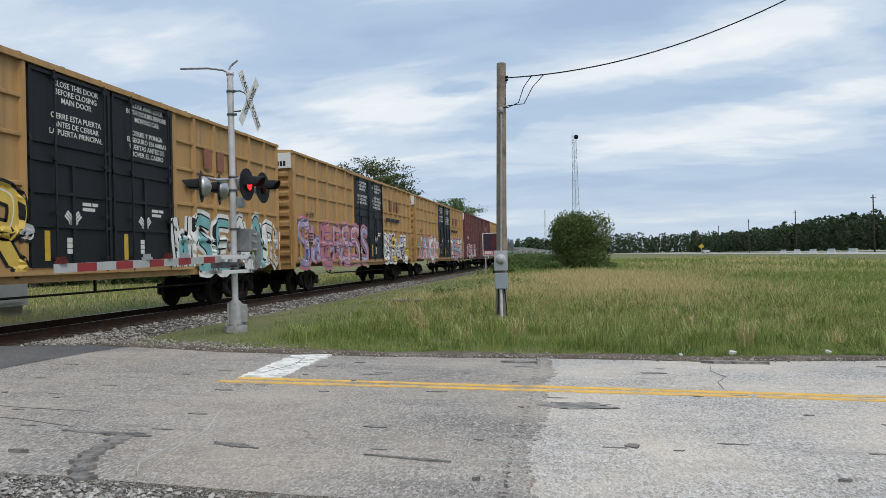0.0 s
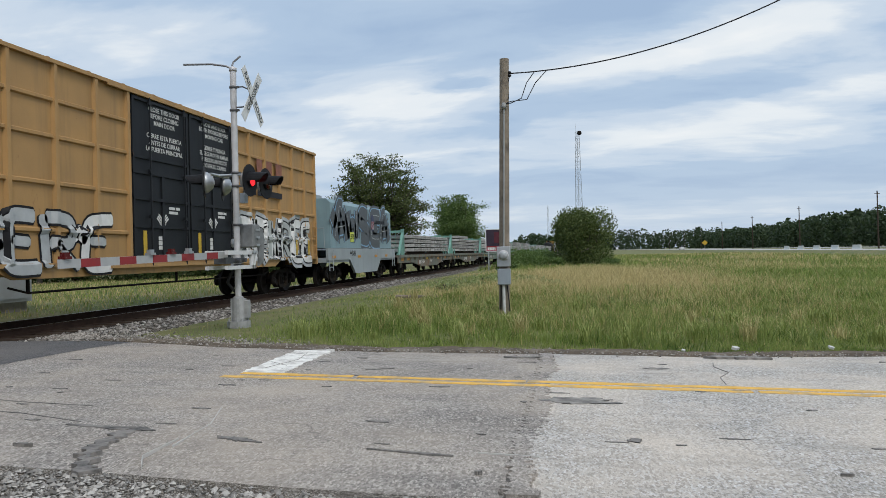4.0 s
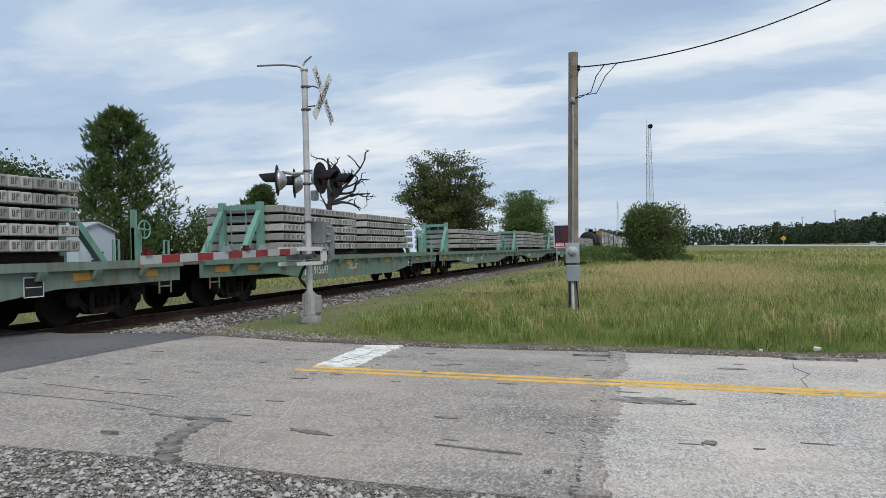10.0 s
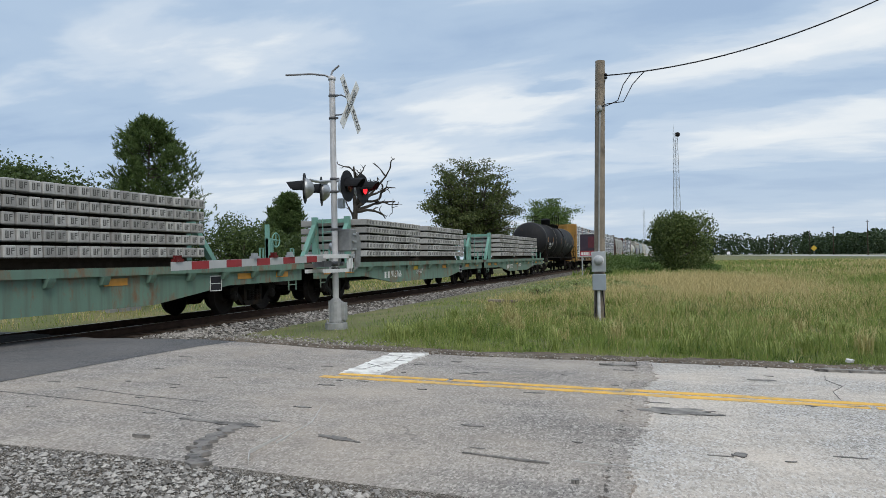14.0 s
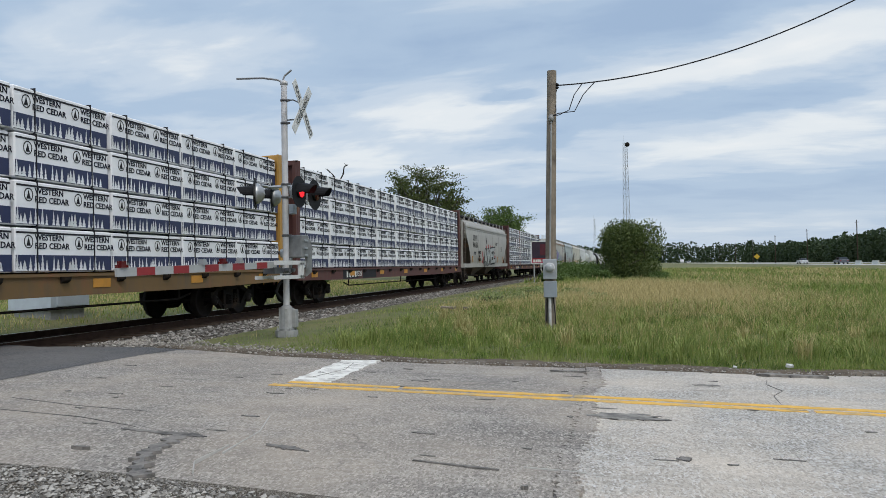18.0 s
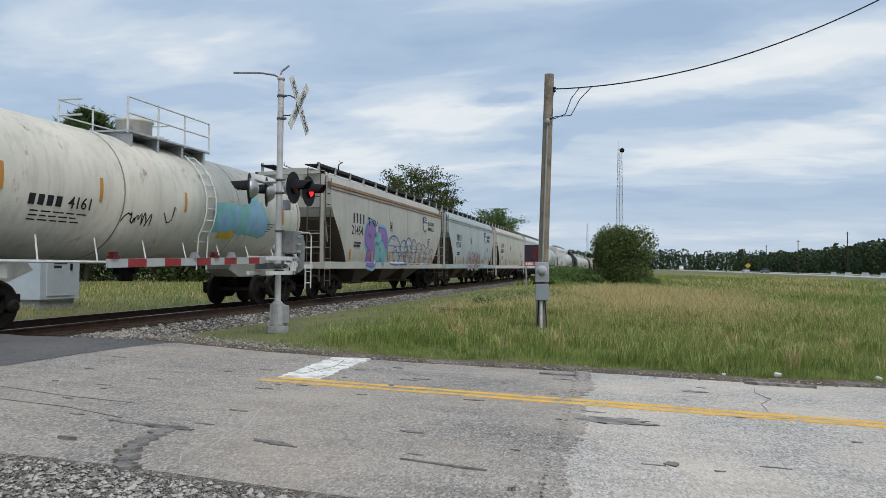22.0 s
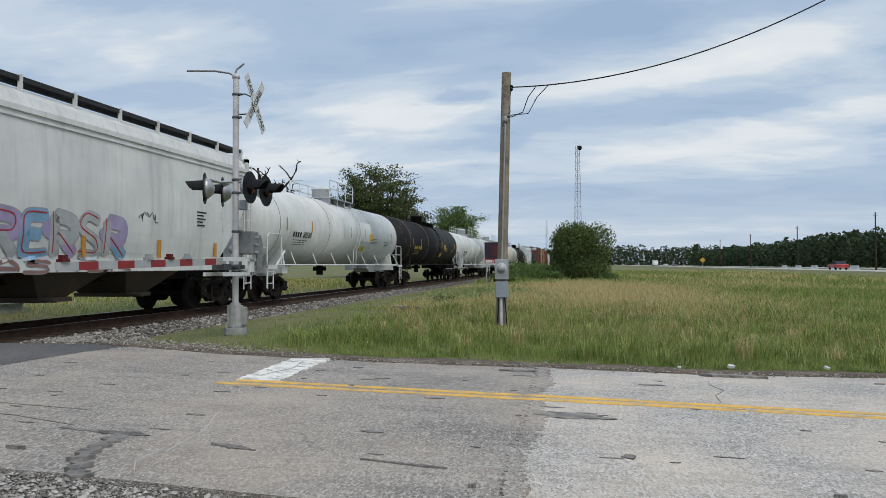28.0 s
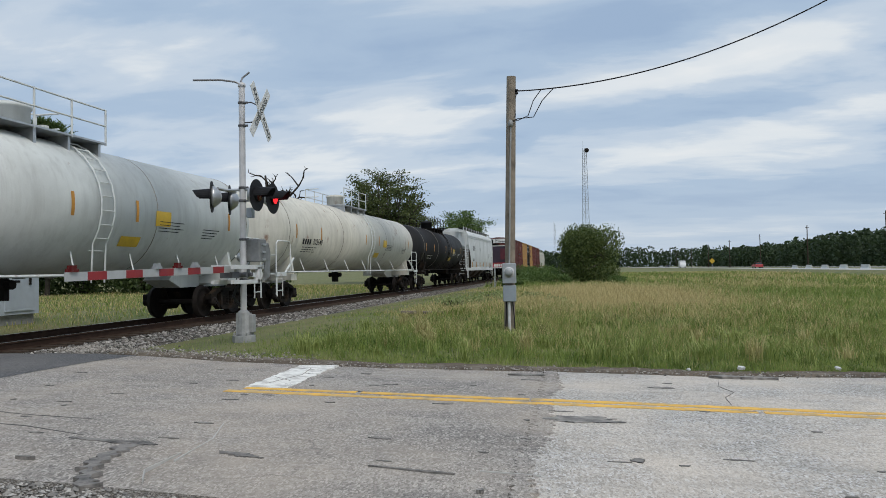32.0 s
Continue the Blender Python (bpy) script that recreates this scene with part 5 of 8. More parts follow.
            for q in (-1, 1):
                for k in range(3):
                    add_box(bm, 1.506, 1.510, -0.20, 0.20, -0.022 + k * 0.062, 0.022 + k * 0.062, Matrix.Translation((0, y0 + w * 0.5 + q * 0.10, 2.05)) @ Matrix.Rotation(radians(40 * q), 4, "X"))
            part("marking", bm, CHALK, d)
            part("reflector", bmesh_box(1.506, 1.512, y0 + w * 0.16, y0 + w * 0.22, 1.25, 1.85), MARK_YELLOW, d)
        for z in (1.02, top - 0.02):
            part("door_track", bmesh_box(1.5, 1.58, dc - door_w - 0.9, dc + door_w + 0.9, z - 0.05, z + 0.03), paint, car) if s < 0 else None
    # lettering zone: words in bars, number in digits
    bars(car, plain("brown_print", (0.24, 0.085, 0.05), 0.6) if "brown_print" not in bpy.data.materials else bpy.data.materials["brown_print"], 1.548, door_w + 1.9, 4.35, [[0.42, 0.42, 0.5]], 0.55, 0.6)
    bars(car, INK, 1.548, door_w + 0.9, 3.35, [[0.9, 0.85, 1.0]], 0.20, 0.3)
    bars(car, INK, 1.548, -e + 1.2, 2.2, [[0.2, 0.3], [0.25, 0.2], [0.3, 0.2], [0.2, 0.3]], 0.06, 0.12)
    if number:
        lettering(number, 0.30, INK if black_doors else CHALK, car, 1.55, -e + 1.0, 2.9, label="painted car number")
    for y in (-e + 0.45, e - 2.2, e - 1.0):
        part("reflector", bmesh_box(1.546, 1.552, y, y + 0.12, 1.2, 1.75), MARK_YELLOW, car)
    part("brake_rod", _rod(1.25, -e + 4, e - 4, 0.55), STEEL_DARK, car)
    rails = (1.78, 2.72, 3.66, 4.4)
    posts = sorted(max(-e + 0.08, min(e - 0.08, y)) for y in ys)

    def side(y, z):
        """How far the pressed side stands out here."""
        if abs(y - dc) < door_w + 0.02:
            return 1.55
        if z < 1.12:
            return 1.525
        if any(abs(y - p) < 0.085 for p in posts):
            return 1.552
        return 1.52 if any(abs(z - r) < 0.06 for r in rails) and y > -e and y < e else 1.466
    for tag in sprayed:
        wild_letters(car, side, *tag)
    return car


def _rod(x, y0, y1, z, r=0.025):
    bm = bmesh.new()
    add_tube(bm, [(x, y0, z + 0.12), (x, y0 + 0.5, z), (x, y1 - 0.5, z), (x, y1, z + 0.12)], r, 6)
    for y in (y0 + 0.5, (y0 + y1) / 2, y1 - 0.5):
        add_box(bm, x - 0.02, x + 0.02, y - 0.03, y + 0.03, z, z + 0.32)
    return bm


def coil_car(a, b):
    car, half = rolling("coil_car", a, b, "low grey coil car with a hooded cover and dark sprayed lettering", "coil car")
    e = half - 0.6
    running_gear(car, half, half - 2.3)
    bm = bmesh.new()
    for s in (-1, 1):
        add_prism(bm, [(-e, 1.45), (e, 1.45), (e, 0.95), (e - 2.9, 0.95), (e - 3.7, 0.30), (-e + 3.7, 0.30), (-e + 2.9, 0.95), (-e, 0.95)], s * 1.40, s * 1.50, "x")
    add_box(bm, -1.42, 1.42, -e, e, 0.85, 1.05)
    part("side_girder", bm, COIL_GREY, car)
    h = e - 0.55
    bm = bmesh.new()
    add_prism(bm, [(-1.42, 1.47), (1.42, 1.47), (1.42, 3.40), (1.25, 3.58), (-1.25, 3.58), (-1.42, 3.40)], -h, h)
    hood = part("hood", bm, COIL_HOOD, car)
    wild_letters(hood, lambda y, z: 1.422, -h + 0.5, h - 0.4, 1.85, 3.15, 5, 94, [SPRAY["charcoal"]], SPRAY["sky"], SPRAY["grey"], 0.72, SPRAY["charcoal"], 0.12)
    for y in (-h + 1.0, h - 1.3, 0.5):
        bm = bmesh.new()
        add_box(bm, -0.6, 0.6, y - 0.3, y + 0.3, 3.58, 3.80)
        part("lifting_bracket", bm, COIL_GREY, hood)
    bm = bmesh.new()
    for y in (-1.6, -1.2):
        add_tube(bm, [(0.4, y, 3.55), (0.4, y, 3.85), (0.4, y + 0.12, 3.97), (0.4, y + 0.28, 3.97), (0.4, y + 0.36, 3.85), (0.4, y + 0.36, 3.55)], 0.05, 8)
    part("lifting_loop", bm, COIL_GREY, hood)
    # company shield as plain shapes
    bm = bmesh.new()
    add_prism(bm, [(1.1, 2.45), (1.35, 2.30), (1.6, 2.45), (1.6, 3.0), (1.52, 3.12), (1.35, 3.18), (1.18, 3.12), (1.1, 3.0)], 1.440, 1.446, "x")
    sh = part("shield", bm, NAVY, hood, "blue and red shield emblem")
    for k in range(5):
        part("stripe", bmesh_box(1.446, 1.450, 1.13 + k * 0.095, 1.18 + k * 0.095, 2.42, 2.82), RED_SHEET if k % 2 == 0 else CHALK, sh)
    bars(hood, INK, 1.442, 1.95, 2.9, [[0.8, 0.75]], 0.16, 0.3)
    part("repair_card", bmesh_box(1.426, 1.446, -2.3, -1.75, 1.75, 2.2), plain("card_yellow", (0.55, 0.62, 0.10), 0.6), hood)
    lettering("HOME SHOP\nFOR REPAIR\nDO NOT LOAD", 0.085, INK, hood, 1.449, -2.025, 1.985, align="CENTER", label="black words on the repair card")
    lettering("44583", 0.34, INK, car, 1.506, -2.6, 1.22, label="black painted car number")
    for y in (-e + 0.5, -1.4, 1.4, 3.4):
        part("reflector", bmesh_box(1.504, 1.510, y, y + 0.45, 1.02, 1.14), MARK_ORANGE, car)
    for s in (-1, 1):
        ladder(car, 1.5, s * (e - 0.6), s * (e - 0.15), 0.5, 1.4, 3, COIL_GREY)
        bm = bmesh.new()
        add_tube(bm, [(-1.3, s * (e - 0.1), 1.45), (-1.3, s * (e - 0.1), 2.3), (1.3, s * (e - 0.1), 2.3), (1.3, s * (e - 0.1), 1.45)], 0.02, 6)
        part("end_handrail", bm, COIL_GREY, car)
    return car


def tie_flat(a, b, paint, label, number, layers, load):
    car, half = rolling("flatcar", a, b, label, "flatcar")
    e = half - 0.45
    running_gear(car, half, half - 2.4)
    deck = 1.07
    for s in (1, -1):
        bm = bmesh.new()
        add_prism(bm, [(-e, deck - 0.12), (e, deck - 0.12), (e, 0.62), (e - 3.6, 0.60), (e - 6.2, 0.30), (-e + 6.2, 0.30), (-e + 3.6, 0.60), (-e, 0.62)], s * 1.34, s * 1.44, "x")
        part("side_sill", bm, paint, car)
    part("deck", bmesh_box(-1.46, 1.46, -e, e, deck - 0.12, deck), DECK_WOOD, car, "weathered plank deck")
    bm = bmesh.new()
    add_box(bm, 1.46, 1.54, -e, e, deck - 0.14, deck + 0.02)
    add_box(bm, -1.54, -1.46, -e, e, deck - 0.14, deck + 0.02)
    part("deck_edge", bm, paint, car)
    pk = bmesh.new()
    add_prism(pk, [(1.44, deck - 0.14), (1.60, deck - 0.14), (1.58, deck - 0.20), (1.53, deck - 0.30), (1.44, deck - 0.31)], -0.08, 0.08)
    pm = mesh_of("stake_pocket", pk, paint)
    n = int(2 * e / 1.25)
    for i in range(1, n):
        shared("stake_pocket", pm, car, pose(0, -e + 2 * e * i / n, 0))
    part("centre_sill", bmesh_box(-0.35, 0.35, -e, e, 0.45, 0.95), STEEL_DARK, car)
    # concrete ties in two stacks
    start = load - (a + b) / 2
    if "tie" not in MESH:
        bm = bmesh.new()
        add_prism(bm, [(-0.128, 0), (0.128, 0), (0.115, 0.212), (-0.115, 0.212)], -1.30, 1.30, "x")
        bmesh.ops.bevel(bm, geom=list(bm.edges), offset=0.016, segments=1, affect="EDGES", profile=0.7)
        for y0, y1, z0, z1 in ((-0.075, -0.055, 0.06, 0.17), (-0.035, -0.015, 0.06, 0.17), (-0.075, -0.015, 0.05, 0.07), (0.015, 0.03, 0.06, 0.17), (0.03, 0.075, 0.12, 0.135), (0.03, 0.075, 0.155, 0.17)):
            add_box(bm, 1.300, 1.3035, y0, y1, z0, z1)
        me = mesh_of("concrete_tie", bm, CONCRETE)
        me.materials.append(plain("cast_mark", (0.09, 0.088, 0.083), 0.9))
        for f in me.polygons:
            f.material_index = 1 if f.center.x > 1.3005 else 0
        MESH["tie"] = me
        bm = bmesh.new()
        add_box(bm, -0.05, 0.05, 0.0, 6.3, 0, 0.07)
        MESH["dunnage"] = mesh_of("dunnage", bm, DUNNAGE)
    per = 21
    rng = random.Random(number)
    z = deck + 0.15
    for x in (-0.8, 0.8):
        part("bolster_timber", bmesh_box(x - 0.07, x + 0.07, start - 0.1, start + per * 0.536 + 0.95, deck, z), DUNNAGE, car)
    for lay in range(5):
        for st in range(2):
            if lay >= layers[st]:
                continue
            y0 = start + st * (per * 0.268 + 0.92)
            for x in (-0.8, 0.8):
                shared("dunnage", MESH["dunnage"], car, Matrix.Translation((x, y0, z)) @ Matrix.Diagonal((1, per * 0.268 / 6.4, 1, 1)))
            for k in range(per):
                jut = rng.uniform(-0.022, 0.022)
                ob = shared("concrete_tie", MESH["tie"], car, pose(0.0 + jut, y0 + 0.134 + k * 0.268, z + 0.07))
        z += 0.28
    # braced end frames
    tops = deck + 1.6
    rear = start + per * 0.536 + 1.08
    for side, yp, foot in ((1, start - 0.15, start - 1.25), (1, rear, rear + 1.15)):
        low = 1.0 if side and yp > 0 else 1.0
        fr = bmesh.new()
        hgt = tops if yp < 0 else tops - 0.12
        add_box(fr, -0.72, 0.72, yp - 0.05, yp + 0.05, hgt - 0.16, hgt - 0.02)
        frame_ob = part("end_frame", fr, FRAME_TEAL, car, "teal braced steel frame holding the load")
        for x in (-0.64, 0.64):
            bm = bmesh.new()
            add_box(bm, x - 0.09, x + 0.09, yp - 0.09, yp + 0.09, deck, hgt + 0.06)
            part("post", bm, FRAME_TEAL, frame_ob)
            bm = bmesh.new()
            dy = foot - yp
            ang = math.atan2(dy, hgt - 0.2 - deck)
            ln = math.hypot(dy, hgt - 0.2 - deck)
            add_box(bm, -0.08, 0.08, -0.07, 0.07, 0, ln, Matrix.Translation((x, foot, deck)) @ Matrix.Rotation(ang, 4, "X"))
            part("brace", bm, FRAME_TEAL, frame_ob)
        if yp < 0:
            end_ladder(frame_ob, yp - 0.1, -0.28, 0.22, deck, hgt, 5, FRAME_TEAL, "ladder")
    # brake stand at the far end
    bm = bmesh.new()
    by = half - 1.0
    add_box(bm, 0.64, 0.84, by - 0.05, by + 0.05, deck, deck + 0.75)
    add_box(bm, 0.62, 0.72, by - 0.05, by + 0.05, deck, deck + 1.15)
    stand = part("brake_stand", bm, FRAME_TEAL, car)
    bm = bmesh.new()
    for k in range(16):
        p, q = k * math.tau / 16, (k + 1) * math.tau / 16
        add_tube(bm, [(0.95, by + 0.2 * math.cos(p), deck + 0.7 + 0.2 * math.sin(p)), (0.95, by + 0.2 * math.cos(q), deck + 0.7 + 0.2 * math.sin(q))], 0.018, 5, caps=False)
    for k in range(4):
        p = k * math.tau / 4
        add_tube(bm, [(0.95, by, deck + 0.7), (0.95, by + 0.2 * math.cos(p), deck + 0.7 + 0.2 * math.sin(p))], 0.014, 5)
    add_tube(bm, [(0.8, by, deck + 0.7), (0.97, by, deck + 0.7)], 0.03, 6)
    part("brake_wheel", bm, FRAME_TEAL, stand)
    for y in (-half + 0.8, -half + 1.6, half - 2.4, half - 0.8):
        bm = bmesh.new()
        add_tube(bm, [(1.3, y, deck), (1.3, y, deck + 0.45), (1.3, y + 0.16, deck + 0.45), (1.3, y + 0.16, deck)], 0.025, 6)
        part("stake", bm, FRAME_TEAL, car)
    lettering(number, 0.36, CHALK, car, 1.446, -half + 6.4, 0.60, label="white painted car number")
    bars(car, CHALK, 1.446, -half + 5.75, 0.72, [[0.17, 0.17]], 0.24, 0.4)
    lettering("LD LMT 182300\nLT WT 86700", 0.115, CHALK, car, 1.446, -half + 9.2, 0.66, label="white stencilled load limits")
    for y, mt in ((-e + 0.5, MARK_ORANGE), (-e + 2.0, MARK_ORANGE), (-1.2, MARK_YELLOW), (2.6, MARK_ORANGE), (e - 3.2, MARK_ORANGE), (e - 1.4, MARK_ORANGE)):
        part("reflector", bmesh_box(1.446, 1.452, y, y + 0.62, 0.74, 0.88), mt, car)
    bm = bmesh.new()
    add_box(bm, 1.446, 1.450, e - 4.3, e - 3.9, 0.50, 0.84)
    lab = part("data_plate", bm, INK, car, "black stencil plate with a white border")
    bm = bmesh.new()
    for y0, y1, z0, z1 in ((e - 4.32, e - 3.88, 0.83, 0.85), (e - 4.32, e - 3.88, 0.49, 0.51), (e - 4.32, e - 4.30, 0.5, 0.84), (e - 3.90, e - 3.88, 0.5, 0.84), (e - 4.28, e - 3.92, 0.66, 0.675)):
        add_box(bm, 1.449, 1.453, y0, y1, z0, z1)
    part("border", bm, CHALK, lab)
    for s in (-1, 1):
        ladder(car, 1.42, s * (e - 0.7), s * (e - 0.3), 0.35, 0.95, 2, paint, "step")
    return car


def tank_car(a, b, paint, label, number="", radius=1.46, zc=2.62, rail=None, ink=None, plates=True, jacket=False, tags=()):
    car, half = rolling("tank_car", a, b, label, "tank car")
    rail = rail or STEEL_DARK
    ink = ink or INK
    running_gear(car, half, half - 2.1)
    e = half - 0.85
    bm = bmesh.new()
    prof = [(0.02, -e), (radius * 0.45, -e + 0.05), (radius * 0.75, -e + 0.2), (radius * 0.93, -e + 0.45), (radius, -e + 0.8), (radius, -e * 0.34), (radius + 0.006, -e * 0.34), (radius + 0.006, e * 0.34), (radius, e * 0.34), (radius, e - 0.8), (radius * 0.93, e - 0.45), (radius * 0.75, e - 0.2), (radius * 0.45, e - 0.05), (0.02, e)]
    add_lathe(bm, prof, (0, 0, zc), "y", 48)
    shell = part("tank_shell", bm, paint, car)
    for y in (-e + 0.85, -e * 0.34, e * 0.34, e - 0.85):
        bm = bmesh.new()
        add_lathe(bm, [(radius + 0.001, y - 0.02), (radius + 0.008, y - 0.015), (radius + 0.008, y + 0.015), (radius + 0.001, y + 0.02)], (0, 0, zc), "y", 48)
        part("weld_seam", bm, SEAM, shell)
    for s in (-1, 1):
        bm = bmesh.new()
        add_prism(bm, [(s * (half - 0.55), 0.72), (s * (half - 0.55), 1.02), (s * (half - 4.0), 1.12), (s * (half - 4.2), 0.95), (s * (half - 3.6), 0.72)][::s], -0.4, 0.4, "x")
        add_box(bm, -1.35, 1.35, min(s * (half - 2.6), s * (half - 2.1)), max(s * (half - 2.6), s * (half - 2.1)), 0.82, 1.05)
        add_prism(bm, [(-1.35, 1.0), (1.35, 1.0), (1.2, zc - 0.75), (0.6, zc - 1.3), (-0.6, zc - 1.3), (-1.2, zc - 0.75)], s * (half - 2.42), s * (half - 2.28))
        part("stub_sill", bm, paint if rail is not STEEL_DARK else STEEL_DARK, car)
        bm = bmesh.new()
        y0, y1 = sorted((s * (half - 0.55), s * (half - 1.35)))
        add_box(bm, -1.48, 1.48, y0, y1, 1.04, 1.09)
        add_box(bm, -1.5, -1.44, y0, y1, 0.98, 1.12)
        add_box(bm, 1.44, 1.5, y0, y1, 0.98, 1.12)
        part("end_platform", bm, rail, car)
        bm = bmesh.new()
        add_tube(bm, [(1.45, s * (half - 0.6), 0.35), (1.45, s * (half - 0.6), 2.1), (1.45, s * (half - 0.75), 2.2), (1.45, s * (half - 1.7), 2.2), (1.45, s * (half - 1.8), 2.1), (1.45, s * (half - 1.8), 1.1)], 0.024, 7)
        add_tube(bm, [(-1.45, s * (half - 0.6), 0.35), (-1.45, s * (half - 0.6), 2.1), (-1.45, s * (half - 1.7), 2.2), (-1.45, s * (half - 1.8), 1.1)], 0.024, 6)
        add_tube(bm, [(-1.45, s * (half - 0.6), 1.7), (1.45, s * (half - 0.6), 1.7)], 0.02, 6)
        part("end_handrail", bm, rail, car)
        ladder(car, 1.46, s * (half - 0.62), s * (half - 1.08), 0.3, 1.08, 2, rail, "step")
        bm = bmesh.new()
        add_tube(bm, [(1.46, s * (half - 1.3), 1.08), (1.40, s * (half - 2.2), 1.62)], 0.04, 6)
        part("brace", bm, rail, car)
    # long side rails
    for s in (-1, 1):
        bm = bmesh.new()
        add_tube(bm, [(s * 1.42, -half + 1.4, 1.12), (s * 1.42, half - 1.4, 1.12)], 0.03, 6)
        for k in range(7):
            y = -half + 3.2 + (L := 2 * half - 6.4) * k / 6
            add_tube(bm, [(s * 1.42, y, 1.12), (s * 1.12, y + 0.25, 1.62)], 0.018, 5)
        part("side_rail", bm, rail, car)
    # top fittings
    top = zc + radius
    plat = bmesh.new()
    add_box(plat, -0.95, 0.95, -1.7, 1.7, top + 0.02, top + 0.06)
    for y in (-1.5, -0.5, 0.5, 1.5):
        add_box(plat, -0.9, 0.9, y - 0.04, y + 0.04, top - 0.3, top + 0.03)
    p = part("top_platform", plat, rail if rail is not WHITE_RAIL else GALV, car)
    bm = bmesh.new()
    for x in (-0.93, 0.93):
        for z in (top + 0.45, top + 0.82):
            add_tube(bm, [(x, -1.68, z), (x, 1.68, z)], 0.022, 6)
        for y in (-1.68, -0.55, 0.55, 1.68):
            add_tube(bm, [(x, y, top), (x, y, top + 0.84)], 0.024, 6)
    for y in (-1.68, 1.68):
        for z in (top + 0.45, top + 0.82):
            add_tube(bm, [(-0.93, y, z), (-0.3, y, z)], 0.022, 6)
    part("safety_rail", bm, rail, p)
    bm = bmesh.new()
    add_lathe(bm, [(0.42, top - 0.1), (0.42, top + 0.5), (0.46, top + 0.52), (0.46, top + 0.58), (0.2, top + 0.66)], (0, -0.2, 0), "z", 20)
    add_tube(bm, [(0, 0.8, top), (0, 0.8, top + 0.35)], 0.12, 10)
    part("manway", bm, paint, car)
    # side ladder that follows the curve
    bm = bmesh.new()
    for y in (-0.22, 0.22):
        pts = []
        for k in range(9):
            a = radians(-32 + 100 * k / 8)
            pts.append(((radius + 0.07) * math.cos(a), y + 0.9, zc + (radius + 0.07) * math.sin(a)))
        add_tube(bm, [(radius * 0.86, y + 0.9, 0.95)] + pts, 0.02, 5)
    for k in range(10):
        a = radians(-38 + 104 * k / 9)
        x, z = (radius + 0.07) * math.cos(a), zc + (radius + 0.07) * math.sin(a)
        add_tube(bm, [(x, 0.68, z), (x, 1.12, z)], 0.016, 5)
    part("side_ladder", bm, rail, car)
    bm = bmesh.new()
    add_tube(bm, [(0, -0.4, zc - radius), (0, -0.4, zc - radius - 0.5)], 0.16, 10)
    add_tube(bm, [(0.3, -0.4, 0.95), (-0.3, -0.4, 0.95)], 0.1, 8)
    part("bottom_outlet", bm, STEEL_DARK, car)

    # writing sits on slabs that follow the shell
    def patch(y0, y1, a0, a1, mat, name="marking", lb=""):
        bmp = bmesh.new()
        r = radius + 0.012
        n = 6
        ring = [[bmp.verts.new((r * math.cos(radians(a0 + (a1 - a0) * i / n)), y, zc + r * math.sin(radians(a0 + (a1 - a0) * i / n)))) for i in range(n + 1)] for y in (y0, y1)]
        for i in range(n):
            bmp.faces.new((ring[0][i], ring[1][i], ring[1][i + 1], ring[0][i + 1]))
        return part(name, bmp, mat, shell, lb)
    for y in (-e + 1.4, -e + 3.9, -0.2, 2.0, e - 2.0):
        patch(y, y + 0.10, -10, 9, MARK_ORANGE, "reflector")
    for kind, args in tags:
        kind(shell, lambda y, z: math.sqrt(max(0.05, radius ** 2 - (z - zc) ** 2)) + 0.008, *args)
    if plates:
        patch(2.8, 3.45, -12, 2, MARK_YELLOW, "placard", "yellow notice placard")
        patch(1.6, 2.35, -34, -24, MARK_YELLOW, "placard", "yellow notice placard")
    if jacket:
        bmj = bmesh.new()
        patch(-1.2, e * 0.34, -14, 22, paint, "jacket_panel")
    for r, (w, a) in enumerate(((1.5, -23), (1.2, -26.5), (1.35, -30))):
        at = -e + 2.2
        for k in range(5):
            ww = w / 6 * (0.8 + 0.4 * ((k * 7 + r * 3) % 5) / 5)
            patch(at, at + ww, a, a + 1.1, ink)
            at += ww + 0.06
    for k in range(4):
        patch(e - 3.4, e - 2.5 - 0.1 * k, -12 - 3 * k, -11.2 - 3 * k, ink)
        patch(0.1 + e * 0.34, 1.2 + e * 0.34 - 0.2 * (k % 2), -8 - 3 * k, -7.3 - 3 * k, ink)
    if number:
        ang = radians(-14)
        r = radius + 0.035
        spin = Matrix.Rotation(-ang, 4, "Y") @ Matrix(((0, 0, 1, 0), (1, 0, 0, 0), (0, 1, 0, 0), (0, 0, 0, 1)))
        lettering(number, 0.34, ink, shell, r * math.cos(ang), -e + 3.05, zc + r * math.sin(ang), label="painted car number", spin=spin)
        for k in range(4):
            patch(-e + 2.1 + k * 0.22, -e + 2.25 + k * 0.22, -18, -10, ink)
    return car


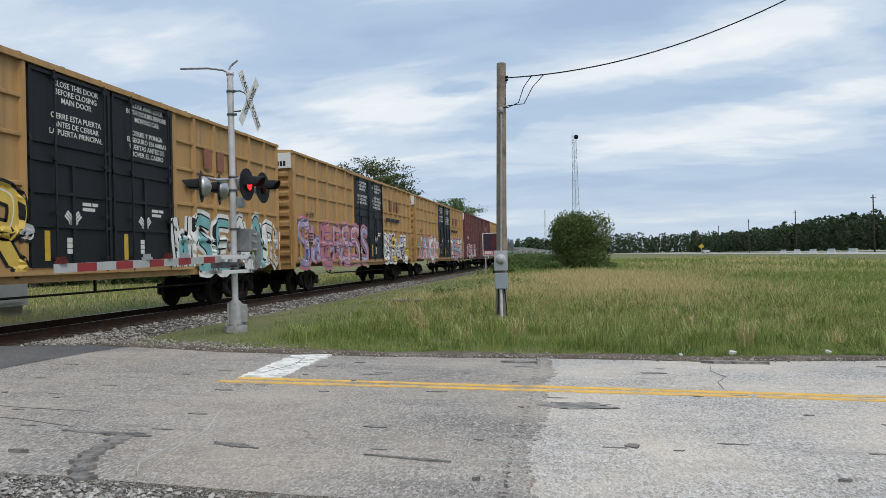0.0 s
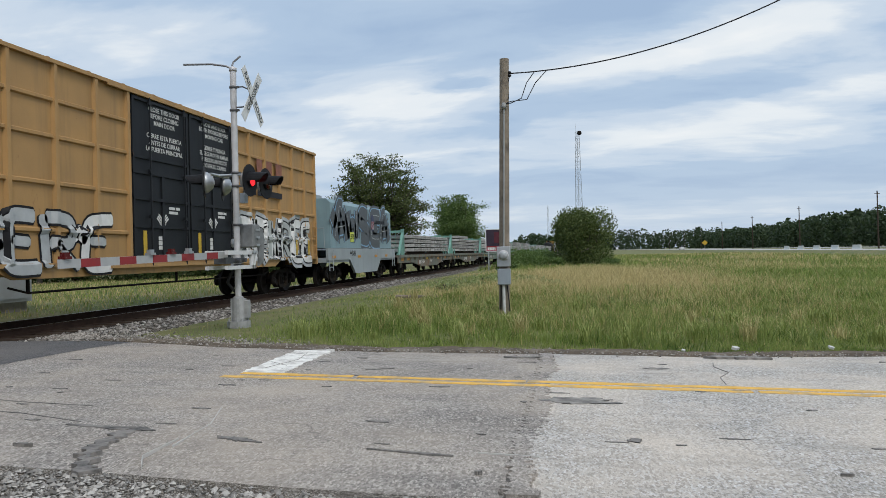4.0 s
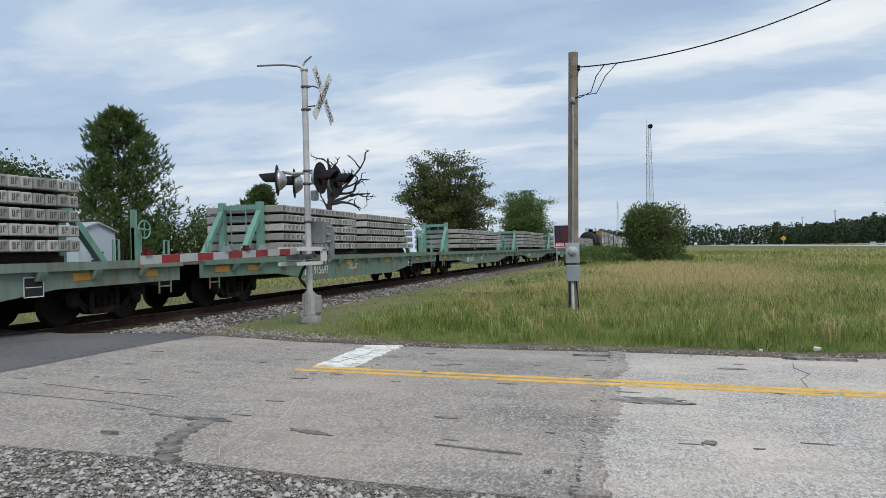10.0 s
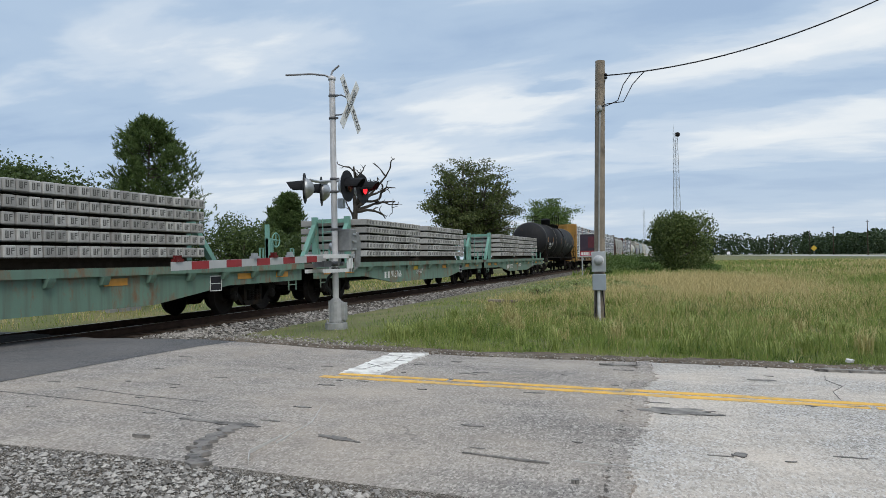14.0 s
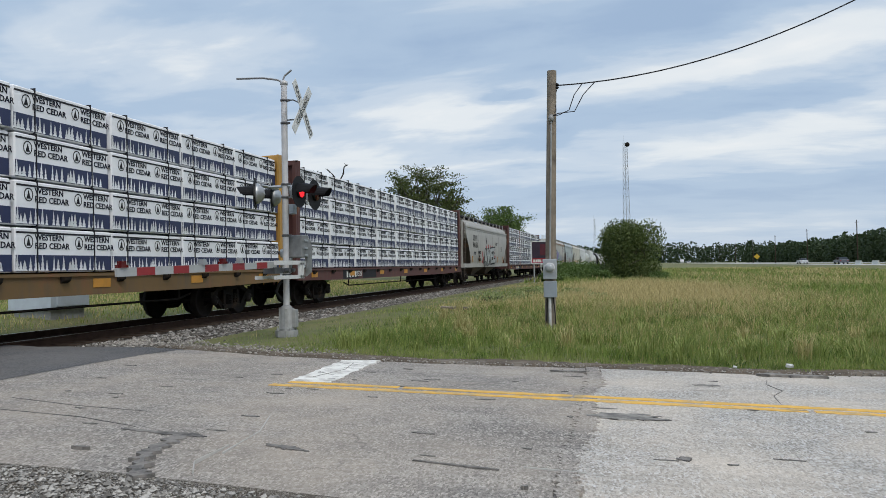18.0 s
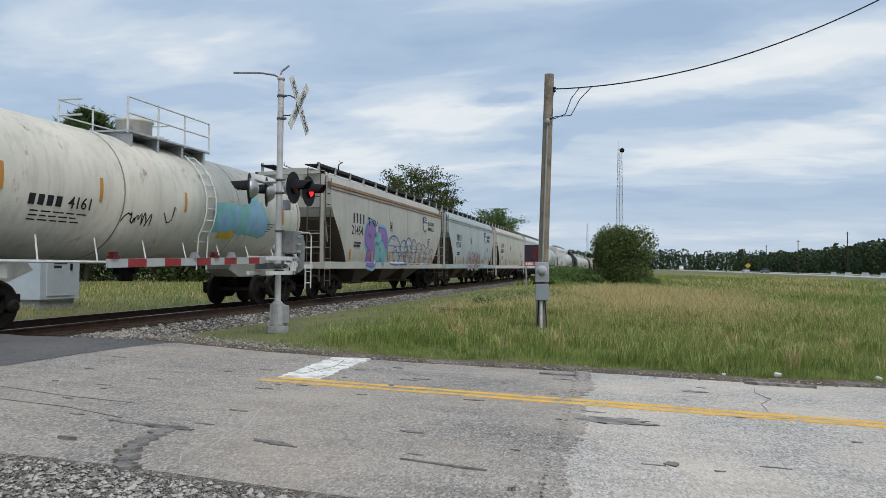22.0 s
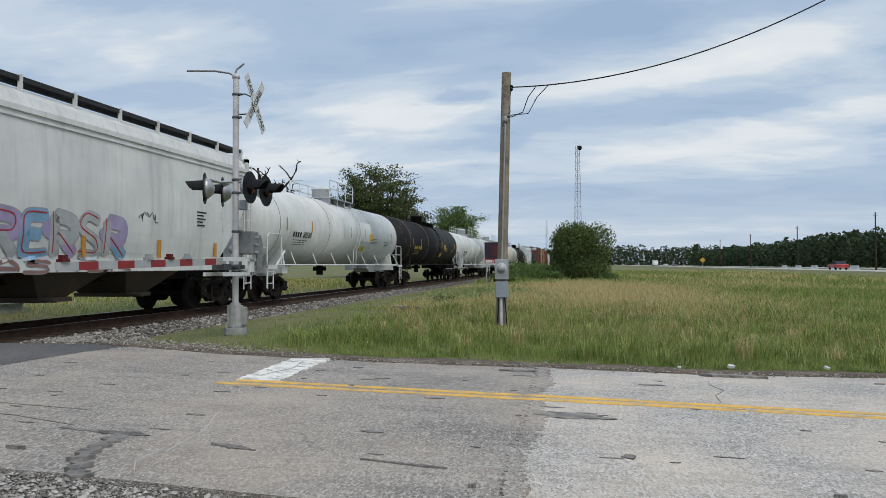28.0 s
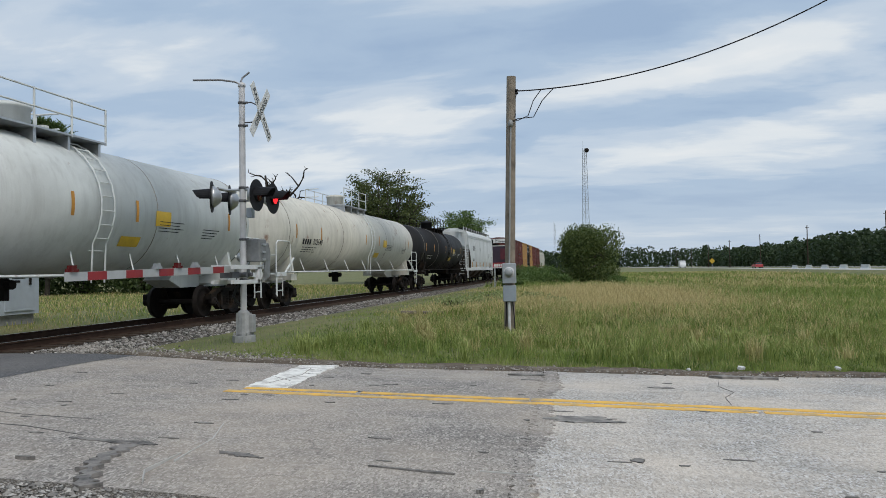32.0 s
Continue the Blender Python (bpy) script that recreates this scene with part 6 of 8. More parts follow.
def bundle_meshes():
    """A wrapped lumber bundle, its printed skyline and its straps; kept to one set of meshes."""
    rng = random.Random(8)
    W, H, D = 2.44, 0.83, 1.28
    bm = bmesh.new()
    add_box(bm, 0.12, 0.12 + D, 0.012, W - 0.012, 0.0, H - 0.03)
    me = mesh_of("wrapped_lumber", bm, WRAP, 0.025)
    bm = bmesh.new()
    x = 0.12 + D
    add_box(bm, x + 0.002, x + 0.005, 0.02, W - 0.02, 0.02, 0.315)
    band = mesh_of("printed_skyline", bm, NAVY)
    bm = bmesh.new()
    add_box(bm, x + 0.002, x + 0.006, 0.03, W - 0.03, H - 0.13, H - 0.095)
    for yy in (0.5, W - 0.5):
        add_box(bm, 0.3, x + 0.014, yy - 0.012, yy + 0.012, -0.012, H + 0.0)
    # tree badge
    for yy in (0.30, 1.52):
        ring = [(yy + 0.105 * math.cos(k * math.tau / 14), 0.555 + 0.125 * math.sin(k * math.tau / 14)) for k in range(14)]
        inner = [(yy + 0.085 * math.cos(k * math.tau / 14), 0.555 + 0.105 * math.sin(k * math.tau / 14)) for k in range(14)]
        for k in range(14):
            j = (k + 1) % 14
            bm.faces.new([bm.verts.new((x + 0.006, *q)) for q in (ring[k], ring[j], inner[j], inner[k])])
        bm.faces.new([bm.verts.new((x + 0.006, *q)) for q in ((yy - 0.05, 0.48), (yy + 0.05, 0.48), (yy, 0.64))])
    prints = mesh_of("printed_lines", bm, INK)
    bm = bmesh.new()
    y = 0.05
    while y < W - 0.12:
        w, t = rng.uniform(0.07, 0.13), rng.uniform(0.16, 0.34)
        for lv in range(3):
            z0, ww = 0.03 + t * lv * 0.28, w * (1 - lv * 0.27)
            bm.faces.new([bm.verts.new((x + 0.008, *q)) for q in ((y - ww / 2, z0), (y + ww / 2, z0), (y, min(z0 + t * 0.5, 0.03 + t)))])
        y += rng.uniform(0.06, 0.17)
    trees = mesh_of("printed_trees", bm, WRAP)
    return me, band, prints, trees


BUNDLE = None


def centerbeam(a, b, paint, label, number, sill=None, straps=()):
    global BUNDLE
    BUNDLE = BUNDLE or bundle_meshes()
    car, half = rolling("centerbeam_car", a, b, label, "lumber car")
    running_gear(car, half, half - 2.9)
    e = half - 0.55
    deck = 1.06
    bm = bmesh.new()
    for s in (-1, 1):
        add_prism(bm, [(-e, deck), (e, deck), (e, 0.72), (e - 4.2, 0.66), (-e + 4.2, 0.66), (-e, 0.72)], s * 1.36, s * 1.46, "x")
        add_box(bm, min(s * 1.3, s * 1.5), max(s * 1.3, s * 1.5), -e, e, deck - 0.03, deck + 0.03)
    part("side_sill", bm, sill or paint, car)
    part("deck", bmesh_box(-1.36, 1.36, -e, e, deck - 0.1, deck + 0.02), sill or paint, car)
    pk = bmesh.new()
    add_prism(pk, [(1.46, deck - 0.03), (1.56, deck - 0.03), (1.55, deck - 0.10), (1.46, deck - 0.16)], -0.09, 0.09)
    pm = mesh_of("winch", pk, STEEL_DARK)
    for i in range(14):
        shared("winch", pm, car, pose(0, -e + 1.2 + (2 * e - 2.4) * i / 13, 0))
    for y in (-half + 5.1, -half + 7.2):
        part("number_board", bmesh_box(1.461, 1.4645, y - 0.75, y + 0.85, 0.69, 1.02), INK, car, "black board behind the car number")
    part("centre_beam", bmesh_box(-0.06, 0.06, -e, e, deck, 4.45), paint, car)
    part("top_chord", bmesh_box(-0.3, 0.3, -e, e, 4.45, 4.62), paint, car)
    for s in (-1, 1):
        y = s * e
        bm = bmesh.new()
        lo, hi = sorted((y, y - s * 0.12))
        add_box(bm, -1.46, 1.46, lo, hi, deck - 0.3, 4.62)
        wall = part("bulkhead", bm, paint, car, "tall ribbed steel end bulkhead")
        lo, hi = sorted((y, y + s * 0.13))
        for x in (-1.4, -0.5, 0.5, 1.4):
            part("stiffener", bmesh_box(x - 0.06, x + 0.06, lo, hi, deck - 0.3, 4.55), paint, wall)
        lo, hi = sorted((y, y + s * 0.10))
        for z in (1.4, 2.2, 3.0, 3.8, 4.5):
            part("stiffener", bmesh_box(-1.4, 1.4, lo, hi, z - 0.05, z + 0.05), paint, wall)
        bm = bmesh.new()
        add_prism(bm, [(y, 4.62), (y - s * 0.22, 4.62), (y - s * 0.12, deck), (y, deck)][::s], 1.40, 1.47, "x")
        part("gusset", bm, paint, wall)
        end_ladder(wall, y + s * 0.2, 0.7, 1.2, 0.6, 4.3, 10, paint, "ladder")
    n = 9
    pitch = (2 * e - 0.32) / n
    y0 = -n * pitch / 2
    rng = random.Random(int(a))
    for side in (1, -1):
        for c in range(n):
            for r in range(4):
                dy, dx = rng.uniform(-0.012, 0.012), rng.uniform(-0.03, 0.035)
                z = deck + 0.06 + r * 0.845
                m = pose(dx, y0 + c * pitch + dy, z, 0, 0, rng.uniform(-0.7, 0.7)) if side > 0 else pose(-dx, -(y0 + c * pitch + dy), z, 0, 0, 180)
                bu = shared("wrapped_lumber", BUNDLE[0], car, m)
                if side > 0:
                    shared("printed_skyline", BUNDLE[1], bu)
                    tagged(shared("printed_line", BUNDLE[2], bu), kind="stuff")
                    tagged(shared("printed_forest", BUNDLE[3], bu), kind="stuff")
                    for yy in (0.44, 1.66):
                        lettering("WESTERN\nRED CEDAR", 0.155, PRINT_INK, bu, 1.407, yy, 0.555, "printed_label", fat=0.002)
    for y in straps:
        bm = bmesh.new()
        add_box(bm, 1.43, 1.445, y - 0.03, y + 0.03, deck, 4.45)
        add_box(bm, 0, 1.445, y - 0.03, y + 0.03, 4.45, 4.46)
        part("tie_strap", bm, STRAP, car, "orange webbing strap")
    lettering(number, 0.3, CHALK, car, 1.466, -half + 5.6, 0.86, label="white painted car number")
    bars(car, CHALK, 1.466, -half + 4.7, 0.96, [[0.15, 0.15, 0.15, 0.15]], 0.22, 0.3)
    for k in range(7):
        y = -e + 1.0 + k * (2 * e - 2.5) / 6
        part("reflector", bmesh_box(1.466, 1.472, y, y + 0.5, 0.80, 0.98), MARK_ORANGE, car)
    part("brake_rod", _rod(1.2, -e + 4.5, e - 4.5, 0.42), STEEL_DARK, car)
    return car


def hopper(a, b, paint, label, number="", tall=4.3, pockets=3, ink=None, curved=0.25, sill_mat=None, roof_mat=None, sprayed=(), tags=(), emblem=False):
    car, half = rolling("covered_hopper", a, b, label, "hopper car")
    ink = ink or INK
    grab = END_DIRT if paint in (HOPPER_PAINTS["grey"], HOPPER_PAINTS["rusty"], HOPPER_PAINTS["pale"]) else paint
    running_gear(car, half, half - 2.1)
    e = half - 1.05
    # side profile in half: (x, z)
    prof = [(1.40, 1.22), (1.445, 1.42), (1.48, 1.65), (1.505, 1.9), (1.522, 2.2), (1.53, 2.55), (1.528, 2.9), (1.515, 3.25), (1.48, tall - 0.68), (1.42, tall - 0.42), (1.34, tall - 0.22), (1.0, tall - 0.02), (0.5, tall + 0.08)]

    def y_end(z):
        k = max(0.0, min(1.0, (z - 1.22) / 1.9))
        return e - 1.75 * (1 - k)
    ring = [(x, z) for x, z in prof] + [(-x, z) for x, z in prof[::-1]]
    bm = bmesh.new()
    ends = []
    for s in (-1, 1):
        ends.append([bm.verts.new((x, s * y_end(z), z)) for x, z in ring])
    n = len(ring)
    for i in range(n):
        f = bm.faces.new((ends[0][i], ends[0][(i + 1) % n], ends[1][(i + 1) % n], ends[1][i]))
    for end in ends:
        for i in range(n // 2 - 1):
            bm.faces.new((end[i], end[i + 1], end[n - 2 - i], end[n - 1 - i]))
    body = part("body", bm, paint, car)
    body.data.materials.append(END_DIRT)
    for f in body.data.polygons:
        if abs(f.normal.y) > 0.35 and f.center.z < 3.0:
            f.material_index = 1
    m = max(4, int(2 * e / 2.9))
    for i in range(1, m):
        y = -e + 1.2 + (2 * e - 2.4) * i / m
        bm = bmesh.new()
        for (xa, za), (xb, zb) in zip(prof[:-2], prof[1:-1]):
            add_prism(bm, [(xa, za), (xb, zb), (xb + 0.008, zb), (xa + 0.008, za)], y - 0.018, y + 0.018)
        part("weld_seam", bm, paint, body)
    bm = bmesh.new()
    for s in (-1, 1):
        add_prism(bm, [(s * 1.40, tall - 0.58), (s * 1.515, tall - 0.58), (s * 1.51, tall - 0.47), (s * 1.38, tall - 0.43)][::s], -e - 0.1, e + 0.1)
        add_prism(bm, [(s * 1.44, tall - 0.72), (s * 1.515, tall - 0.71), (s * 1.515, tall - 0.67), (s * 1.44, tall - 0.66)][::s], -e, e)
    part("top_chord", bm, roof_mat or paint, car)
    for word, size, y, z, tilt, coats in sprayed:
        for k, (coat, fat) in enumerate(coats):
            spin = Matrix.Rotation(radians(tilt), 4, "X") @ Matrix(((0, 0, 1, 0), (1, 0, 0, 0), (0, 1, 0, 0), (0, 0, 0, 1)))
            lettering(word, size, SPRAY[coat], body, 1.536 + 0.004 * k, y, z, "sprayed_word", "CENTER", "sprayed graffiti letters", spin, fat)
    bm = bmesh.new()
    for s in (-1, 1):
        add_box(bm, min(s * 1.36, s * 1.48), max(s * 1.36, s * 1.48), -half + 0.55, half - 0.55, 0.98, 1.24)
    part("side_sill", bm, sill_mat or paint, car)
    def side(y, z):
        """The curved side, or the sill below it."""
        if z < 1.24:
            return 1.482
        for (xa, za), (xb, zb) in zip(prof, prof[1:]):
            if za <= z <= zb:
                return xa + (xb - xa) * (z - za) / (zb - za) + 0.004
        return 1.40
    for kind, args in tags:
        kind(body, side, *args)
    if emblem:
        y0 = e - 4.0
        bm = bmesh.new()
        add_prism(bm, [(y0, 3.08), (y0 + 0.36, 2.90), (y0 + 0.72, 3.08), (y0 + 0.72, 3.62), (y0 + 0.62, 3.72), (y0 + 0.36, 3.78), (y0 + 0.10, 3.72), (y0, 3.62)], 1.47, 1.534, "x")
        sh = part("shield", bm, NAVY, body, "blue, red and white shield emblem")
        bm = bmesh.new()
        for k in range(7):
            low = 3.10 - 0.10 * (1 - abs(k - 3) / 3)
            add_box(bm, 1.534, 1.537, y0 + 0.03 + k * 0.096, y0 + 0.085 + k * 0.096, low, 3.42)
        add_box(bm, 1.534, 1.537, y0 + 0.10, y0 + 0.62, 3.63, 3.67)
        add_box(bm, 1.534, 1.537, y0 + 0.06, y0 + 0.66, 3.52, 3.56)
        part("white_print", bm, CHALK, sh, "white stripes and bars")
        bm = bmesh.new()
        for k in range(6):
            add_box(bm, 1.534, 1.5365, y0 + 0.088 + k * 0.096, y0 + 0.123 + k * 0.096, 3.06, 3.42)
        part("red_print", bm, RED_SHEET, sh, "red stripes")
        lettering("BUILDING\nAMERICA", 0.29, INK, car, 1.536, y0 + 0.98, 3.28, label="black painted words beside the shield")
    # discharge pockets
    span = 2 * (half - 4.1)
    for k in range(pockets):
        y0 = -span / 2 + span * k / pockets
        y1 = y0 + span / pockets
        c = (y0 + y1) / 2
        bm = bmesh.new()
        top4 = [bm.verts.new(v) for v in ((-1.36, y0 + 0.03, 1.2), (1.36, y0 + 0.03, 1.2), (1.36, y1 - 0.03, 1.2), (-1.36, y1 - 0.03, 1.2))]
        low4 = [bm.verts.new(v) for v in ((-0.65, c - 0.42, 0.42), (0.65, c - 0.42, 0.42), (0.65, c + 0.42, 0.42), (-0.65, c + 0.42, 0.42))]
        for i in range(4):
            bm.faces.new((top4[i], top4[(i + 1) % 4], low4[(i + 1) % 4], low4[i]))
        bm.faces.new(low4[::-1])
        add_box(bm, -0.75, 0.75, c - 0.5, c + 0.5, 0.33, 0.43)
        add_tube(bm, [(0.6, c - 0.55, 0.38), (1.2, c - 0.55, 0.38)], 0.035, 6)
        part("discharge_pocket", bm, END_DIRT, car)
    part("centre_sill", bmesh_box(-0.3, 0.3, -half + 0.6, half - 0.6, 0.72, 1.02), STEEL_DARK, car)
    for s in (-1, 1):
        bm = bmesh.new()
        for x in (-1.3, 1.3):
            add_box(bm, x - 0.06, x + 0.06, min(s * (half - .72), s * (half - .6)), max(s * (half - .72), s * (half - .6)), 1.0, tall - 0.1)
            add_tube(bm, [(x, s * (half - 0.68), tall - 0.9), (x * 0.8, s * (e - 0.75), 2.0)], 0.035, 6)
        add_box(bm, -1.36, 1.36, min(s * (half - .75), s * (half - .55)), max(s * (half - .75), s * (half - .55)), 0.98, 1.22)
        add_box(bm, -1.36, 1.36, min(s * (half - .72), s * (half - .6)), max(s * (half - .72), s * (half - .6)), tall - 0.2, tall - 0.08)
        part("end_frame", bm, paint, car)
        ladder(car, 1.44, s * (half - 0.62), s * (half - 1.12), 0.35, tall - 0.3, 10, grab, "side_ladder")
        end_ladder(car, s * (half - 0.58), 0.75, 1.25, 0.5, tall, 10, grab)
        bm = bmesh.new()
        for z in (1.75, 2.25):
            add_tube(bm, [(-1.3, s * (half - 0.55), z), (1.3, s * (half - 0.55), z)], 0.018, 6)
        part("end_handrail", bm, paint, car)
        bm = bmesh.new()
        add_box(bm, -0.35, 0.35, min(s * (half - 1.5), s * (half - 0.9)), max(s * (half - 1.5), s * (half - 0.9)), 1.22, 1.7)
        add_tube(bm, [(-0.7, s * (half - 1.2), 1.45), (0.7, s * (half - 1.2), 1.45)], 0.16, 10)
        part("brake_gear", bm, STEEL_DARK, car)
    # running boards along the roof
    for s in (-1, 1):
        bm = bmesh.new()
        add_box(bm, min(s * 0.62, s * 1.12), max(s * 0.62, s * 1.12), -half + 0.6, half - 0.6, tall + 0.13, tall + 0.165)
        add_box(bm, min(s * 1.10, s * 1.13), max(s * 1.10, s * 1.13), -half + 0.6, half - 0.6, tall + 0.11, tall + 0.21)
        rb = part("running_board", bm, GRATING, car)
        bm = bmesh.new()
        k = int(2 * half / 1.6)
        add_prism(bm, [(s * 1.08, tall - 0.12), (s * 1.16, tall - 0.12), (s * 1.16, tall + 0.24), (s * 1.08, tall + 0.24)][::s], -0.03, 0.03)
        bracket = mesh_of("board_bracket", bm, paint)
        for i in range(k + 1):
            shared("board_bracket", bracket, rb, pose(0, -half + 0.7 + (2 * half - 1.4) * i / k, 0))
    bm = bmesh.new()
    add_box(bm, -0.42, 0.42, -e + 0.5, e - 0.5, tall + 0.04, tall + 0.16)
    part("roof_hatch", bm, paint, car)
    # marks
    if number:
        lettering(number, 0.52, ink, car, 1.536, -e + 2.0, 2.5, label="painted car number")
    bars(car, ink, 1.534, -e + 2.2, 3.2, [[0.13, 0.13, 0.13, 0.13]], 0.40, 0.4)
    bars(car, ink, 1.534, -e + 2.3, 2.05, [[0.2, 0.5], [0.2, 0.45]], 0.07, 0.12)
    bars(car, ink, 1.534, e - 3.1, 2.6, [[0.5], [0.35], [0.45], [0.3], [0.4]], 0.04, 0.09)
    bm = bmesh.new()
    for y0, y1, z0, z1 in ((0, 0.3, 0, 0.03), (0, 0.3, 0.37, 0.4), (0, 0.03, 0, 0.4), (0.27, 0.3, 0, 0.4), (0.08, 0.22, 0.1, 0.3)):
        add_box(bm, 1.534, 1.538, -1.4 + y0, -1.4 + y1, 2.7 + z0, 2.7 + z1)
    part("stencil_box", bm, ink, car)
    for k in range(6):
        y = -e + 1.9 + k * (2 * e - 4) / 5
        part("reflector", bmesh_box(1.505, 1.53, y, y + 0.10, 1.3, 1.75), MARK_ORANGE, car)
    return car


RUSTY_TAGS = [
    (wild_letters, (-4.6, -1.9, 1.3, 2.6, 2, 51, [SPRAY["purple"], SPRAY["teal"]], SPRAY["blue"], None, 0.62, SPRAY["sky"], 0.10)),
    (scrawl, (-4.4, 2.95, 1.3, 0.4, 52, SPRAY["black"], 0.05)),
    (bubble_letters, ([(-0.7, 1.72, 1.05, 0.75), (0.75, 1.66, 0.75, 0.66), (1.55, 1.75, 0.62, 0.78)], SPRAY["grey"], SPRAY["blue"], 53, 0.075)),
    (bubble_letters, ([(2.5, 1.72, 0.62, 0.7), (3.5, 1.66, 0.6, 0.62), (4.4, 1.66, 0.58, 0.6), (5.3, 1.6, 0.6, 0.55), (6.1, 1.58, 0.5, 0.5)], SPRAY["grey"], SPRAY["brown"], 54, 0.06)),
    (scrawl, (2.6, 2.75, 1.0, 0.3, 55, SPRAY["dusk"], 0.025))]
PALE_TAGS = [
    (wild_letters, (-2.2, 2.3, 1.1, 1.95, 7, 61, [SPRAY["brown"], SPRAY["dusk"]], SPRAY["black"], None, 0.24, SPRAY["dusk"], 0.05)),
    (scrawl, (2.7, 1.55, 1.0, 0.3, 62, SPRAY["black"], 0.03)), (scrawl, (4.0, 1.7, 0.9, 0.6, 63, SPRAY["black"], 0.025)),
    (scrawl, (-5.0, 1.45, 2.2, 0.3, 64, SPRAY["dusk"], 0.03)), (scrawl, (4.0, 1.12, 1.4, 0.12, 65, SPRAY["white"], 0.025))]
SNOW_TAGS = [
    (wild_letters, (-2.9, 2.9, 1.28, 2.15, 7, 75, [SPRAY["sky"], SPRAY["mauve"], SPRAY["grey"]], SPRAY["dusk"], SPRAY["red"], 0.25, None, 0.05)),
    (wild_letters, (-3.0, 3.1, 0.99, 1.2, 7, 72, [SPRAY["brown"]], SPRAY["dusk"], None, 0.06, None, 0.03)), (scrawl, (3.3, 2.3, 0.9, 0.3, 73, SPRAY["black"], 0.02))]
CREAM_TAGS = [
    (wild_letters, (1.35, 3.9, 1.95, 2.75, 3, 81, [SPRAY["teal"], SPRAY["sky"]], SPRAY["teal"], None, 0.30, SPRAY["teal"], 0.05)),
    (scrawl, (-2.4, 2.1, 1.0, 0.3, 82, SPRAY["black"], 0.035)), (scrawl, (-1.0, 2.3, 0.5, 0.5, 83, SPRAY["black"], 0.025)), (scrawl, (5.0, 2.0, 0.9, 0.3, 84, SPRAY["black"], 0.025))]
boxcar(4.2, 24.9, PAINT_BOX[0], "weathered yellow boxcar with black doors and white sprayed lettering", "641688", sprayed=[(-9.4, -2.35, 0.95, 2.7, 7, 6, [SPRAY["white"], SPRAY["white"], SPRAY["grey"], SPRAY["yellow"]], SPRAY["black"], SPRAY["white"], 0.30, None, 0.14), (2.8, 9.4, 0.95, 2.35, 6, 8, [SPRAY["white"], SPRAY["teal"], SPRAY["white"]], SPRAY["black"], None, 0.24, SPRAY["white"])])
boxcar(24.9, 45.5, PAINT_BOX[1], "weathered yellow boxcar with black doors and pink sprayed lettering", "641690", sprayed=[(-9.3, -0.2, 1.0, 2.55, 7, 11, [SPRAY["pink"], SPRAY["blush"], SPRAY["mauve"]], SPRAY["blue"], SPRAY["white"], 0.30, SPRAY["pink"], 0.08), (3.0, 8.4, 1.0, 2.3, 6, 12, [SPRAY["white"], SPRAY["yellow"], SPRAY["mauve"]], SPRAY["black"], None, 0.24, SPRAY["white"])])
boxcar(45.5, 66.4, PAINT_BOX[2], "weathered yellow boxcar with black doors and red and blue spray paint", "642157", sprayed=[(-9.0, -2.7, 1.0, 2.45, 5, 21, [SPRAY["blush"], SPRAY["white"], SPRAY["sky"]], SPRAY["rose"], SPRAY["white"], 0.28, SPRAY["blush"]), (3.0, 9.3, 1.0, 2.5, 5, 22, [SPRAY["white"], SPRAY["blush"], SPRAY["sky"]], SPRAY["black"], SPRAY["white"], 0.28, SPRAY["blush"])])
boxcar(66.4, 87.1, PAINT_RED_BOX, "dark red boxcar with plain doors and white spray paint", "889384", black_doors=False, sprayed=[(3.4, 9.2, 1.0, 2.5, 5, 31, [SPRAY["white"], SPRAY["sky"], SPRAY["white"]], SPRAY["black"], None, 0.28), (-8.6, -2.8, 1.0, 2.2, 6, 32, [SPRAY["pink"], SPRAY["mauve"]], SPRAY["white"], None, 0.22)])
boxcar(87.1, 108.2, PAINT_BOX[3], "bright yellow boxcar with black doors and grey spray paint", "644699", sprayed=[(3.2, 9.3, 1.0, 2.4, 6, 41, [SPRAY["white"], SPRAY["silver"]], SPRAY["black"], None, 0.26, SPRAY["grey"]), (-8.4, -3.0, 1.0, 2.1, 5, 42, [SPRAY["white"], SPRAY["grey"]], SPRAY["black"], None, 0.22)])
coil_car(108.2, 120.4)
FLATS = [120.5, 138.8, 157.6, 176.2, 195.0, 214.6, 235.1, 256.5, 277.6, 298.9, 319.0, 337.8]
LOADS = [125.3, 142.75, 161.58, 180.35, 199.15, 219.3, 239.6, 260.85, 282.0, 303.4, 323.6]
NUMBERS = "914874 914935 915623 914851 915660 915697 915721 915740 915757 915766 915712".split()
LAYERS = [(4, 4), (5, 4), (5, 5), (5, 4), (5, 5), (5, 5), (4, 4), (5, 5), (5, 5), (5, 5), (5, 5)]
FADED = [0, 0, 2, 0, 2, 1, 1, 1, 1, 1, 1]
for i, (a, b) in enumerate(zip(FLATS, FLATS[1:])):
    tie_flat(a, b, FLAT_GREENS[FADED[i]], ("rusty faded", "mint green", "pale mint")[FADED[i]] + " flatcar loaded with stacked concrete railway ties", NUMBERS[i], LAYERS[i], LOADS[i])
tank_car(337.8, 357.0, TANK_PAINTS["black"], "matt black tank car with white stencilled lettering", "33342", ink=CHALK, plates=False)
centerbeam(357.0, 380.8, BEAM_PAINTS["yellow"], "yellow centerbeam car stacked with wrapped red cedar lumber", "855100", SILL_BROWN, (-6.2, -0.4))
centerbeam(380.8, 405.3, BEAM_PAINTS["oxide"], "dark red centerbeam car stacked with wrapped red cedar lumber", "27329")
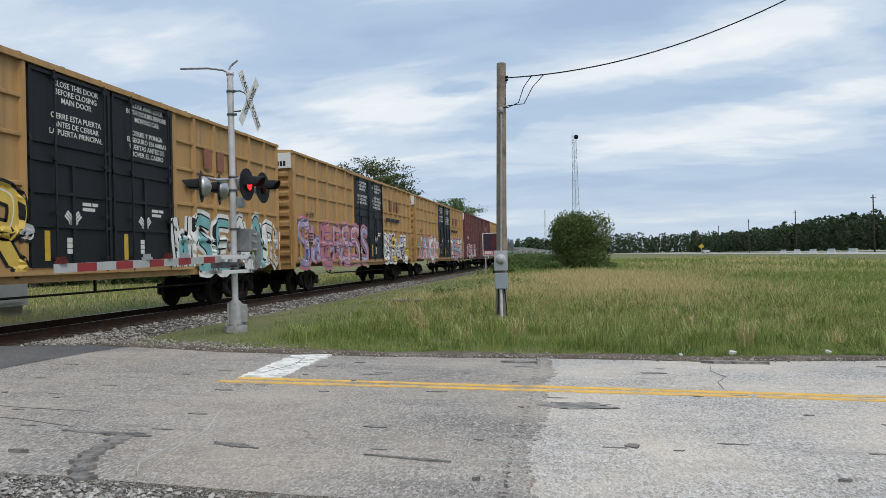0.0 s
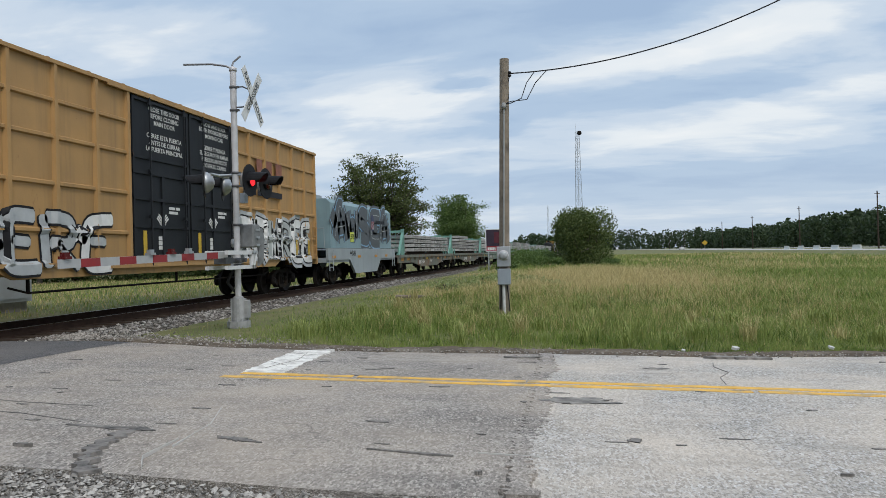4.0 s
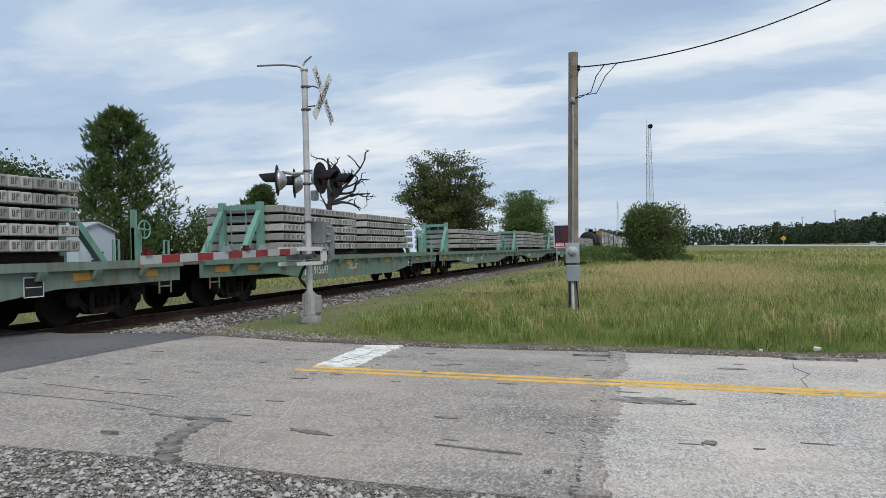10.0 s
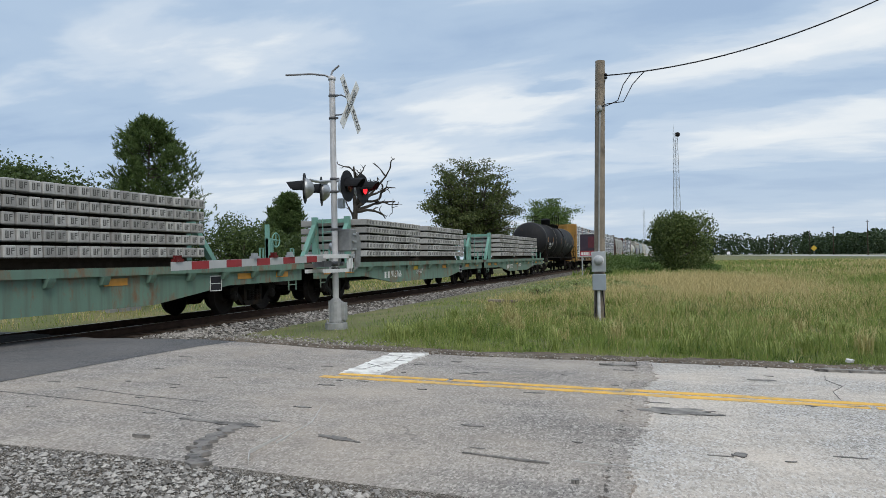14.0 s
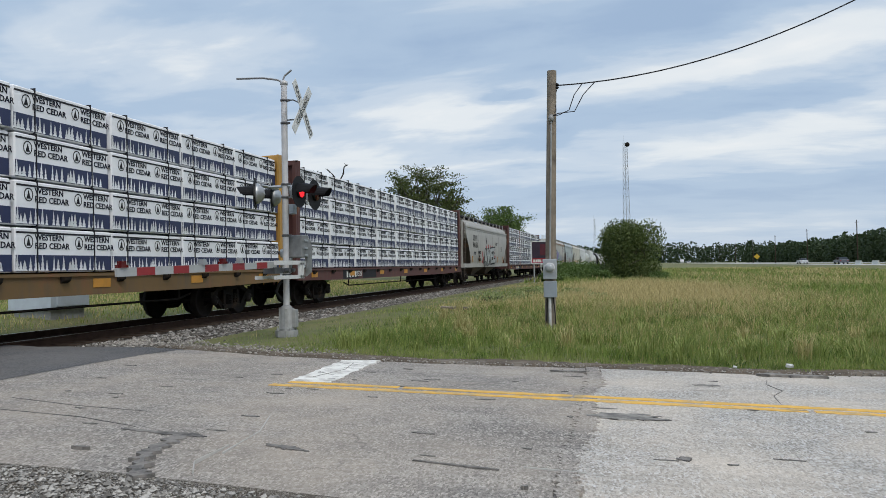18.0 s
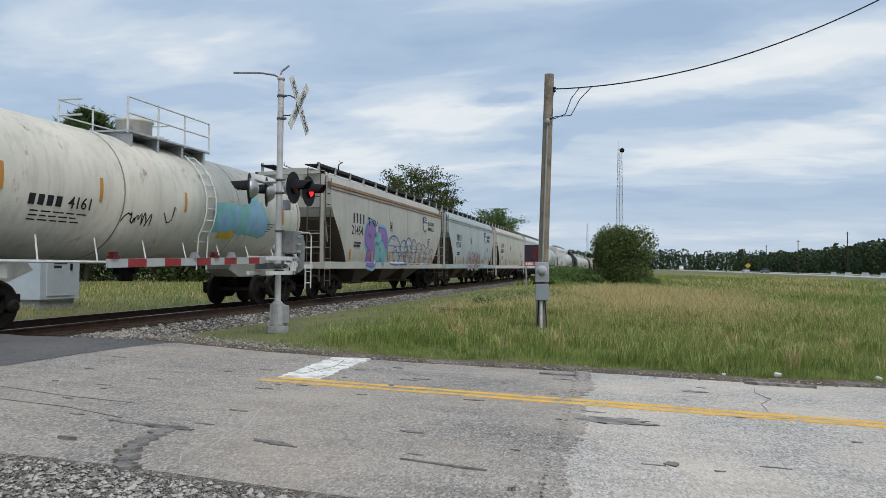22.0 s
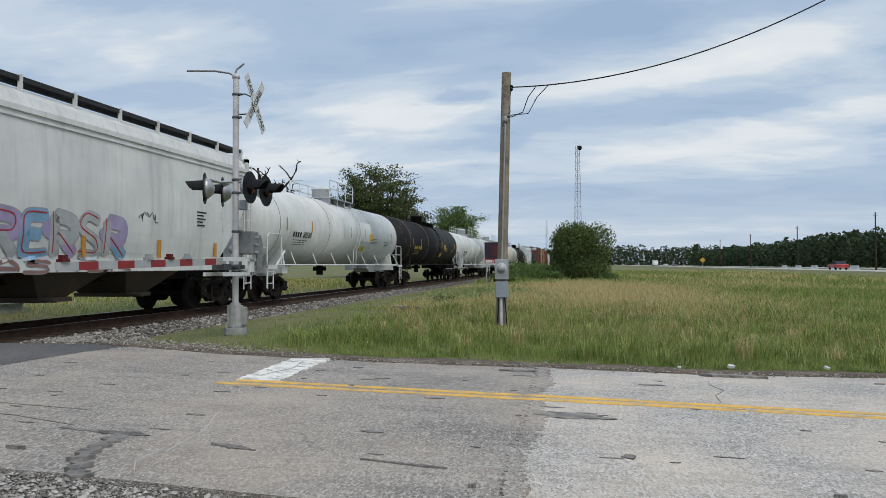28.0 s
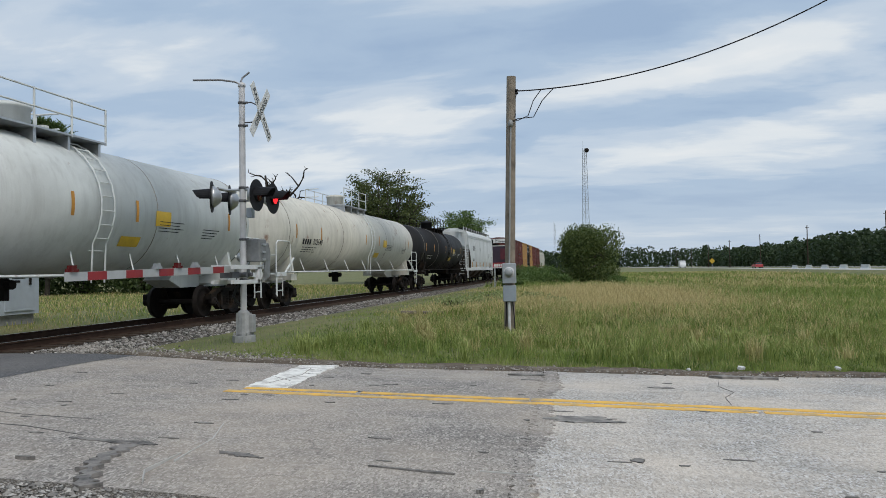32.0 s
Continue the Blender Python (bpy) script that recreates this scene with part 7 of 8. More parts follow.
hopper(405.3, 423.6, HOPPER_PAINTS["grey"], "grey covered hopper with red and silver spray lettering", "840158", tall=4.25, pockets=2, tags=[(spray_spots, ([(-2.6, 1.9, 0.4), (-2.3, 1.45, 0.5), (-1.2, 2.35, 0.4), (-0.4, 2.42, 0.42), (0.5, 2.4, 0.4), (1.3, 2.35, 0.42), (2.1, 2.1, 0.4), (2.45, 1.6, 0.5), (2.4, 1.35, 0.4)], SPRAY["red"]))], sprayed=[("AWEZ", 1.5, 0.05, 1.72, 3, (("black", 0.14), ("silver", 0.05))), ("QUICK\n-N-\nDIRTY!!", 0.27, -3.85, 1.75, 0, (("black", 0.012),)), ("SHOT", 0.3, 3.0, 2.75, 0, (("black", 0.0),))])
centerbeam(423.6, 447.6, BEAM_PAINTS["oxide"], "maroon centerbeam car stacked with wrapped red cedar lumber", "200252", None, (-4.5,))
tank_car(447.6, 463.5, TANK_PAINTS["cream"], "cream tank car stained with rust around its dome", "4161", rail=WHITE_RAIL, tags=CREAM_TAGS)
hopper(463.5, 482.3, HOPPER_PAINTS["rusty"], "rust-streaked grey covered hopper with blue bubble graffiti", "21454", tall=4.62, pockets=3, roof_mat=RUST_ROOF, tags=RUSTY_TAGS, emblem=True)
hopper(482.3, 500.4, HOPPER_PAINTS["pale"], "pale blue-grey covered hopper with dark roof walkway", "93718", tall=4.62, pockets=3, tags=PALE_TAGS, emblem=True)
hopper(500.4, 520.2, HOPPER_PAINTS["cream"], "clean cream covered hopper with a white side sill", "586591", tall=4.62, pockets=4, sill_mat=WHITE)
hopper(520.2, 540.6, HOPPER_PAINTS["white"], "white covered hopper with small black lettering", "8197", tall=4.62, pockets=4)
tank_car(540.6, 561.7, TANK_PAINTS["pale"], "pale grey tank car with white end platforms", "", rail=WHITE_RAIL)
hopper(561.7, 582.0, HOPPER_PAINTS["snow"], "white covered hopper with faint spray lettering along its sill", "20202", tall=4.62, pockets=4, tags=SNOW_TAGS)
tank_car(582.0, 602.0, TANK_PAINTS["white"], "white insulated tank car with yellow placard", "88580", rail=WHITE_RAIL, jacket=True)
tank_car(602.0, 622.5, TANK_PAINTS["rust_black"], "black tank car with rusty top and yellow lettering", "956444", ink=MARK_YELLOW, radius=1.52, zc=2.6)
tank_car(622.5, 643.4, TANK_PAINTS["white"], "white tank car with a side jacket panel", "88551", rail=WHITE_RAIL, jacket=True)
tank_car(643.4, 662.0, TANK_PAINTS["pale"], "pale grey tank car with yellow placards and a side ladder", "73457", rail=WHITE_RAIL, radius=1.5)
tank_car(662.0, 683.8, TANK_PAINTS["cream"], "cream white tank car with end stains", "303540", rail=WHITE_RAIL, radius=1.5)
tank_car(683.8, 702.0, TANK_PAINTS["black"], "black tank car following a white one", "", ink=CHALK)
hopper(702.0, 720.0, HOPPER_PAINTS["white"], "white covered hopper near the far end of the train", "", tall=4.62)
tank_car(720.0, 737.4, TANK_PAINTS["black"], "dark tank car ahead of brown boxcars", "", ink=CHALK)
boxcar(737.4, 757.0, PAINT_RED_BOX, "dark red boxcar in the distant part of the train", "", black_doors=False)
boxcar(757.0, 777.6, PAINT_BOX[3], "yellow boxcar in the distant part of the train", "")
boxcar(777.6, 798.2, PAINT_RED_BOX, "dark red boxcar at the distant end of the train", "", black_doors=False)
hopper(798.2, 817.0, HOPPER_PAINTS["cream"], "cream covered hopper at the distant end of the train", "", tall=4.62)
crossing_signal()
service_pole()


# ---- plants ----
def leaf_mesh(name, centres, sizes, mat, seed=1, long=1.6, up=0.0):
    """Many small four-cornered leaves, each turned its own way."""
    r = np.random.RandomState(seed)
    c = np.asarray(centres, float)
    n = len(c)
    a = r.normal(size=(n, 3))
    a[:, 2] += up
    a /= np.linalg.norm(a, axis=1)[:, None]
    b = np.cross(a, r.normal(size=(n, 3)))
    b /= np.linalg.norm(b, axis=1)[:, None]
    s = np.asarray(sizes, float)[:, None]
    v = np.stack([c - a * s * long * 0.5, c + b * s * 0.5, c + a * s * long * 0.5, c - b * s * 0.5], 1)
    faces = np.arange(4 * n).reshape(n, 4)
    return raw_mesh(name, v.reshape(-1, 3).tolist(), faces.tolist(), mat)


def limbs(bm, rng, p, d, ln, r, depth, tips, spread=0.6, lift=0.15, kids=(2, 3), crook=0.25, min_r=0.012, n=6):
    """A limb that bends and forks; its ends are gathered in tips."""
    pts = [p.copy()]
    seg = 4
    for i in range(seg):
        d = (d + Vector((rng.gauss(0, crook), rng.gauss(0, crook), rng.gauss(0, crook) + lift)) * 0.35).normalized()
        p = p + d * ln / seg
        pts.append(p.copy())
        if depth <= 2:
            tips.append(p.copy())
    add_tube(bm, pts, r, n if depth > 1 else 4, max(min_r * 0.5, r * 0.62), caps=False)
    if depth == 0:
        return
    for k in range(rng.randint(*kids)):
        side = Vector((rng.gauss(0, 1), rng.gauss(0, 1), rng.gauss(0, 0.6)))
        limbs(bm, rng, p if k else pts[-2].lerp(p, 0.8), (d + side * spread).normalized(), ln * rng.uniform(0.62, 0.85), max(min_r, r * 0.6), depth - 1, tips, spread, lift, kids, crook, min_r, n)


BARK = plain("bark", (0.085, 0.07, 0.055), 0.95, 0, 0.35, 6, 0.8)
BARK_DEAD = plain("dead_wood", (0.055, 0.048, 0.042), 0.95, 0, 0.3, 6, 0.6)
LEAF_OAK = foliage("oak_leaves", (0.042, 0.062, 0.020), (0.135, 0.16, 0.056))
LEAF_BRIGHT = foliage("bright_leaves", (0.065, 0.115, 0.030), (0.16, 0.23, 0.075))
LEAF_WEED = foliage("weed_leaves", (0.17, 0.22, 0.08), (0.38, 0.43, 0.21))
LEAF_DARK = foliage("dark_leaves", (0.040, 0.068, 0.022), (0.105, 0.145, 0.050))
NEEDLES = foliage("pine_needles", (0.042, 0.076, 0.024), (0.16, 0.225, 0.078), 0.3)
LEAF_BUSH = foliage("bush_leaves", (0.055, 0.085, 0.026), (0.16, 0.20, 0.068))
GRASS_GREEN = foliage("green_grass", (0.08, 0.14, 0.026), (0.325, 0.41, 0.105), 0.35, (0.33, 0.375, 0.12))
GRASS_DRY = foliage("dry_grass", (0.38, 0.31, 0.145), (0.68, 0.56, 0.30))
GRASS_DARK = foliage("dark_weeds", (0.05, 0.10, 0.022), (0.12, 0.19, 0.05))
FLOWER = leaves("pale_flowers", (0.45, 0.46, 0.38), (0.65, 0.65, 0.58))


def broad_tree(x, y, h, width, seed, label, leaf, trunk_r=0.22, leaf_n=14, size=0.26, base=0.3, stems=1, depth=4, clump=0.55):
    rng = random.Random(seed)
    th = thing("tree", label, "tree", "trees behind the track", at=pose(x, y, ground_z(x, y) - 0.05))
    bm = bmesh.new()
    tips = []
    for s in range(stems):
        a = s * math.tau / stems + rng.uniform(0, 1)
        d = Vector((0.35 * math.cos(a) * (stems > 1), 0.35 * math.sin(a) * (stems > 1), 1)).normalized()
        limbs(bm, rng, Vector((0, 0, 0)), d, h * base, trunk_r / (1 + 0.3 * (stems > 1)), depth, tips, 0.62, 0.12, (2, 4))
    zs = max(t.z for t in tips)
    xs = max(max(abs(t.x), abs(t.y)) for t in tips)
    k, kx = (h - 0.3) / zs, (width / 2 - 0.2) / xs
    for v in bm.verts:
        v.co = Vector((v.co.x * kx, v.co.y * kx, v.co.z * k))
    part("trunk", bm, BARK, th)
    cs = []
    for t in tips:
        t = Vector((t.x * kx, t.y * kx, t.z * k))
        if t.z < h * 0.22:
            continue
        for i in range(leaf_n):
            cs.append((t.x + rng.gauss(0, clump), t.y + rng.gauss(0, clump), t.z + rng.gauss(0, clump * 0.7)))
    ob = new("crown", leaf_mesh("crown", cs, [rng.uniform(0.6, 1.25) * size for _ in cs], leaf, seed))
    ob.parent = th
    return th


def pine(x, y, h, width, seed, label, low=0.25):
    rng = random.Random(seed)
    th = thing("pine_tree", label, "tree", "trees behind the track", at=pose(x, y, ground_z(x, y) - 0.05))
    bm = bmesh.new()
    add_tube(bm, [(0.1 * math.sin(k * 0.9), 0.1 * math.cos(k * 0.7), h * 0.97 * k / 8) for k in range(9)], 0.16, 8, 0.03)
    cs, dirs = [], []
    boughs = int(62 * h / 8)
    for i in range(boughs):
        u = (i + rng.random()) / boughs
        z = h * (low + (0.97 - low) * u)
        shape = min(1.0, 0.62 + 1.5 * u) * (1 - u) ** 0.62
        reach = width / 2 * shape * (1.0 if i % 5 == 0 else rng.uniform(0.45, 0.95)) + 0.25
        a = i * 2.39996 + rng.uniform(-0.5, 0.5)
        p = Vector((0, 0, z))
        pts = [p]
        out = Vector((math.cos(a), math.sin(a), 0))
        for s in range(4):
            p = p + (out + Vector((0, 0, 0.05 + 0.16 * s))) * reach / 4
            pts.append(p.copy())
            for q in range((4, 12, 24, 36)[s]):
                side = out * 0.5 + Vector((rng.gauss(0, 0.6), rng.gauss(0, 0.6), 0.75 + rng.gauss(0, 0.35)))
                spread = 0.11 + 0.10 * reach / 2 * (s + 1) / 2
                cs.append(p + Vector((rng.gauss(0, spread), rng.gauss(0, spread), rng.gauss(0.05, spread * 0.7))))
                dirs.append(side.normalized())
        add_tube(bm, pts, 0.05, 4, 0.015, caps=False)
    for q in range(40):
        cs.append(Vector((rng.gauss(0, 0.16), rng.gauss(0, 0.16), h * 0.97 - abs(rng.gauss(0, 0.4)))))
        dirs.append(Vector((rng.gauss(0, 0.4), rng.gauss(0, 0.4), 1)).normalized())
    part("trunk", bm, BARK, th)
    # needle tufts: thin blades along each twig end, like a brush
    r = np.random.RandomState(seed)
    n, k = len(cs), 19
    c, d = np.array([tuple(v) for v in cs]), np.array([tuple(v) for v in dirs])
    along = r.uniform(0, 0.34, (n, k, 1))
    root = c[:, None] + d[:, None] * along
    out = r.normal(size=(n, k, 3))
    out = d[:, None] * 0.9 + 0.75 * out / np.linalg.norm(out, axis=2, keepdims=True)
    tip = root + out * r.uniform(0.13, 0.24, (n, k, 1))
    w = np.cross(out, r.normal(size=(n, k, 3)))
    w = w / np.linalg.norm(w, axis=2, keepdims=True) * 0.021
    verts = np.stack([root - w, root + w, tip], 2).reshape(-1, 3).tolist()
    faces = np.arange(n * k * 3).reshape(-1, 3).tolist()
    ob = new("crown", raw_mesh("crown", verts, faces, NEEDLES))
    ob.parent = th
    return th


def bush(x, y, h, width, seed, label, leaf, n=5200, size=0.2, group="bushes", name="bush"):
    rng = random.Random(seed)
    th = thing(name, label, "bush", group, at=pose(x, y, ground_z(x, y) - 0.05))
    bm = bmesh.new()
    tips = []
    for s in range(7):
        a = s * math.tau / 7
        limbs(bm, rng, Vector((0.2 * math.cos(a), 0.2 * math.sin(a), 0)), Vector((0.6 * math.cos(a), 0.6 * math.sin(a), 1)).normalized(), h * 0.3, 0.04 * h / 3, 2, tips, 0.6, 0.1, (2, 3))
    part("stem", bm, BARK, th)
    cs = []
    lobes = [(rng.uniform(-0.32, 0.32) * width, rng.uniform(-0.32, 0.32) * width, rng.uniform(0.14, 0.72) * h, rng.uniform(0.2, 0.32)) for _ in range(20)] + [(0, 0, 0.42 * h, 0.42)] + [(0.27 * width * math.cos(k), 0.27 * width * math.sin(k), 0.17 * h, 0.24) for k in range(7)]
    while len(cs) < n:
        lx, ly, lz, lr = rng.choice(lobes)
        d = Vector((rng.gauss(0, 1), rng.gauss(0, 1), rng.gauss(0, 1))).normalized() * lr * rng.uniform(0.55, 1.08)
        p = (lx + d.x * width, ly + d.y * width, max(0.05, lz + d.z * h))
        if p[2] <= h:
            cs.append(p)
    ob = new("foliage", leaf_mesh("foliage", cs, [rng.uniform(0.6, 1.3) * size for _ in cs], leaf, seed))
    ob.parent = th
    return th


def dome_tree(x, y, h, width, seed, label, leaf, base, crown, limbs_n, twigs, leaf_n, clump, size, thin=0.0, trunk_r=0.3):
    """Limbs fan out from a low fork to points of a domed crown; each carries twigs that end in flat leaf clumps."""
    rng = random.Random(seed)
    th = thing("tree", label, "tree", "trees behind the track", at=pose(x, y, ground_z(x, y) - 0.05))
    bm = bmesh.new()
    fork = Vector((0.1, 0, base))
    add_tube(bm, [(0, 0, -0.1), (0.03, 0.02, base * 0.5), tuple(fork)], trunk_r, 9, trunk_r * 0.8)
    cs = []
    for i in range(limbs_n):
        a = i * 2.39996 + rng.uniform(-0.3, 0.3)
        u = ((i + 0.5) / limbs_n) ** crown
        out = width / 2 * math.sqrt(max(0.02, 1 - (2 * u - 0.72) ** 2 / 1.7)) * rng.uniform(0.72, 1.0) * (0.35 + 0.65 * math.sqrt(rng.random()))
        end = Vector((out * math.cos(a), out * math.sin(a), base + (h - base - 0.5) * (0.12 + 0.88 * u)))
        pts = [fork + Vector((0, 0, -0.3 * rng.random()))]
        for k in range(1, 6):
            q = k / 5
            p = fork.lerp(end, q) + Vector((0, 0, 0.22 * out * math.sin(q * math.pi)))
            pts.append(p + Vector((rng.gauss(0, 0.16), rng.gauss(0, 0.16), rng.gauss(0, 0.12))) * (k < 5))
        r = trunk_r * rng.uniform(0.26, 0.45)
        add_tube(bm, pts, r, 5, 0.025, caps=False)
        for k in range(twigs):
            q = rng.uniform(0.42, 1.0)
            j = min(4, int(q * 5))
            root = pts[j].lerp(pts[j + 1], q * 5 - j if j < 4 else q)
            tip = root + Vector((rng.gauss(0, 1), rng.gauss(0, 1), rng.gauss(0.35, 0.6))) * clump * rng.uniform(0.7, 1.8)
            tip.z = min(tip.z, h)
            add_tube(bm, [root, root.lerp(tip, 0.55) + Vector((0, 0, 0.12)), tip], max(0.016, r * 0.3), 4, 0.008, caps=False)
            if rng.random() < thin * (1 if tip.x > 0 else 0.35):
                continue
            for m in range(leaf_n):
                cs.append((tip.x + rng.gauss(0, clump), tip.y + rng.gauss(0, clump), min(h + 0.25, tip.z + rng.gauss(0, clump * 0.45))))
    part("trunk", bm, BARK, th)
    ob = new("crown", leaf_mesh("crown", cs, [rng.uniform(0.6, 1.3) * size for _ in cs], leaf, seed))
    ob.parent = th
    return th


dome_tree(-21.1, 75, 11.9, 12.6, 3, "spreading oak with dark limbs showing through thin leaves", LEAF_OAK, 1.9, 0.8, 52, 13, 62, 0.42, 0.145, 0.30, 0.46)
dome_tree(-17.7, 104, 9.5, 7.8, 8, "dense green young tree behind the track", LEAF_BRIGHT, 1.2, 0.9, 40, 12, 95, 0.50, 0.15, 0.0, 0.2)
pine(-34.6, 41.5, 11.5, 8.8, 4, "tall loblolly pine with tufted needles", 0.10)
pine(-34.6, 60, 7.7, 4.2, 9, "young pine rising behind bushes", 0.15)
pine(-36.9, 62, 6.6, 3.8, 12, "young pine rising behind bushes", 0.15)
broad_tree(-40.5, 37, 8.2, 11.5, 15, "leafy scrub tree with thin upper twigs", LEAF_DARK, 0.2, 46, 0.15, 0.24, 3, 4, 0.75)
broad_tree(-46, 33, 8.0, 9.0, 16, "leafy scrub tree with thin upper twigs", LEAF_DARK, 0.2, 46, 0.15, 0.24, 2, 4, 0.75)
for i, (x, y, h, w) in enumerate(((-30, 46, 4.6, 5.0), (-33.5, 52, 5.6, 5.5), (-28.5, 52, 4.2, 4.5), (-36, 47, 5.0, 6), (-27.2, 58, 4.4, 5), (-32, 66, 5.2, 6), (-38.5, 43, 4.4, 6.5))):
    bush(x, y, h, w, 30 + i, "dense dark green thicket behind the track", LEAF_DARK, 7000, 0.15, "thicket")


def dead_tree():
    rng = random.Random(21)
    th = thing("dead_tree", "bare dead tree with crooked grey limbs", "tree", at=pose(-22.3, 48, ground_z(-22.3, 48)))
    bm = bmesh.new()
    trunk = [Vector((0, 0, -0.1)), Vector((0.08, 0, 2.0)), Vector((0.0, 0, 3.8)), Vector((0.15, 0, 5.2)), Vector((0.0, 0.1, 6.3)), Vector((0.12, 0.1, 7.3)), Vector((-0.05, 0.2, 8.2))]
    add_tube(bm, trunk, 0.30, 8, 0.07)

    def snag(p, d, ln, r, depth):
        """A crooked bare limb with stubs."""
        pts = [p.copy()]
        for k in range(6):
            d = (d + Vector((rng.gauss(0, 0.26), rng.gauss(0, 0.26), rng.gauss(0.03, 0.26)))).normalized()
            p = p + d * ln / 6
            pts.append(p.copy())
            if depth and k > 1 and rng.random() < 0.62:
                snag(p, (d + Vector((rng.gauss(0, 0.7), rng.gauss(0, 0.5), rng.gauss(0.1, 0.6)))).normalized(), ln * rng.uniform(0.25, 0.45), r * 0.5, depth - 1)
        add_tube(bm, pts, r, 6, r * 0.32)

    for z, d, ln in ((5.2, (0.62, 0.1, 0.62), 3.9), (5.0, (0.9, 0.15, 0.34), 3.3), (4.9, (0.95, -0.2, 0.20), 2.7), (5.0, (0.75, 0.4, 0.5), 2.6), (6.4, (0.35, 0.1, 0.8), 1.6), (6.2, (-0.3, -0.1, 0.9), 1.4), (4.3, (-0.7, 0.2, 0.4), 1.3), (5.4, (0.7, -0.2, 0.55), 3.4), (5.1, (0.85, 0.3, 0.42), 3.0), (5.6, (0.5, 0.3, 0.75), 2.6)):
        snag(Vector((0.1, 0, z)), Vector(d).normalized(), ln, 0.13, 2)
    part("branching_trunk", bm, BARK_DEAD, th)


dead_tree()
bush(0.1, 70, 5.9, 5.5, 60, "large rounded green bush in the field", LEAF_BUSH, 30000, 0.125)
for i, (x, y, h, w) in enumerate(((-4.6, 66, 1.3, 2.8), (-3.4, 74, 1.8, 3.2), (-5.6, 80, 1.7, 4.0), (-2.7, 66, 1.1, 2.2), (-6.2, 61, 0.9, 1.9), (-7.2, 92, 2.2, 4.5), (2.5, 68, 0.9, 1.8))):
    bush(x, y, h, w, 70 + i, "low green shrub beside the track", LEAF_BRIGHT, 3600, 0.11, "low shrubs")
for i, (x, y, h, w) in enumerate(((-5.0, 27, 0.6, 1.1), (-4.2, 28.5, 0.5, 1.2), (-3.2, 30, 0.55, 1.3), (-2.4, 33, 0.6, 1.4), (-4.6, 35, 0.6, 1.3), (-1.2, 29.5, 0.5, 1.1))):
    bush(x, y, h, w, 90 + i, "low weed clump with pale blossoms", LEAF_WEED, 900, 0.055, "weed clumps", "weed_clump")


WOODS = foliage("woods_leaves", (0.036, 0.060, 0.030), (0.064, 0.094, 0.046))


def far_woods():
    """The wall of trees beyond the highway as one mass of leaves."""
    rng = random.Random(11)
    cs, sz = [], []
    spots = []
    for i in range(150):
        y = 150 + 620 * (i / 150) ** 1.15
        for row in range(3):
            spots.append((104 + row * 9 + rng.uniform(-5, 5) + 0.012 * y, y + rng.uniform(-3, 3), rng.uniform(10.5, 15.5)))
    for i in range(130):
        spots.append((-75 + 260 * i / 130 + rng.uniform(-2, 2), 880 + rng.uniform(0, 60), rng.uniform(16, 25)))
    for i in range(40):
        spots.append((-75 + 2.2 * i + rng.uniform(-3, 3), 420 + rng.uniform(0, 50), rng.uniform(7, 12)))
    bm = bmesh.new()
    for x, y, h in spots:
        k = 0.55 + y / 900
        wid = h * rng.uniform(0.22, 0.34)
        for j in range(int(210 if y < 400 else 110)):
            u = rng.random()
            r = wid * math.sqrt(max(0.0, 1 - (2 * u - 0.75) ** 2 * 0.62)) * rng.uniform(0.5, 1.05)
            a = rng.uniform(0, math.tau)
            cs.append((x + r * math.cos(a), y + r * math.sin(a), -0.4 + h * (0.04 + 0.96 * u)))
            sz.append(rng.uniform(0.9, 1.6) * k * 0.95)
    ob = new("far_woods", leaf_mesh("far_woods", cs, sz, WOODS, 5, 1.3))
    tagged(ob, "dark green pine woods along the horizon", "woods", kind="stuff")


far_woods()


def blades(name, n, region, height, width, mat, label, seed, mask=None, lean=0.85):
    """Grass blades: region gives (x, y) for two random numbers."""
    r = np.random.RandomState(seed)
    rg = random.Random(seed)
    verts, faces = [], []
    made = 0
    while made < n:
        x, y = region(rg)
        if mask and rg.random() > mask(x, y):
            continue
        made += 1
        z = ground_z(x, y) - 0.02
        h = height(x, y) * rg.uniform(0.55, 1.25)
        w = width(x, y) * rg.uniform(0.7, 1.3)
        a, b = rg.uniform(0, math.tau), rg.uniform(0, math.tau)
        cx, cy = math.cos(a) * w, math.sin(a) * w
        lx, ly = math.cos(b) * h * lean * rg.random(), math.sin(b) * h * lean * rg.random()
        i = len(verts)
        verts += [(x - cx, y - cy, z), (x + cx, y + cy, z), (x + cx * 0.7 + lx * 0.35, y + cy * 0.7 + ly * 0.35, z + h * 0.6), (x - cx * 0.7 + lx * 0.35, y - cy * 0.7 + ly * 0.35, z + h * 0.6), (x + lx, y + ly, z + h)]
        faces += [(i, i + 1, i + 2, i + 3), (i + 3, i + 2, i + 4)]
    ob = new(name, raw_mesh(name, verts, faces, mat))
    return tagged(ob, label, "grass", kind="stuff")


def edge_y(x):
    return 10.15 + max(0, x - 1.5) * 0.28 + max(0.0, -x - 5.2) * 0.25 + 0.12 * math.sin(x * 2.1) + 0.1 * math.sin(x * 5.3)


def tract(y0, y1, power):
    def f(rg):
        y = y0 + (y1 - y0) * rg.random() ** power
        lo = max(-8.4, -0.62 * y) if y < 26 else -8.6
        x = rg.uniform(lo, 0.52 * y + 2)
        if y < edge_y(x) + 0.02:
            y = edge_y(x) + abs(rg.gauss(0, 0.25))
        return x, y
    return f


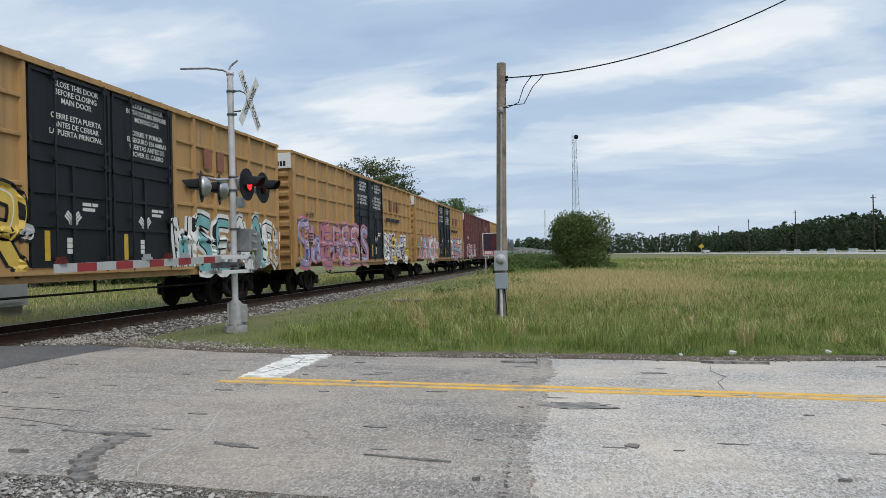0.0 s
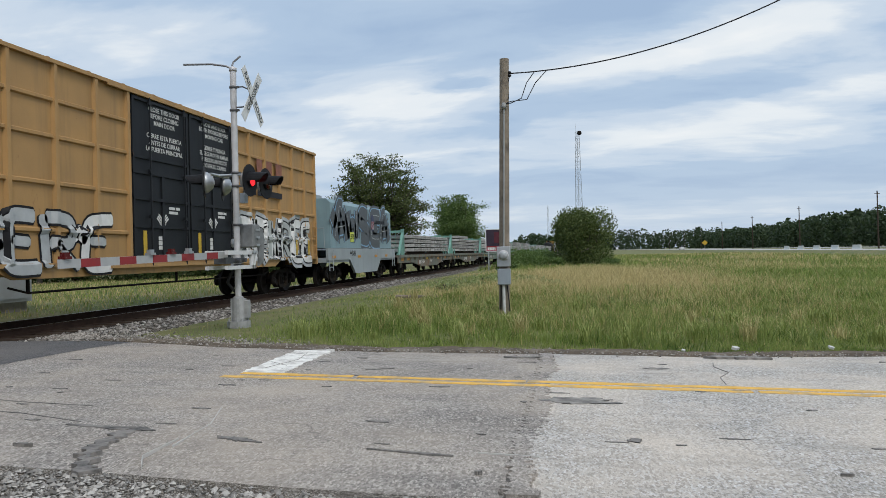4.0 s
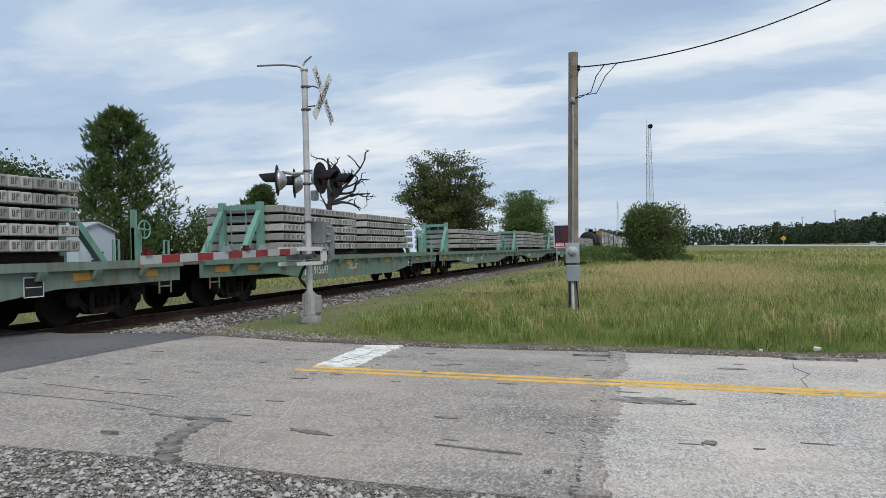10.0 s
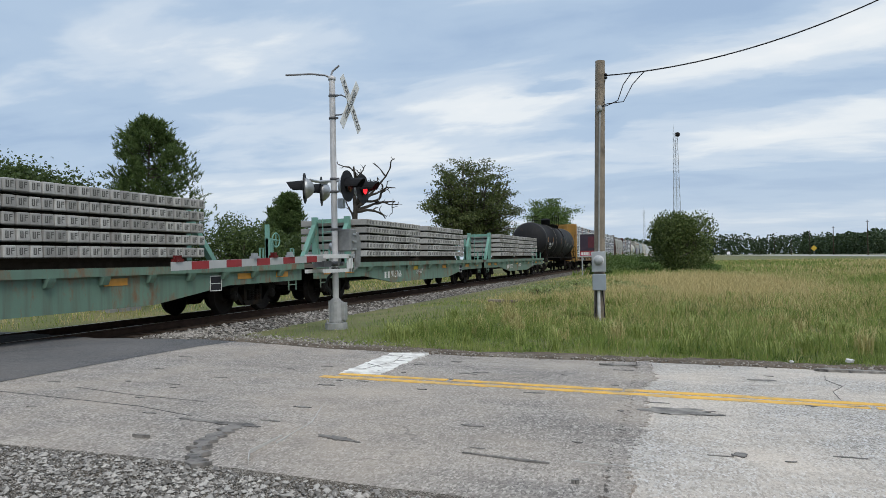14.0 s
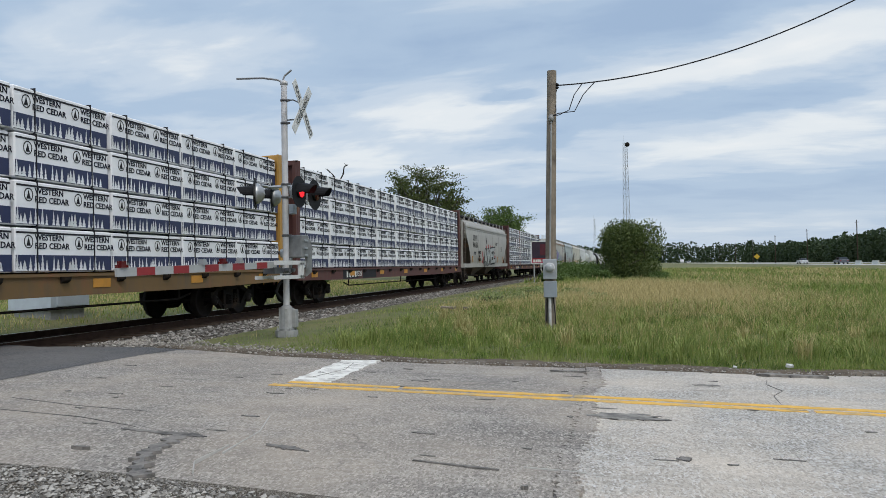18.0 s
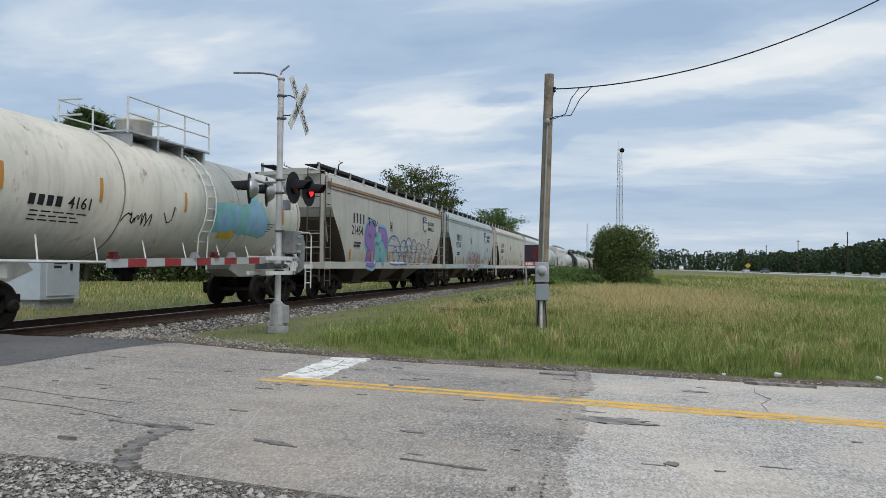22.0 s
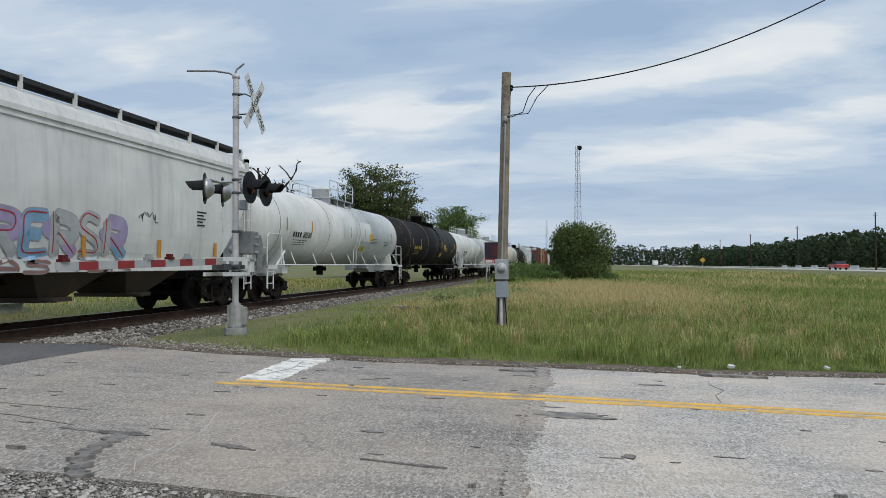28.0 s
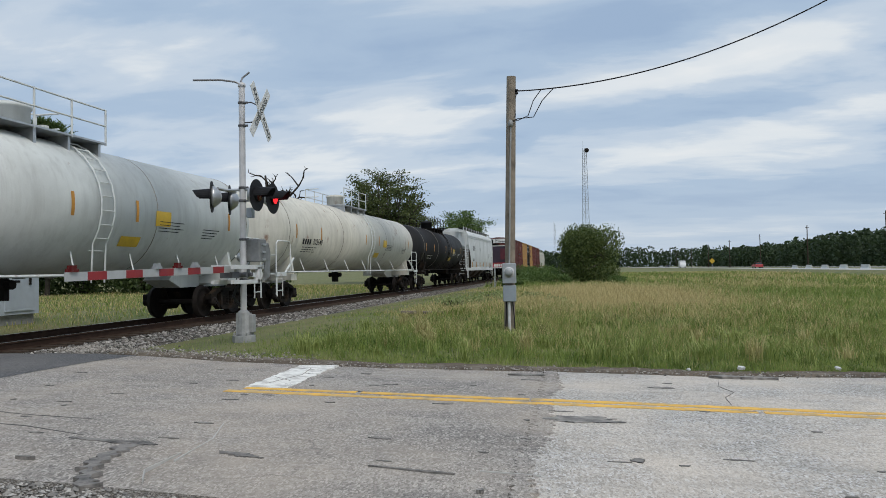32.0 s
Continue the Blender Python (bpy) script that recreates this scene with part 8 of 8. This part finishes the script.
def dry(x, y):
    n = noise.noise((x * 0.10 + 3, y * 0.07, 1.5)) + 0.5 * noise.noise((x * 0.5, y * 0.4, 4))
    belt = 2.4 * math.exp(-((x - 1.2) / 3.8) ** 2) * math.exp(-((y - 41) / 13) ** 2) + 0.45 * math.exp(-((x + 4.5) / 2.2) ** 2) * math.exp(-((y - 27) / 7) ** 2)
    away = max(0.25, min(1.0, (y - edge_y(x)) / 4.0))
    return max(0.03, min(0.95, (0.06 + 0.46 * n) * away + 1.0 * belt))


def sparse(x, y):
    """Bare near the ballast foot."""
    foot = max(0.0, min(1.0, (x + 7.6 - 0.02 * y) / 4.2)) if y < 60 else 1.0
    return max(0.10, foot)


def tall(x, y):
    rise = min(1.0, 0.28 + (y - edge_y(x)) * 0.32)
    return max(0.09, 0.235 + 0.24 * noise.noise((x * 0.6, y * 0.6, 7)) + 0.16 * noise.noise((x * 2.1, y * 2.1, 5))) * rise * (0.28 + 0.72 * sparse(x, y))


def rising(x):
    """Low near the ballast, full height out in the field."""
    return max(0.22, min(1.0, (x + 8.2) / 5.5))


def thick(x, y):
    return 0.0029 + 0.00024 * max(0, y - 12)


blades("green_grass", 105000, tract(10.1, 24, 1.25), tall, thick, GRASS_GREEN, "tall green roadside grass", 1, lambda x, y: (1 - dry(x, y)) * sparse(x, y))
blades("dry_grass", 16000, tract(10.1, 24, 1.1), lambda x, y: tall(x, y) * 1.2, thick, GRASS_DRY, "dry straw grass among the green", 2, lambda x, y: dry(x, y) * sparse(x, y))
blades("dark_weeds", 9000, tract(10.1, 26, 1.0), lambda x, y: tall(x, y) * 0.9, lambda x, y: 2.2 * thick(x, y), GRASS_DARK, "dark green weeds in the grass", 3, lambda x, y: max(0.02, noise.noise((x * 0.4, y * 0.4, 12))) * sparse(x, y))
blades("field_grass", 60000, tract(22, 62, 1.3), lambda x, y: 0.36 * rising(x), lambda x, y: 0.010 + 0.0003 * (y - 23), GRASS_GREEN, "green field grass", 4, lambda x, y: (1 - dry(x, y)) * max(0.25, rising(x)))
blades("field_straw", 44000, tract(22, 62, 1.2), lambda x, y: 0.42 * rising(x), lambda x, y: 0.008 + 0.0003 * (y - 23), GRASS_DRY, "tan seed heads over the field", 5, dry)
blades("far_grass", 26000, tract(60, 190, 1.2), lambda x, y: 0.45, lambda x, y: 0.03 + 0.0006 * (y - 60), GRASS_GREEN, "far green field grass", 6, lambda x, y: 1 - dry(x, y) * 0.8)
blades("far_straw", 12000, tract(60, 190, 1.2), lambda x, y: 0.5, lambda x, y: 0.025 + 0.0005 * (y - 60), GRASS_DRY, "far dry field grass", 7, dry)


def tufts(name, n, region, mat, label, seed, low, high):
    """Bunches of long arching blades that stand over the rest."""
    rg = random.Random(seed)
    verts, faces = [], []
    for k in range(n):
        x, y = region(rg)
        if y < edge_y(x) + 0.5 or x < -5.2 or rg.random() > sparse(x, y):
            continue
        z = ground_z(x, y) - 0.02
        h = rg.uniform(low, high)
        for q in range(rg.randint(26, 60)):
            a = rg.uniform(0, math.tau)
            out = h * rg.uniform(0.1, 0.75)
            ox, oy = x + rg.gauss(0, 0.06), y + rg.gauss(0, 0.06)
            w = 0.0045 + 0.0002 * y
            up = h * rg.uniform(0.6, 1.1)
            cx, cy = -math.sin(a) * w, math.cos(a) * w
            dx, dy = math.cos(a) * out, math.sin(a) * out
            i = len(verts)
            verts += [(ox - cx, oy - cy, z), (ox + cx, oy + cy, z), (ox + dx * 0.3 + cx, oy + dy * 0.3 + cy, z + up * 0.68), (ox + dx * 0.3 - cx, oy + dy * 0.3 - cy, z + up * 0.68),
                      (ox + dx * 0.75 + cx * 0.6, oy + dy * 0.75 + cy * 0.6, z + up), (ox + dx * 0.75 - cx * 0.6, oy + dy * 0.75 - cy * 0.6, z + up), (ox + dx * 1.1, oy + dy * 1.1, z + up * 0.9)]
            faces += [(i, i + 1, i + 2, i + 3), (i + 3, i + 2, i + 4, i + 5), (i + 5, i + 4, i + 6)]
    return tagged(new(name, raw_mesh(name, verts, faces, mat)), label, "grass", kind="stuff")


tufts("grass_tufts", 300, tract(10.4, 26, 1.3), foliage("tuft_grass", (0.15, 0.20, 0.045), (0.42, 0.46, 0.17)), "bunches of long arching green grass", 41, 0.16, 0.40)
tufts("seeding_tufts", 150, tract(11.5, 40, 1.2), foliage("seeding_grass", (0.32, 0.28, 0.12), (0.56, 0.50, 0.25)), "bunches of brown seeding grass", 42, 0.2, 0.42)


def across(rg):
    return rg.uniform(-34, -15.2), 10.5 + 55 * rg.random() ** 1.3


blades("mown_grass", 26000, across, lambda x, y: 0.16, lambda x, y: 0.008 + 0.0004 * (y - 10), GRASS_GREEN, "short grass beyond the track", 8)
blades("mown_straw", 12000, across, lambda x, y: 0.2, lambda x, y: 0.007 + 0.0004 * (y - 10), GRASS_DRY, "short dry grass beyond the track", 9)


# ---- far things ----
def equipment_shed():
    x0, x1, y0, y1 = -17.7, -16.2, 17.6, 19.15
    z = ground_z(-17, 18.5) - 0.03
    th = thing("equipment_shed", "white metal railway equipment shed with gabled roof", "shed", at=pose(0, 0, z))
    bm = bmesh.new()
    add_prism(bm, [(y0, 0.25), (y1, 0.25), (y1, 2.20), ((y0 + y1) / 2, 2.45), (y0, 2.20)], x0, x1, "x")
    part("wall", bm, plain("shed_white", (0.50, 0.56, 0.62), 0.5, 0.1, 0.08, 4, 0.05), th)
    bm = bmesh.new()
    ym = (y0 + y1) / 2
    add_prism(bm, [(y0 - 0.08, 2.18), (ym, 2.45), (y1 + 0.08, 2.18), (y1 + 0.08, 2.23), (ym, 2.51), (y0 - 0.08, 2.23)], x0 - 0.08, x1 + 0.08, "x")
    part("roof", bm, GALV, th)
    part("footing", bmesh_box(x0 + 0.1, x1 - 0.1, y0 + 0.1, y1 - 0.1, -0.2, 0.25), CAST, th)
    door = part("door", bmesh_box(x1, x1 + 0.03, ym - 0.55, ym + 0.55, 0.35, 2.15), bpy.data.materials["shed_white"], th)
    part("handle", bmesh_box(x1 + 0.03, x1 + 0.06, ym + 0.35, ym + 0.42, 1.1, 1.3), STEEL_DARK, door)
    bars(th, INK, x1 + 0.035, ym - 0.3, 1.6, [[0.5], [0.4], [0.5], [0.3]], 0.07, 0.12)


TOWER_STEEL = plain("tower_steel", (0.26, 0.27, 0.28), 0.6, 0.2, 0.2, 3, 0.05)


def lattice_tower(x, y, h, wide, name, label, dish):
    th = thing(name, label, "radio tower", at=pose(x, y, -0.5))
    bm = bmesh.new()
    legs = [(math.cos(a) , math.sin(a)) for a in (0.5, 2.6, 4.7)]
    n = max(6, int(h / 4))
    for cx, cy in legs:
        add_tube(bm, [(cx * wide, cy * wide, 0), (cx * wide * 0.45, cy * wide * 0.45, h)], 0.085 * wide / 2, 5)
    for k in range(n):
        u, u2 = k / n, (k + 1) / n
        w0, w1 = wide * (1 - 0.55 * u), wide * (1 - 0.55 * u2)
        for i in range(3):
            a, b = legs[i], legs[(i + 1) % 3]
            add_tube(bm, [(a[0] * w0, a[1] * w0, h * u), (b[0] * w1, b[1] * w1, h * u2)], 0.036 * wide / 2, 4)
            add_tube(bm, [(b[0] * w0, b[1] * w0, h * u), (a[0] * w1, a[1] * w1, h * u2)], 0.036 * wide / 2, 4)
            add_tube(bm, [(a[0] * w0, a[1] * w0, h * u), (b[0] * w0, b[1] * w0, h * u)], 0.036 * wide / 2, 4)
    part("lattice", bm, TOWER_STEEL, th)
    bm = bmesh.new()
    add_tube(bm, [(-wide * 0.3, 0, h), (-wide * 0.3, 0, h + h * 0.06)], 0.06, 4)
    part("antenna", bm, CAST, th)
    if dish:
        bm = bmesh.new()
        add_lathe(bm, [(0.1, -0.8), (1.0, -0.5), (1.25, 0.1), (1.2, 0.15)], (wide * 0.45, 0, h - 1.2), "y", 16)
        part("dish", bm, STEEL_DARK, th, "round dark microwave dish")


def roadside_sign():
    """A framed advertising board on two posts; its number is left as bars."""
    x, y, z = -6.9, 60.0, ground_z(-6.9, 60)
    th = thing("roadside_sign", "red and dark framed roadside board on white posts", "sign", at=pose(x, y, z))
    part("panel", bmesh_box(-0.85, 0.85, -0.03, 0.03, 1.55, 3.3), plain("board_dark", (0.035, 0.02, 0.035), 0.35, 0, 0.3, 2, 0.05), th, bevel=0.004)
    part("lower_panel", bmesh_box(-0.85, 0.85, -0.045, -0.031, 1.75, 1.95), RED_SHEET, th)
    bm = bmesh.new()
    for i, w in enumerate((0.16, 0.16, 0.16, 0.08, 0.16, 0.16, 0.16, 0.16)):
        add_box(bm, -0.75 + i * 0.19, -0.75 + i * 0.19 + w, -0.06, -0.046, 1.62, 1.85)
    part("marking", bm, CHALK, th)
    part("lower_band", bmesh_box(-0.85, 0.85, -0.045, -0.031, 1.56, 1.745), plain("board_magenta", (0.40, 0.03, 0.08), 0.4), th)
    part("picture_patch", bmesh_box(-0.2, 0.7, -0.045, -0.031, 2.2, 3.1), plain("board_red", (0.085, 0.012, 0.02), 0.4, 0, 0.6, 1.5, 0.0), th)
    for x0, x1, z0, z1 in ((-0.92, -0.85, 1.5, 3.35), (0.85, 0.92, 1.5, 3.35), (-0.92, 0.92, 3.3, 3.36), (-0.92, 0.92, 1.5, 1.56)):
        part("frame_rail", bmesh_box(x0, x1, -0.05, 0.04, z0, z1), WHITE, th)
    for px in (-0.7, 0.7):
        part("post", bmesh_box(px - 0.05, px + 0.05, 0.03, 0.12, -0.1, 3.2), GALV, th)


def highway():
    bm, bank = bmesh.new(), bmesh.new()
    for x0, x1 in ((38.5, 47.0), (60.0, 68.5)):
        v = [bm.verts.new(p) for p in ((x0, 50, 0.25), (x1, 50, 0.25), (x1, 900, 0.25), (x0, 900, 0.25))]
        bm.faces.new(v)
        add_prism(bank, [(x0 - 5, -0.9), (x1 + 5, -0.9), (x1 + 0.6, 0.22), (x0 - 0.6, 0.22)], 50, 900)
    tagged(new("highway_bank", mesh_of("highway_bank", bank, SOIL)), "low grassy bank under the highway", "embankment", kind="structure")
    ob = new("highway", mesh_of("highway", bm, plain("pale_concrete", (0.46, 0.455, 0.44), 0.9, 0, 0.12, 0.5, 0.1, 6)))
    tagged(ob, "pale concrete highway beyond the field", "road", kind="structure")
    for k, (x, y) in enumerate(((60, 152), (60, 203), (60, 256), (60, 309), (60, 362), (60, 420), (60, 490))):
        th = thing("power_pole", "dark wooden power pole beside the highway", "utility pole", "highway power poles", at=pose(x - 4.5, y, -0.5))
        bm = bmesh.new()
        add_tube(bm, [(0, 0, 0), (0, 0, 11.6)], 0.17, 8, 0.11)
        part("pole", bm, TIE_WOOD, th)
        part("cross_arm", bmesh_box(-0.45, 0.45, -0.05, 0.05, 11.0, 11.11), TIE_WOOD, th)
    for k, y in enumerate((300, 304, 308, 312, 316)):
        th = thing("road_barrier", "low white concrete barrier beside the highway", "barrier", "barriers", at=pose(50.5, (y * 0.75 + 15 * k) * 0.66, 0.1))
        bm = bmesh.new()
        add_prism(bm, [(-0.3, 0), (0.3, 0), (0.12, 0.4), (0.09, 0.85), (-0.09, 0.85), (-0.12, 0.4)], -2, 2)
        part("block", bm, WHITE, th)
    th = thing("warning_sign", "yellow diamond warning sign on a post", "road sign", at=pose(36.6, 232, -0.1))
    bm = bmesh.new()
    add_box(bm, -0.6, 0.6, -0.02, 0.02, -0.6, 0.6, Matrix.Translation((0, 0, 2.6)) @ Matrix.Rotation(radians(45), 4, "Y"))
    part("panel", bm, MARK_YELLOW, th)
    part("post", bmesh_box(-0.05, 0.05, 0.02, 0.08, 0, 3.0), GALV, th)


CARS = []


def road_car(colour, label, rows, tall=1.45, length=4.6, box=False):
    """A vehicle on the highway; it faces along +y in its own space."""
    th = thing("delivery_truck" if box else "car", label, "truck" if box else "car", "highway traffic")
    paint = plain("car_paint_%d" % len(CARS), colour, 0.3, 0.1, 0.05, 4, 0)
    h, w = length / 2, 0.92 if not box else 1.2
    bm = bmesh.new()
    if box:
        add_box(bm, -w, w, -h, h * 0.45, 0.6, tall)
    else:
        add_prism(bm, [(-h, 0.35), (h, 0.35), (h, 0.75), (h - 0.3, 0.9), (h * 0.45, 0.98), (-h * 0.95, 0.98), (-h, 0.85)], -w, w, "x")
    part("body", bm, paint, th)
    bm = bmesh.new()
    if box:
        add_prism(bm, [(h * 0.48, 0.5), (h, 0.5), (h, 1.4), (h * 0.85, 2.2), (h * 0.48, 2.3)], -w, w, "x")
        part("cab", bm, paint, th)
    else:
        add_prism(bm, [(-h * 0.85, 0.97), (h * 0.42, 0.97), (h * 0.12, tall), (-h * 0.6, tall)], -w * 0.85, w * 0.85, "x")
        part("cabin", bm, plain("car_glass_%d" % len(CARS), (0.02, 0.025, 0.03), 0.1), th)
        part("roof", bmesh_box(-w * 0.8, w * 0.8, -h * 0.58, h * 0.1, tall, tall + 0.03), paint, th)
    for y in (-h * 0.62, h * 0.62):
        for x in (-w, w):
            bm = bmesh.new()
            s = 1 if x > 0 else -1
            add_lathe(bm, [(0.33, -0.2 * s), (0.34, 0.0), (0.2, 0.01 * s)], (x, y, 0.34), "x", 14)
            part("wheel", bm, RUBBER, th)
    for x in (-w * 0.75, w * 0.75):
        part("tail_light", bmesh_box(x - 0.12, x + 0.12, -h - 0.02, -h, 0.7, 0.85), RED_SHEET, th)
        part("headlight", bmesh_box(x - 0.12, x + 0.12, h, h + 0.02, 0.6, 0.75), WHITE, th)
    CARS.append((th, rows))
    return th


def litter():
    for x, y, s in ((2.0, 10.45, 0.06), (3.3, 10.75, 0.05), (1.3, 10.2, 0.03)):
        th = thing("litter", "crumpled white wrapper in the roadside grass", "litter", "roadside litter", at=pose(x, y, slope(x, y) + 0.01, 20, 10, 30))
        bm = bmesh.new()
        add_prism(bm, blot(rng, s, s * 0.6, 9, 0.5), 0, s * 0.6, "z")
        part("wrapper", bm, WHITE, th)
    th = thing("timber_plank", "weathered grey plank lying in the weeds", "plank", at=pose(-5.1, 22.2, ground_z(-5.1, 22.2) + 0.12, 0, 2, 12))
    bm = bmesh.new()
    add_box(bm, -0.65, 0.65, -0.1, 0.1, -0.04, 0.04)
    part("board", bm, POLE_WOOD, th, bevel=0.01)
    th = thing("timber_plank", "weathered grey plank lying in the weeds", "plank", at=pose(-4.6, 23.0, ground_z(-4.6, 23) + 0.1, 0, 0, -8))
    bm = bmesh.new()
    add_box(bm, -0.5, 0.5, -0.08, 0.08, -0.04, 0.04)
    part("board", bm, POLE_WOOD, th, bevel=0.01)


equipment_shed()
lattice_tower(-0.9, 400, 66.0, 2.6, "radio_tower", "tall steel lattice radio tower with a dish", True)
lattice_tower(-23, 520, 33.0, 1.2, "slim_mast", "slim distant radio mast", False)
roadside_sign()
highway()
litter()
road_car((0.55, 0.56, 0.58), "silver car driving away on the highway", (43.0, 222.5 - 18.2 * 19, 18.2))
road_car((0.10, 0.11, 0.13), "dark car driving away on the highway", (43.0, 187 - 18.2 * 19, 18.2))
road_car((0.40, 0.05, 0.05), "red car driving away on the highway", (43.0, 134 - 17 * 28, 17))
road_car((0.70, 0.70, 0.70), "white box truck coming along the highway", (40.8, 417 + 19.5 * 28, -19.5), 3.2, 7.5, True)
road_car((0.62, 0.62, 0.60), "white car driving away on the highway", (43.0, 264, 17.6))


def motions():
    for ob, y in TRAIN:
        walk(ob, [(t, pose(XC, y - SPEED * t, CAR_Z)) for t in (0, 16, 32)])
    # wheels roll while their car passes the crossing
    for wheels, y in WHEELS:
        for ob in wheels:
            at = ob.location.copy()
            far = y + ob.parent.location.y + at.y
            t0 = max(0.0, min(31.9, (far - 30) / SPEED))
            t1 = max(t0 + 0.1, min(32.0, (far - 2) / SPEED))
            n = max(1, math.ceil((t1 - t0) * FPS))
            rows = [(0.0, 0.0)] if t0 > 0.05 else []
            rows += [(t0 + k / FPS, k * 83.4) for k in range(n + 1) if t0 + k / FPS <= 32.0]
            if rows[-1][0] < 31.96:
                rows.append((32.0, rows[-1][1]))
            walk(ob, [(t, pose(at.x, at.y, at.z, a)) for t, a in rows])
    for ob, (x, y, v) in CARS:
        walk(ob, [(t, pose(x, y + v * t, 0.255, 0, 0, 0 if v > 0 else 180)) for t in (0, 16, 32)])
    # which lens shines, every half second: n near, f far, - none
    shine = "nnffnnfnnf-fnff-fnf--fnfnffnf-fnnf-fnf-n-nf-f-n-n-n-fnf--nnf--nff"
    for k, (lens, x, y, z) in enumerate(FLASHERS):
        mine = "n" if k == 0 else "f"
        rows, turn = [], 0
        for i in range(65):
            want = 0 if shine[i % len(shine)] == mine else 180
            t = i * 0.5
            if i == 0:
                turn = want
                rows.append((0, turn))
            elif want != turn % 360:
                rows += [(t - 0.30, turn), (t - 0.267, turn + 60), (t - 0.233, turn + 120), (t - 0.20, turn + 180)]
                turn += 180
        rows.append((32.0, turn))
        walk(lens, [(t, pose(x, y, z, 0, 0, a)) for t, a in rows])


motions()
